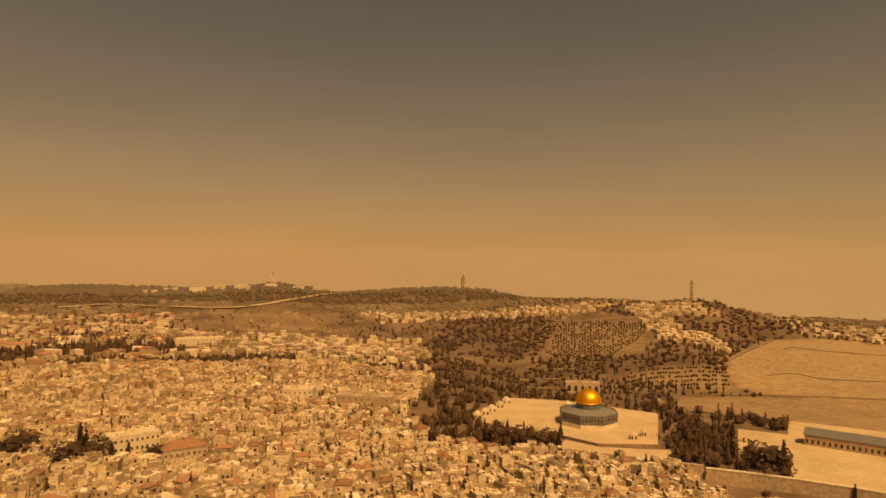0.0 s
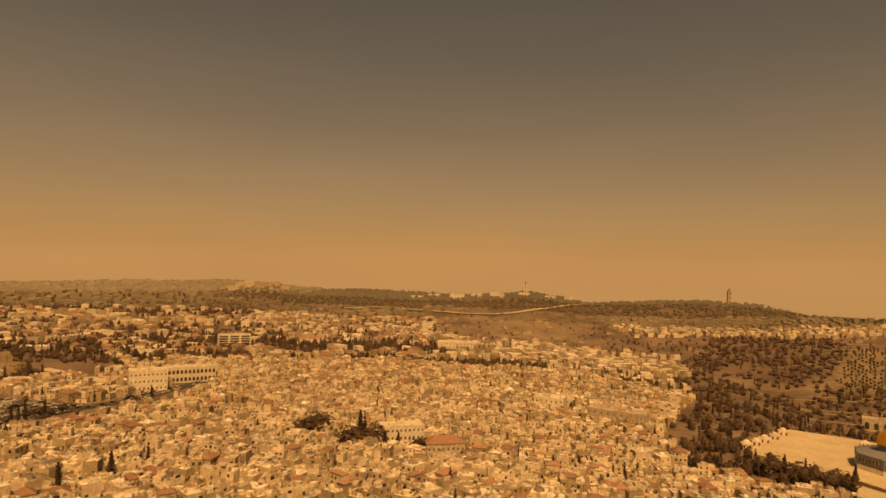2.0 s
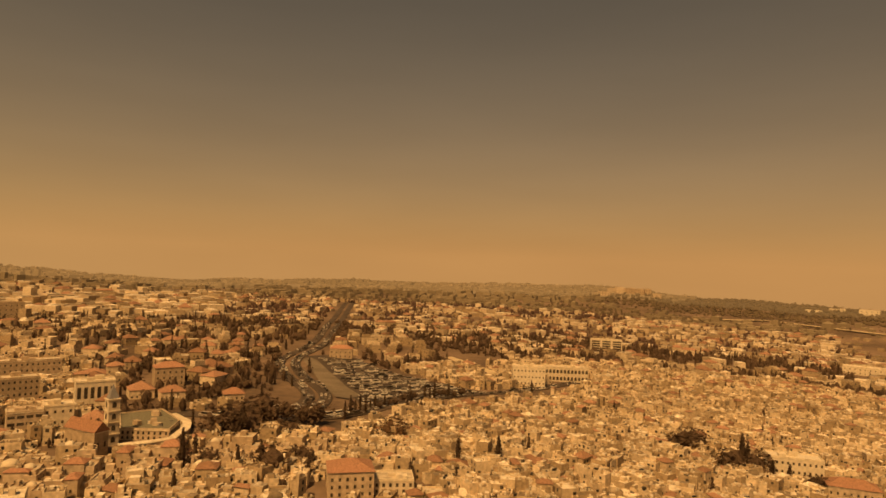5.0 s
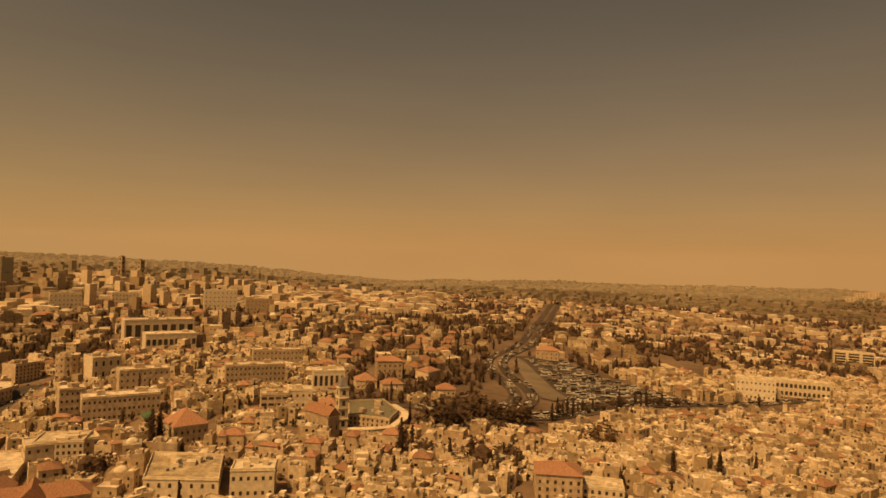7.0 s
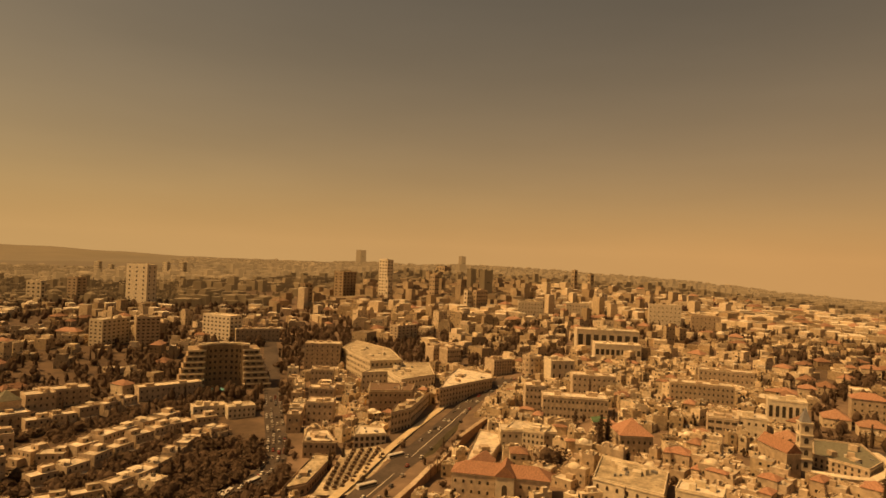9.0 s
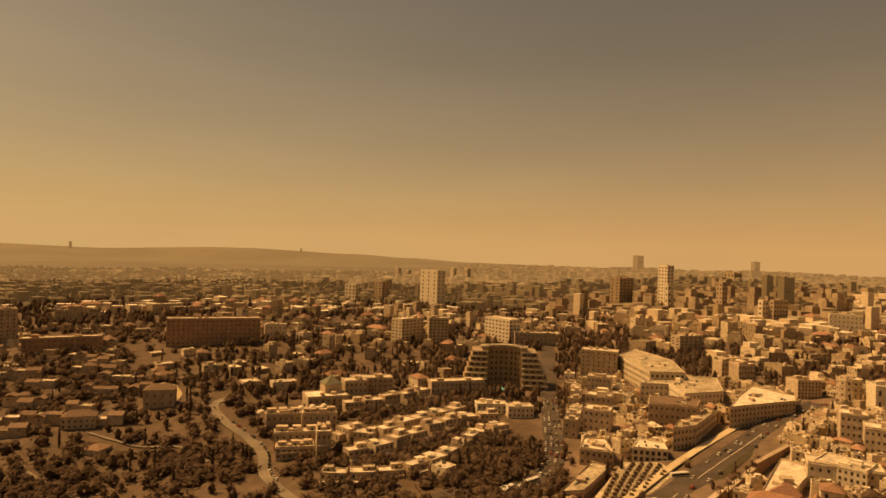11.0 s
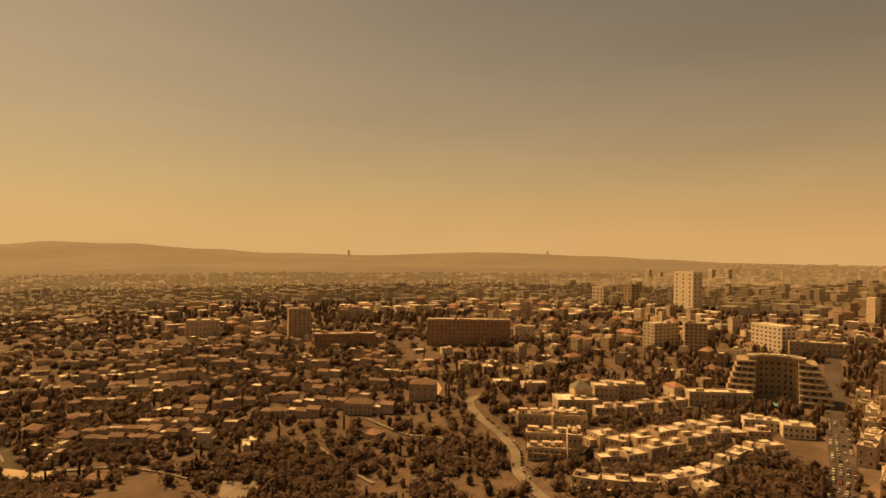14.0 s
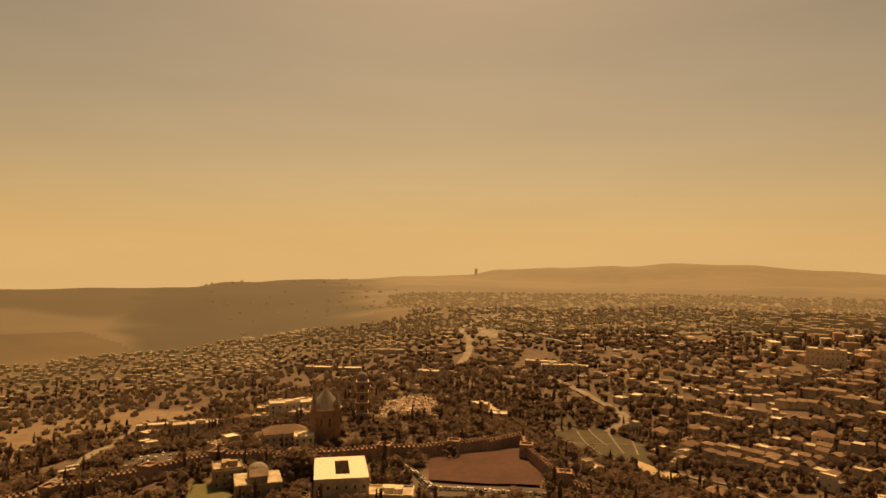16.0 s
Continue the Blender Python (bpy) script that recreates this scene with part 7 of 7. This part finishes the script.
def core(h, at, w, tall, z0, rnd, mat, shape="round"):
    """The shaded inside of a crown."""
    seg = 6
    rows = ((0.02, 0.5), (0.35, 0.85), (0.7, 0.6), (0.97, 0.1)) if shape == "round" else ((0.0, 0.6), (0.3, 0.8), (0.65, 0.6), (1.0, 0.04))
    p = []
    for t, q in rows:
        p += [at(w * 0.4 * q * rnd.uniform(0.75, 1.2) * math.cos(6.283 * k / seg), w * 0.4 * q * rnd.uniform(0.75, 1.2) * math.sin(6.283 * k / seg), z0 + tall * t) for k in range(seg)]
    f = [(i * seg + k, i * seg + (k + 1) % seg, (i + 1) * seg + (k + 1) % seg, (i + 1) * seg + k) for i in range(3) for k in range(seg)] + [tuple(range(3 * seg, 4 * seg))]
    h.solid(p, f, mat)


def tree_mesh(shape, w, tall, mat, seed):
    """A tree to copy: trunk with limbs, and a crown."""
    rnd = random.Random(seed)
    e = new({"cypress": "cypress_tree", "round": "pine_tree"}[shape])
    k = Heap()
    drum(k, local, 0.28, -1.5, tall * 0.5, 0, 6, r1=0.12)
    if shape == "round":
        for i in range(4):
            a, b = 1.57 * i + rnd.random(), w * 0.25
            p = [(0.1 * math.cos(a + q), 0.1 * math.sin(a + q), tall * 0.32) for q in (0, 2.1, 4.2)]
            t = (b * math.cos(a), b * math.sin(a), tall * 0.62)
            k.solid(p + [t], [(0, 1, 3), (1, 2, 3), (2, 0, 3)], 0)
    part("trunk", k, [BARK], e)
    k = Heap()
    z0 = 0.5 if shape == "cypress" else tall * 0.22
    core(k, local, w, tall - z0, z0, rnd, 0, shape)
    crown(k, local, w, tall - z0, z0, 260, 0.5 if shape == "cypress" else w * 0.075, rnd, 0, shape)
    part("crown", k, [mat], e)
    return e


KINDS = [tree_mesh("round", 8 + i, 6.5 + i * 0.6, LEAF, 40 + i) for i in range(4)] + [tree_mesh("cypress", 3.0 + 0.4 * i, 12 + 1.5 * i, LEAF_CYPRESS, 60 + i) for i in range(3)]
KINDS.append(tree_mesh("round", 9, 7, BROWN_BUSH, 71))
SAY = ["broad dark green pine with an uneven crown"] * 4 + ["tall narrow dark green cypress"] * 3 + ["russet brown leafy tree between the roofs"]
for o, s in zip(KINDS, SAY):
    tagged(o, s, "tree", "trees in the town")
grown = []


def plant(kind, psi, r, size=1.0, turn=0.0):
    """A tree of its own."""
    x, y = spot(psi, r)
    m = pose(x, y, ground(x, y), 0, 0, turn) @ Matrix.Diagonal((size, size, size, 1))
    if kind not in grown:
        grown.append(kind)
        KINDS[kind].matrix_world = m
    else:
        copy_thing(KINDS[kind], m)
    mark_rect(x, y, 4, 4, 0, 0)


for kind, psi, r, size in ((1, 72.9, 392, 1.3), (6, 73.9, 396, 1.3), (6, 72.3, 388, 1.25), (0, 75.3, 396, 1.4), (5, 73.1, 386, 1.35), (4, 72.6, 384, 1.4), (3, 71.2, 432, 1.5), (2, 69.8, 434, 1.5), (2, 72.0, 398, 1.5), (3, 73.5, 402, 1.5), (0, 72.6, 404, 1.6), (1, 74.4, 400, 1.5), (2, 70.6, 440, 1.5), (1, 68.6, 440, 1.4), (7, 59.0, 404, 1.3), (1, 67.1, 434, 1.2), (3, 66.0, 434, 1.1), (1, 67.0, 350, 1.0), (6, 29.6, 474, 1.4), (5, 29.2, 472, 1.25), (1, 30.6, 474, 1.35), (2, 30.1, 470, 1.45), (0, 29.3, 470, 1.4), (3, 28.7, 472, 1.25), (1, 34.6, 505, 1.3), (2, 34.0, 508, 1.3), (1, 24.1, 470, 1.2),
                           (4, 27.4, 470, 0.9), (4, 26.2, 470, 0.9), (0, 24.6, 468, 1.2), (7, 59.4, 406, 1.4), (7, 58.7, 402, 1.2), (4, 53.3, 358, 1.0), (4, 49.7, 378, 1.0), (1, 40.0, 412, 1.0),
                           (3, 33.4, 520, 1.1), (5, 98.0, 385, 1.25), (5, 97.4, 388, 1.2), (2, 102.6, 356, 1.2), (1, 101.8, 360, 1.1), (6, 77.0, 352, 1.1), (5, 76.0, 350, 1.0), (0, 74.9, 348, 1.2),
                           (2, 69.6, 330, 1.3), (5, 70.6, 332, 1.0), (1, 67.9, 400, 1.0), (4, -34.2, 452, 1.1), (5, -34.8, 450, 1.2), (5, -10.6, 548, 0.8), (0, -23.5, 560, 1.3), (5, -24.6, 540, 1.5),
                           (3, -26.0, 520, 1.4), (2, -27.5, 525, 1.5), (6, -28.3, 520, 1.2), (1, -21.5, 570, 1.4), (0, -20.8, 600, 1.5), (3, 223.5, 352, 1.2), (2, 224.4, 356, 1.3), (6, 216.3, 352, 1.0)):
    plant(kind, psi, r, size, psi * 7)
grove_rnd = random.Random(8)
for i in range(16):  # the row of dark trees below the terrace
    plant(grove_rnd.choice((0, 1, 2, 3, 5)), -3.6 - i * 0.46 + grove_rnd.uniform(-0.1, 0.1), 534 - i * 1.1 + grove_rnd.uniform(-6, 6), grove_rnd.uniform(0.8, 1.15), i * 37)
# far, dusty and back gather trees whose materials carry painted haze
wood = {k: Heap() for k in ("near", "mid", "far", "dusty", "back")}
rnd = random.Random(21)
planted = 0
r = 260.0
while r < 3600:
    cell = max(6.5, r * (0.0125 if r < 1000 else 0.0105 if r < 2300 else 0.0125))
    count = int(2 * math.pi * r / cell)
    for k in range(count):
        psi = -80 + 360 * (k + rnd.uniform(-0.4, 0.4)) / count
        q = r + rnd.uniform(-0.5, 0.5) * cell
        dice, kind = rnd.random(), rnd.random()
        if not -48 < psi < 252 or (psi > 232 and q > 1250):
            continue
        style, _, share = district(psi, q)
        x, y = spot(psi, q)
        clumpy = noise.noise(Vector((x / 70, y / 70, 9.1))) * (1.1 if psi < 126 else 1.9)
        if dice > share * (1.0 + clumpy) or not free(NO_TREE, x, y):
            continue
        if q < 480 and len(grown) + planted < 55 and (psi > 108 or dice < 0.004):
            planted += 1
            plant(rnd.choice((4, 5, 6)) if kind < 0.28 else rnd.choice((0, 1, 2, 3)), psi, q, rnd.uniform(0.75, 1.15), rnd.uniform(0, 360))
            continue
        z = ground(x, y) - 0.5
        at = placed(x, y, z, rnd.uniform(0, 360))
        h = wood["near" if q < 700 else "mid" if q < 1200 else "far" if q < faint_haze_from(psi) else "dusty" if q < hazy_from(psi) else "back"]
        n = 60 if q < 520 else 26 if q < 900 else 12 if q < 1500 else 6
        grow = max(1.0, q / 1500)
        if kind < (0.22 if psi < 126 else 0.11 if q < 800 else 0.06) and q < 1500:
            w, tall = rnd.uniform(2.5, 4.0), rnd.uniform(8, 15)
            core(h, at, w, tall, 0.6, rnd, 1, "cypress")
            crown(h, at, w, tall, 0.6, n, 0.75 if q < 600 else 1.1, rnd, 1, "cypress")
        else:
            w, tall = rnd.uniform(5.5, 11.5) * grow, rnd.uniform(4, 8) * grow ** 0.4
            if style == "old":
                w, tall = w * 0.6, tall * 0.7
            elif style in ("suburb", "town") and q < 1800:
                tall *= 1.35
            elif psi > 130:
                w, tall = w * 1.25, tall * 0.95
            elif style == "forest" and q > 1000:
                w *= 1.35
            elif style in ("grove", "villa"):
                w, tall = w * 1.05, tall * 1.3
            mat = 2 if style in ("hill", "village") and kind < 0.7 else 0
            if mat == 2:
                w, tall = w * 0.7, tall * 0.7
            if q < 800:
                core(h, at, w, tall, 1.0, rnd, mat)
            else:
                core(h, at, w * 1.2, tall, 0.2, rnd, mat)
            crown(h, at, w, tall, 0.8, n if q < 900 else n // 2, w * (0.11 if q < 600 else 0.15 if q < 1200 else 0.2), rnd, mat)
    r += cell
for key in ("near", "mid", "far"):
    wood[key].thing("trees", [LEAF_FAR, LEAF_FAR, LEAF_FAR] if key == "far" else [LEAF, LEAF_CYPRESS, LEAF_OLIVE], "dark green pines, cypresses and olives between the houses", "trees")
wood["dusty"].thing("backdrop", [MID_BACK_LEAF, MID_BACK_LEAF, MID_BACK_LEAF], "hazy woods between the outer quarters", "backdrop", "structure")
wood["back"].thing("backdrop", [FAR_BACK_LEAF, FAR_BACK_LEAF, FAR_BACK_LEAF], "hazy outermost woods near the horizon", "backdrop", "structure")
# olive rows on the terraced slope
rows_of = Heap()
rnd = random.Random(17)
for i in range(30):
    for j in range(38):
        psi, r = -9.2 - j * 0.235 + rnd.uniform(-0.05, 0.05), 1000 + i * 18 + j * 9 + rnd.uniform(-2, 2)
        if inside(psi, r, BARE[2][1]) and rnd.random() < 0.8:
            x, y = spot(psi, r)
            at = placed(x, y, ground(x, y) + 1.0, 0)
            core(rows_of, at, 5.5, 4.0, 0.4, rnd, 0)
            crown(rows_of, at, 5.5, 4.0, 0.4, 10, 1.0, rnd, 0)
for i in range(7):
    for j in range(34):
        psi, r = -16.4 - j * 0.24 + rnd.uniform(-0.05, 0.05), 1030 + i * 21 + j * 2.6 + rnd.uniform(-2, 2)
        if inside(psi, r, BARE[3][1]) and rnd.random() < 0.75:
            x, y = spot(psi, r)
            at = placed(x, y, ground(x, y), 0)
            core(rows_of, at, 5.5, 4.0, 0.4, rnd, 0)
            crown(rows_of, at, 5.5, 4.0, 0.4, 10, 1.0, rnd, 0)
rows_of.thing("olive_trees", [LEAF_OLIVE], "dusty olive trees in terraced rows", "trees")
# ---- cars and buses ----
def vehicle(name, label, long, wide, high, paint, bus=False):
    e = tagged(new(name), label, "bus" if bus else "car", "buses" if bus else "parked and moving cars")
    k = Heap()
    x, y = long / 2, wide / 2
    if bus:
        k.box(shifted(0, 0, 0.45), long, wide, high - 0.45, 0)
    else:
        p = [(-x, -y, 0.3), (x, -y, 0.3), (x, y, 0.3), (-x, y, 0.3), (-x * 0.98, -y, 0.85), (x * 0.96, -y, 0.75), (x * 0.96, y, 0.75), (-x * 0.98, y, 0.85)]
        k.solid(p, [(0, 1, 5, 4), (1, 2, 6, 5), (2, 3, 7, 6), (3, 0, 4, 7), (4, 5, 6, 7), (3, 2, 1, 0)], 0)
    part("body", k, [paint], e)
    k = Heap()
    if bus:
        k.box(shifted(0, 0, 1.5), long - 0.3, wide + 0.06, 1.0, 0)
    else:
        p = [(-x * 0.9, -y * 0.94, 0.83), (x * 0.45, -y * 0.94, 0.83), (x * 0.45, y * 0.94, 0.83), (-x * 0.9, y * 0.94, 0.83)]
        p += [(-x * 0.65, -y * 0.76, high), (x * 0.1, -y * 0.76, high), (x * 0.1, y * 0.76, high), (-x * 0.65, y * 0.76, high)]
        k.solid(p, [(0, 1, 5, 4), (1, 2, 6, 5), (2, 3, 7, 6), (3, 0, 4, 7), (4, 5, 6, 7)], [0, 0, 0, 0, 1])
    part("glasshouse", k, [GLASS, paint], e)
    for sx in (-0.62, 0.62):
        for sy in (-1, 1):
            k = Heap()
            rad = 0.48 if bus else 0.32
            p = [(sx * x + rad * math.cos(0.785 * i), sy * (y - 0.22) + o, rad + rad * math.sin(0.785 * i)) for o in (-0.13, 0.13) for i in range(8)]
            k.solid(p, [(i, (i + 1) % 8, 8 + (i + 1) % 8, 8 + i) for i in range(8)] + [tuple(range(7, -1, -1)), tuple(range(8, 16))], 0)
            part("wheel", k, [RUBBER], e)
    return e


CARS = [vehicle("car", say, 4.4, 1.75, 1.45, paint) for say, paint in zip(
    ("white hatchback car on the asphalt", "silver grey car on the asphalt", "dark grey car beside the kerb", "black car beside the kerb", "dark red car beside the kerb"), PAINTS)]
BUS = vehicle("bus", "long white city bus with a dark window band", 11.8, 2.5, 3.1, PAINTS[0], True)
rnd = random.Random(99)
first = set()


def park(ob, x, y, turn, lift=0.62):
    m = pose(x, y, ground(x, y) + lift, 0, 0, turn)
    if ob.name in first:
        copy_thing(ob, m)
    else:
        first.add(ob.name)
        ob.matrix_world = m


def any_car():
    return CARS[rnd.choice((0, 0, 0, 1, 1, 2, 3, 4))]


def along(points, gap, share, sides, lift=0.62, stop=999):
    """Cars along a road, at distances to either side of its middle."""
    line, gone, n = smooth_line(points, 10), 0.0, 0
    for p, q in zip(line, line[1:]):
        gone += (q - p).length
        while gone > gap:
            gone -= gap
            t = (q - p).normalized()
            for s in sides:
                if rnd.random() < share and n < stop:
                    n += 1
                    park(any_car(), q.x - t.y * s, q.y + t.x * s, math.degrees(math.atan2(t.y, t.x)) + (180 if s > 0 else 0), lift)


along([(119.6, 310), (116.0, 364), (113.1, 428), (109.2, 526), (106.2, 602)], 17, 0.45, (-6, -2.5, 3, 6.5))
along([(134.0, 362), (130.7, 362), (128.4, 378), (126.9, 410), (126.65, 458), (126.95, 511), (127.15, 577), (127.3, 640)], 6.4, 0.6, (-5.6, -1.9, 1.9, 5.6), stop=90)
along([(151.4, 402), (152.3, 426), (152.5, 458), (153.9, 490), (156.0, 528)], 6.0, 0.85, (-3.2,), stop=18)
for psi, r, turn in ((118.6, 342, 35), (116.1, 394, 38), (130.6, 360, 66), (128.5, 375, 52), (241.6, 470, 14), (241.1, 494, 14), (70.0, 470, 30), (68.4, 474, 25)):
    x, y = spot(psi, r)
    park(BUS, x, y, psi + turn, 0.7)
for i in range(9):
    for j in range(3):
        if rnd.random() < 0.6:
            x, y = spot(238.2 - i * 0.55, 414 + j * 8)
            park(any_car(), x, y, 235 + rnd.choice((90, 94, 270)))
for i in range(27):
    x, y = spot(211.6 - i * 0.4, 328.5 + rnd.uniform(-1, 1) + abs(i - 13) * 0.2)
    park(any_car(), x, y, 207 + 90 + rnd.uniform(-8, 8), 0.8)
for i in range(16):
    x, y = spot(214.6 - i * 0.17, 368 - i * 2.5)
    park(any_car(), x, y, 215 + rnd.uniform(-10, 10), 0.8)
lot = Heap()
lot_edge = [(66.0, 752), (62.3, 766), (59.6, 686), (56.8, 644), (53.0, 624), (51.4, 616), (53.8, 602), (58.4, 545), (62.0, 500), (62.7, 545)]
for i in range(38):
    for j in range(34):
        psi, r = 66.8 - i * 0.42 + rnd.uniform(-0.05, 0.05), 490 + j * 8.2 + rnd.uniform(-1, 1)
        x, y = spot(psi, r)
        if inside(psi, r, lot_edge) and rnd.random() < 0.62:
            at = placed(x, y, ground(x, y) + 0.6, psi + 20 + rnd.uniform(-5, 5))
            m = rnd.choice((0, 0, 0, 1, 2, 3))
            big = 1.0 if rnd.random() < 0.85 else 2.3
            lot.box(lambda a, b, c: at(a, b, c + 0.25), 4.4 * big, 1.8 * big ** 0.4, 0.6 * big, m)
            lot.box(lambda a, b, c: at(a - 0.3, b, c + 0.25 + 0.6 * big), 2.4 * big, 1.55 * big ** 0.4, 0.6 * big, [4, 4, 4, 4, m])
for lane in ([(64.4, 1188), (65.6, 902), (67.9, 744), (67.6, 640), (65.4, 536), (66.2, 470)], [(65.2, 1188), (66.6, 902), (69.2, 740), (69.0, 640), (66.9, 536), (67.9, 470)], [(76, 462), (71.4, 444), (66, 450), (61.9, 478), (53.2, 590), (46.7, 670), (42.2, 770)]):
    track = smooth_line(lane, 14)
    for p, q in zip(track, track[1:]):
        t = (q - p).normalized()
        for s in (-3.2, 0.2, 3.4):
            if rnd.random() < 0.5:
                at = placed(q.x - t.y * s, q.y + t.x * s, ground(q.x, q.y) + 0.6, math.degrees(math.atan2(t.y, t.x)))
                big = 1.0 if rnd.random() < 0.85 else 2.3
                m = rnd.choice((0, 0, 1, 2, 3))
                lot.box(lambda a, b, c: at(a, b, c + 0.25), 4.4 * big, 1.8 * big ** 0.4, 0.6 * big, m)
                lot.box(lambda a, b, c: at(a - 0.3, b, c + 0.25 + 0.6 * big), 2.4 * big, 1.55 * big ** 0.4, 0.6 * big, [4, 4, 4, 4, m])
lot.thing("parked_cars", PAINTS[:4] + [GLASS_MANY], "hundreds of cars and buses on the lot and avenue", "cars")
# planters on the roof deck by the road
first_planter = None
for i in range(12):
    for j in range(8):
        psi, r = 122.9 - j * 0.72 - i * 0.16, 342 + i * 6.4 + j * 1.2
        if not inside(psi, r, [(120.3, 407), (117.9, 415), (117.0, 402), (118.3, 372), (120.6, 341), (122.9, 341)]):
            continue
        m = pose(*spot(psi, r), 18.6, 0, 0, 128)
        if first_planter:
            copy_thing(first_planter, m)
            continue
        first_planter = tagged(new("planter"), "round stone planter with a clipped dark shrub", "planter", "planters on the deck")
        k = Heap()
        drum(k, local, 1.3, 0, 0.7, 0, 10, r1=1.5)
        part("bowl", k, [STONE_ONE], first_planter)
        k = Heap()
        core(k, local, 4.2, 1.9, 0.5, random.Random(3), 0)
        crown(k, local, 2.8, 1.9, 0.5, 60, 0.3, random.Random(4), 0)
        part("shrub", k, [LEAF], first_planter)
        first_planter.matrix_world = m
for i in range(26):
    psi = 64.0 - i * 0.44 + rnd.uniform(-0.1, 0.1)
    if rnd.random() < 0.75:
        plant(rnd.choice((4, 5, 0)), psi, 476 + (61.9 - psi) * 12.6 + rnd.uniform(-6, 12), rnd.uniform(0.55, 0.8), psi * 9)
# tombs of the graveyard terraces
tombs = Heap()
for _ in range(420):
    psi, r = rnd.uniform(211.6, 217.2), rnd.uniform(482, 640)
    if inside(psi, r, [(217.2, 484), (211.7, 488), (211.7, 600), (213, 636), (216.4, 545)]):
        x, y = spot(psi, r)
        at = placed(x, y, ground(x, y) + 0.4, 215 + rnd.choice((0, 90)) + rnd.uniform(-8, 8))
        tombs.box(at, rnd.uniform(1.2, 3.5), rnd.uniform(0.9, 1.6), rnd.uniform(0.5, 2.6), rnd.choice((0, 0, 1)))
        if rnd.random() < 0.3:
            tombs.box(lambda p, q, h: at(p + 0.4, q, h + 2.61), 0.5, 0.3, 1.2, 0)
tombs.thing("tombstones", [STONE_PALE, STONE_DARK], "crowded pale stone tombs and low walls", "tombstones")
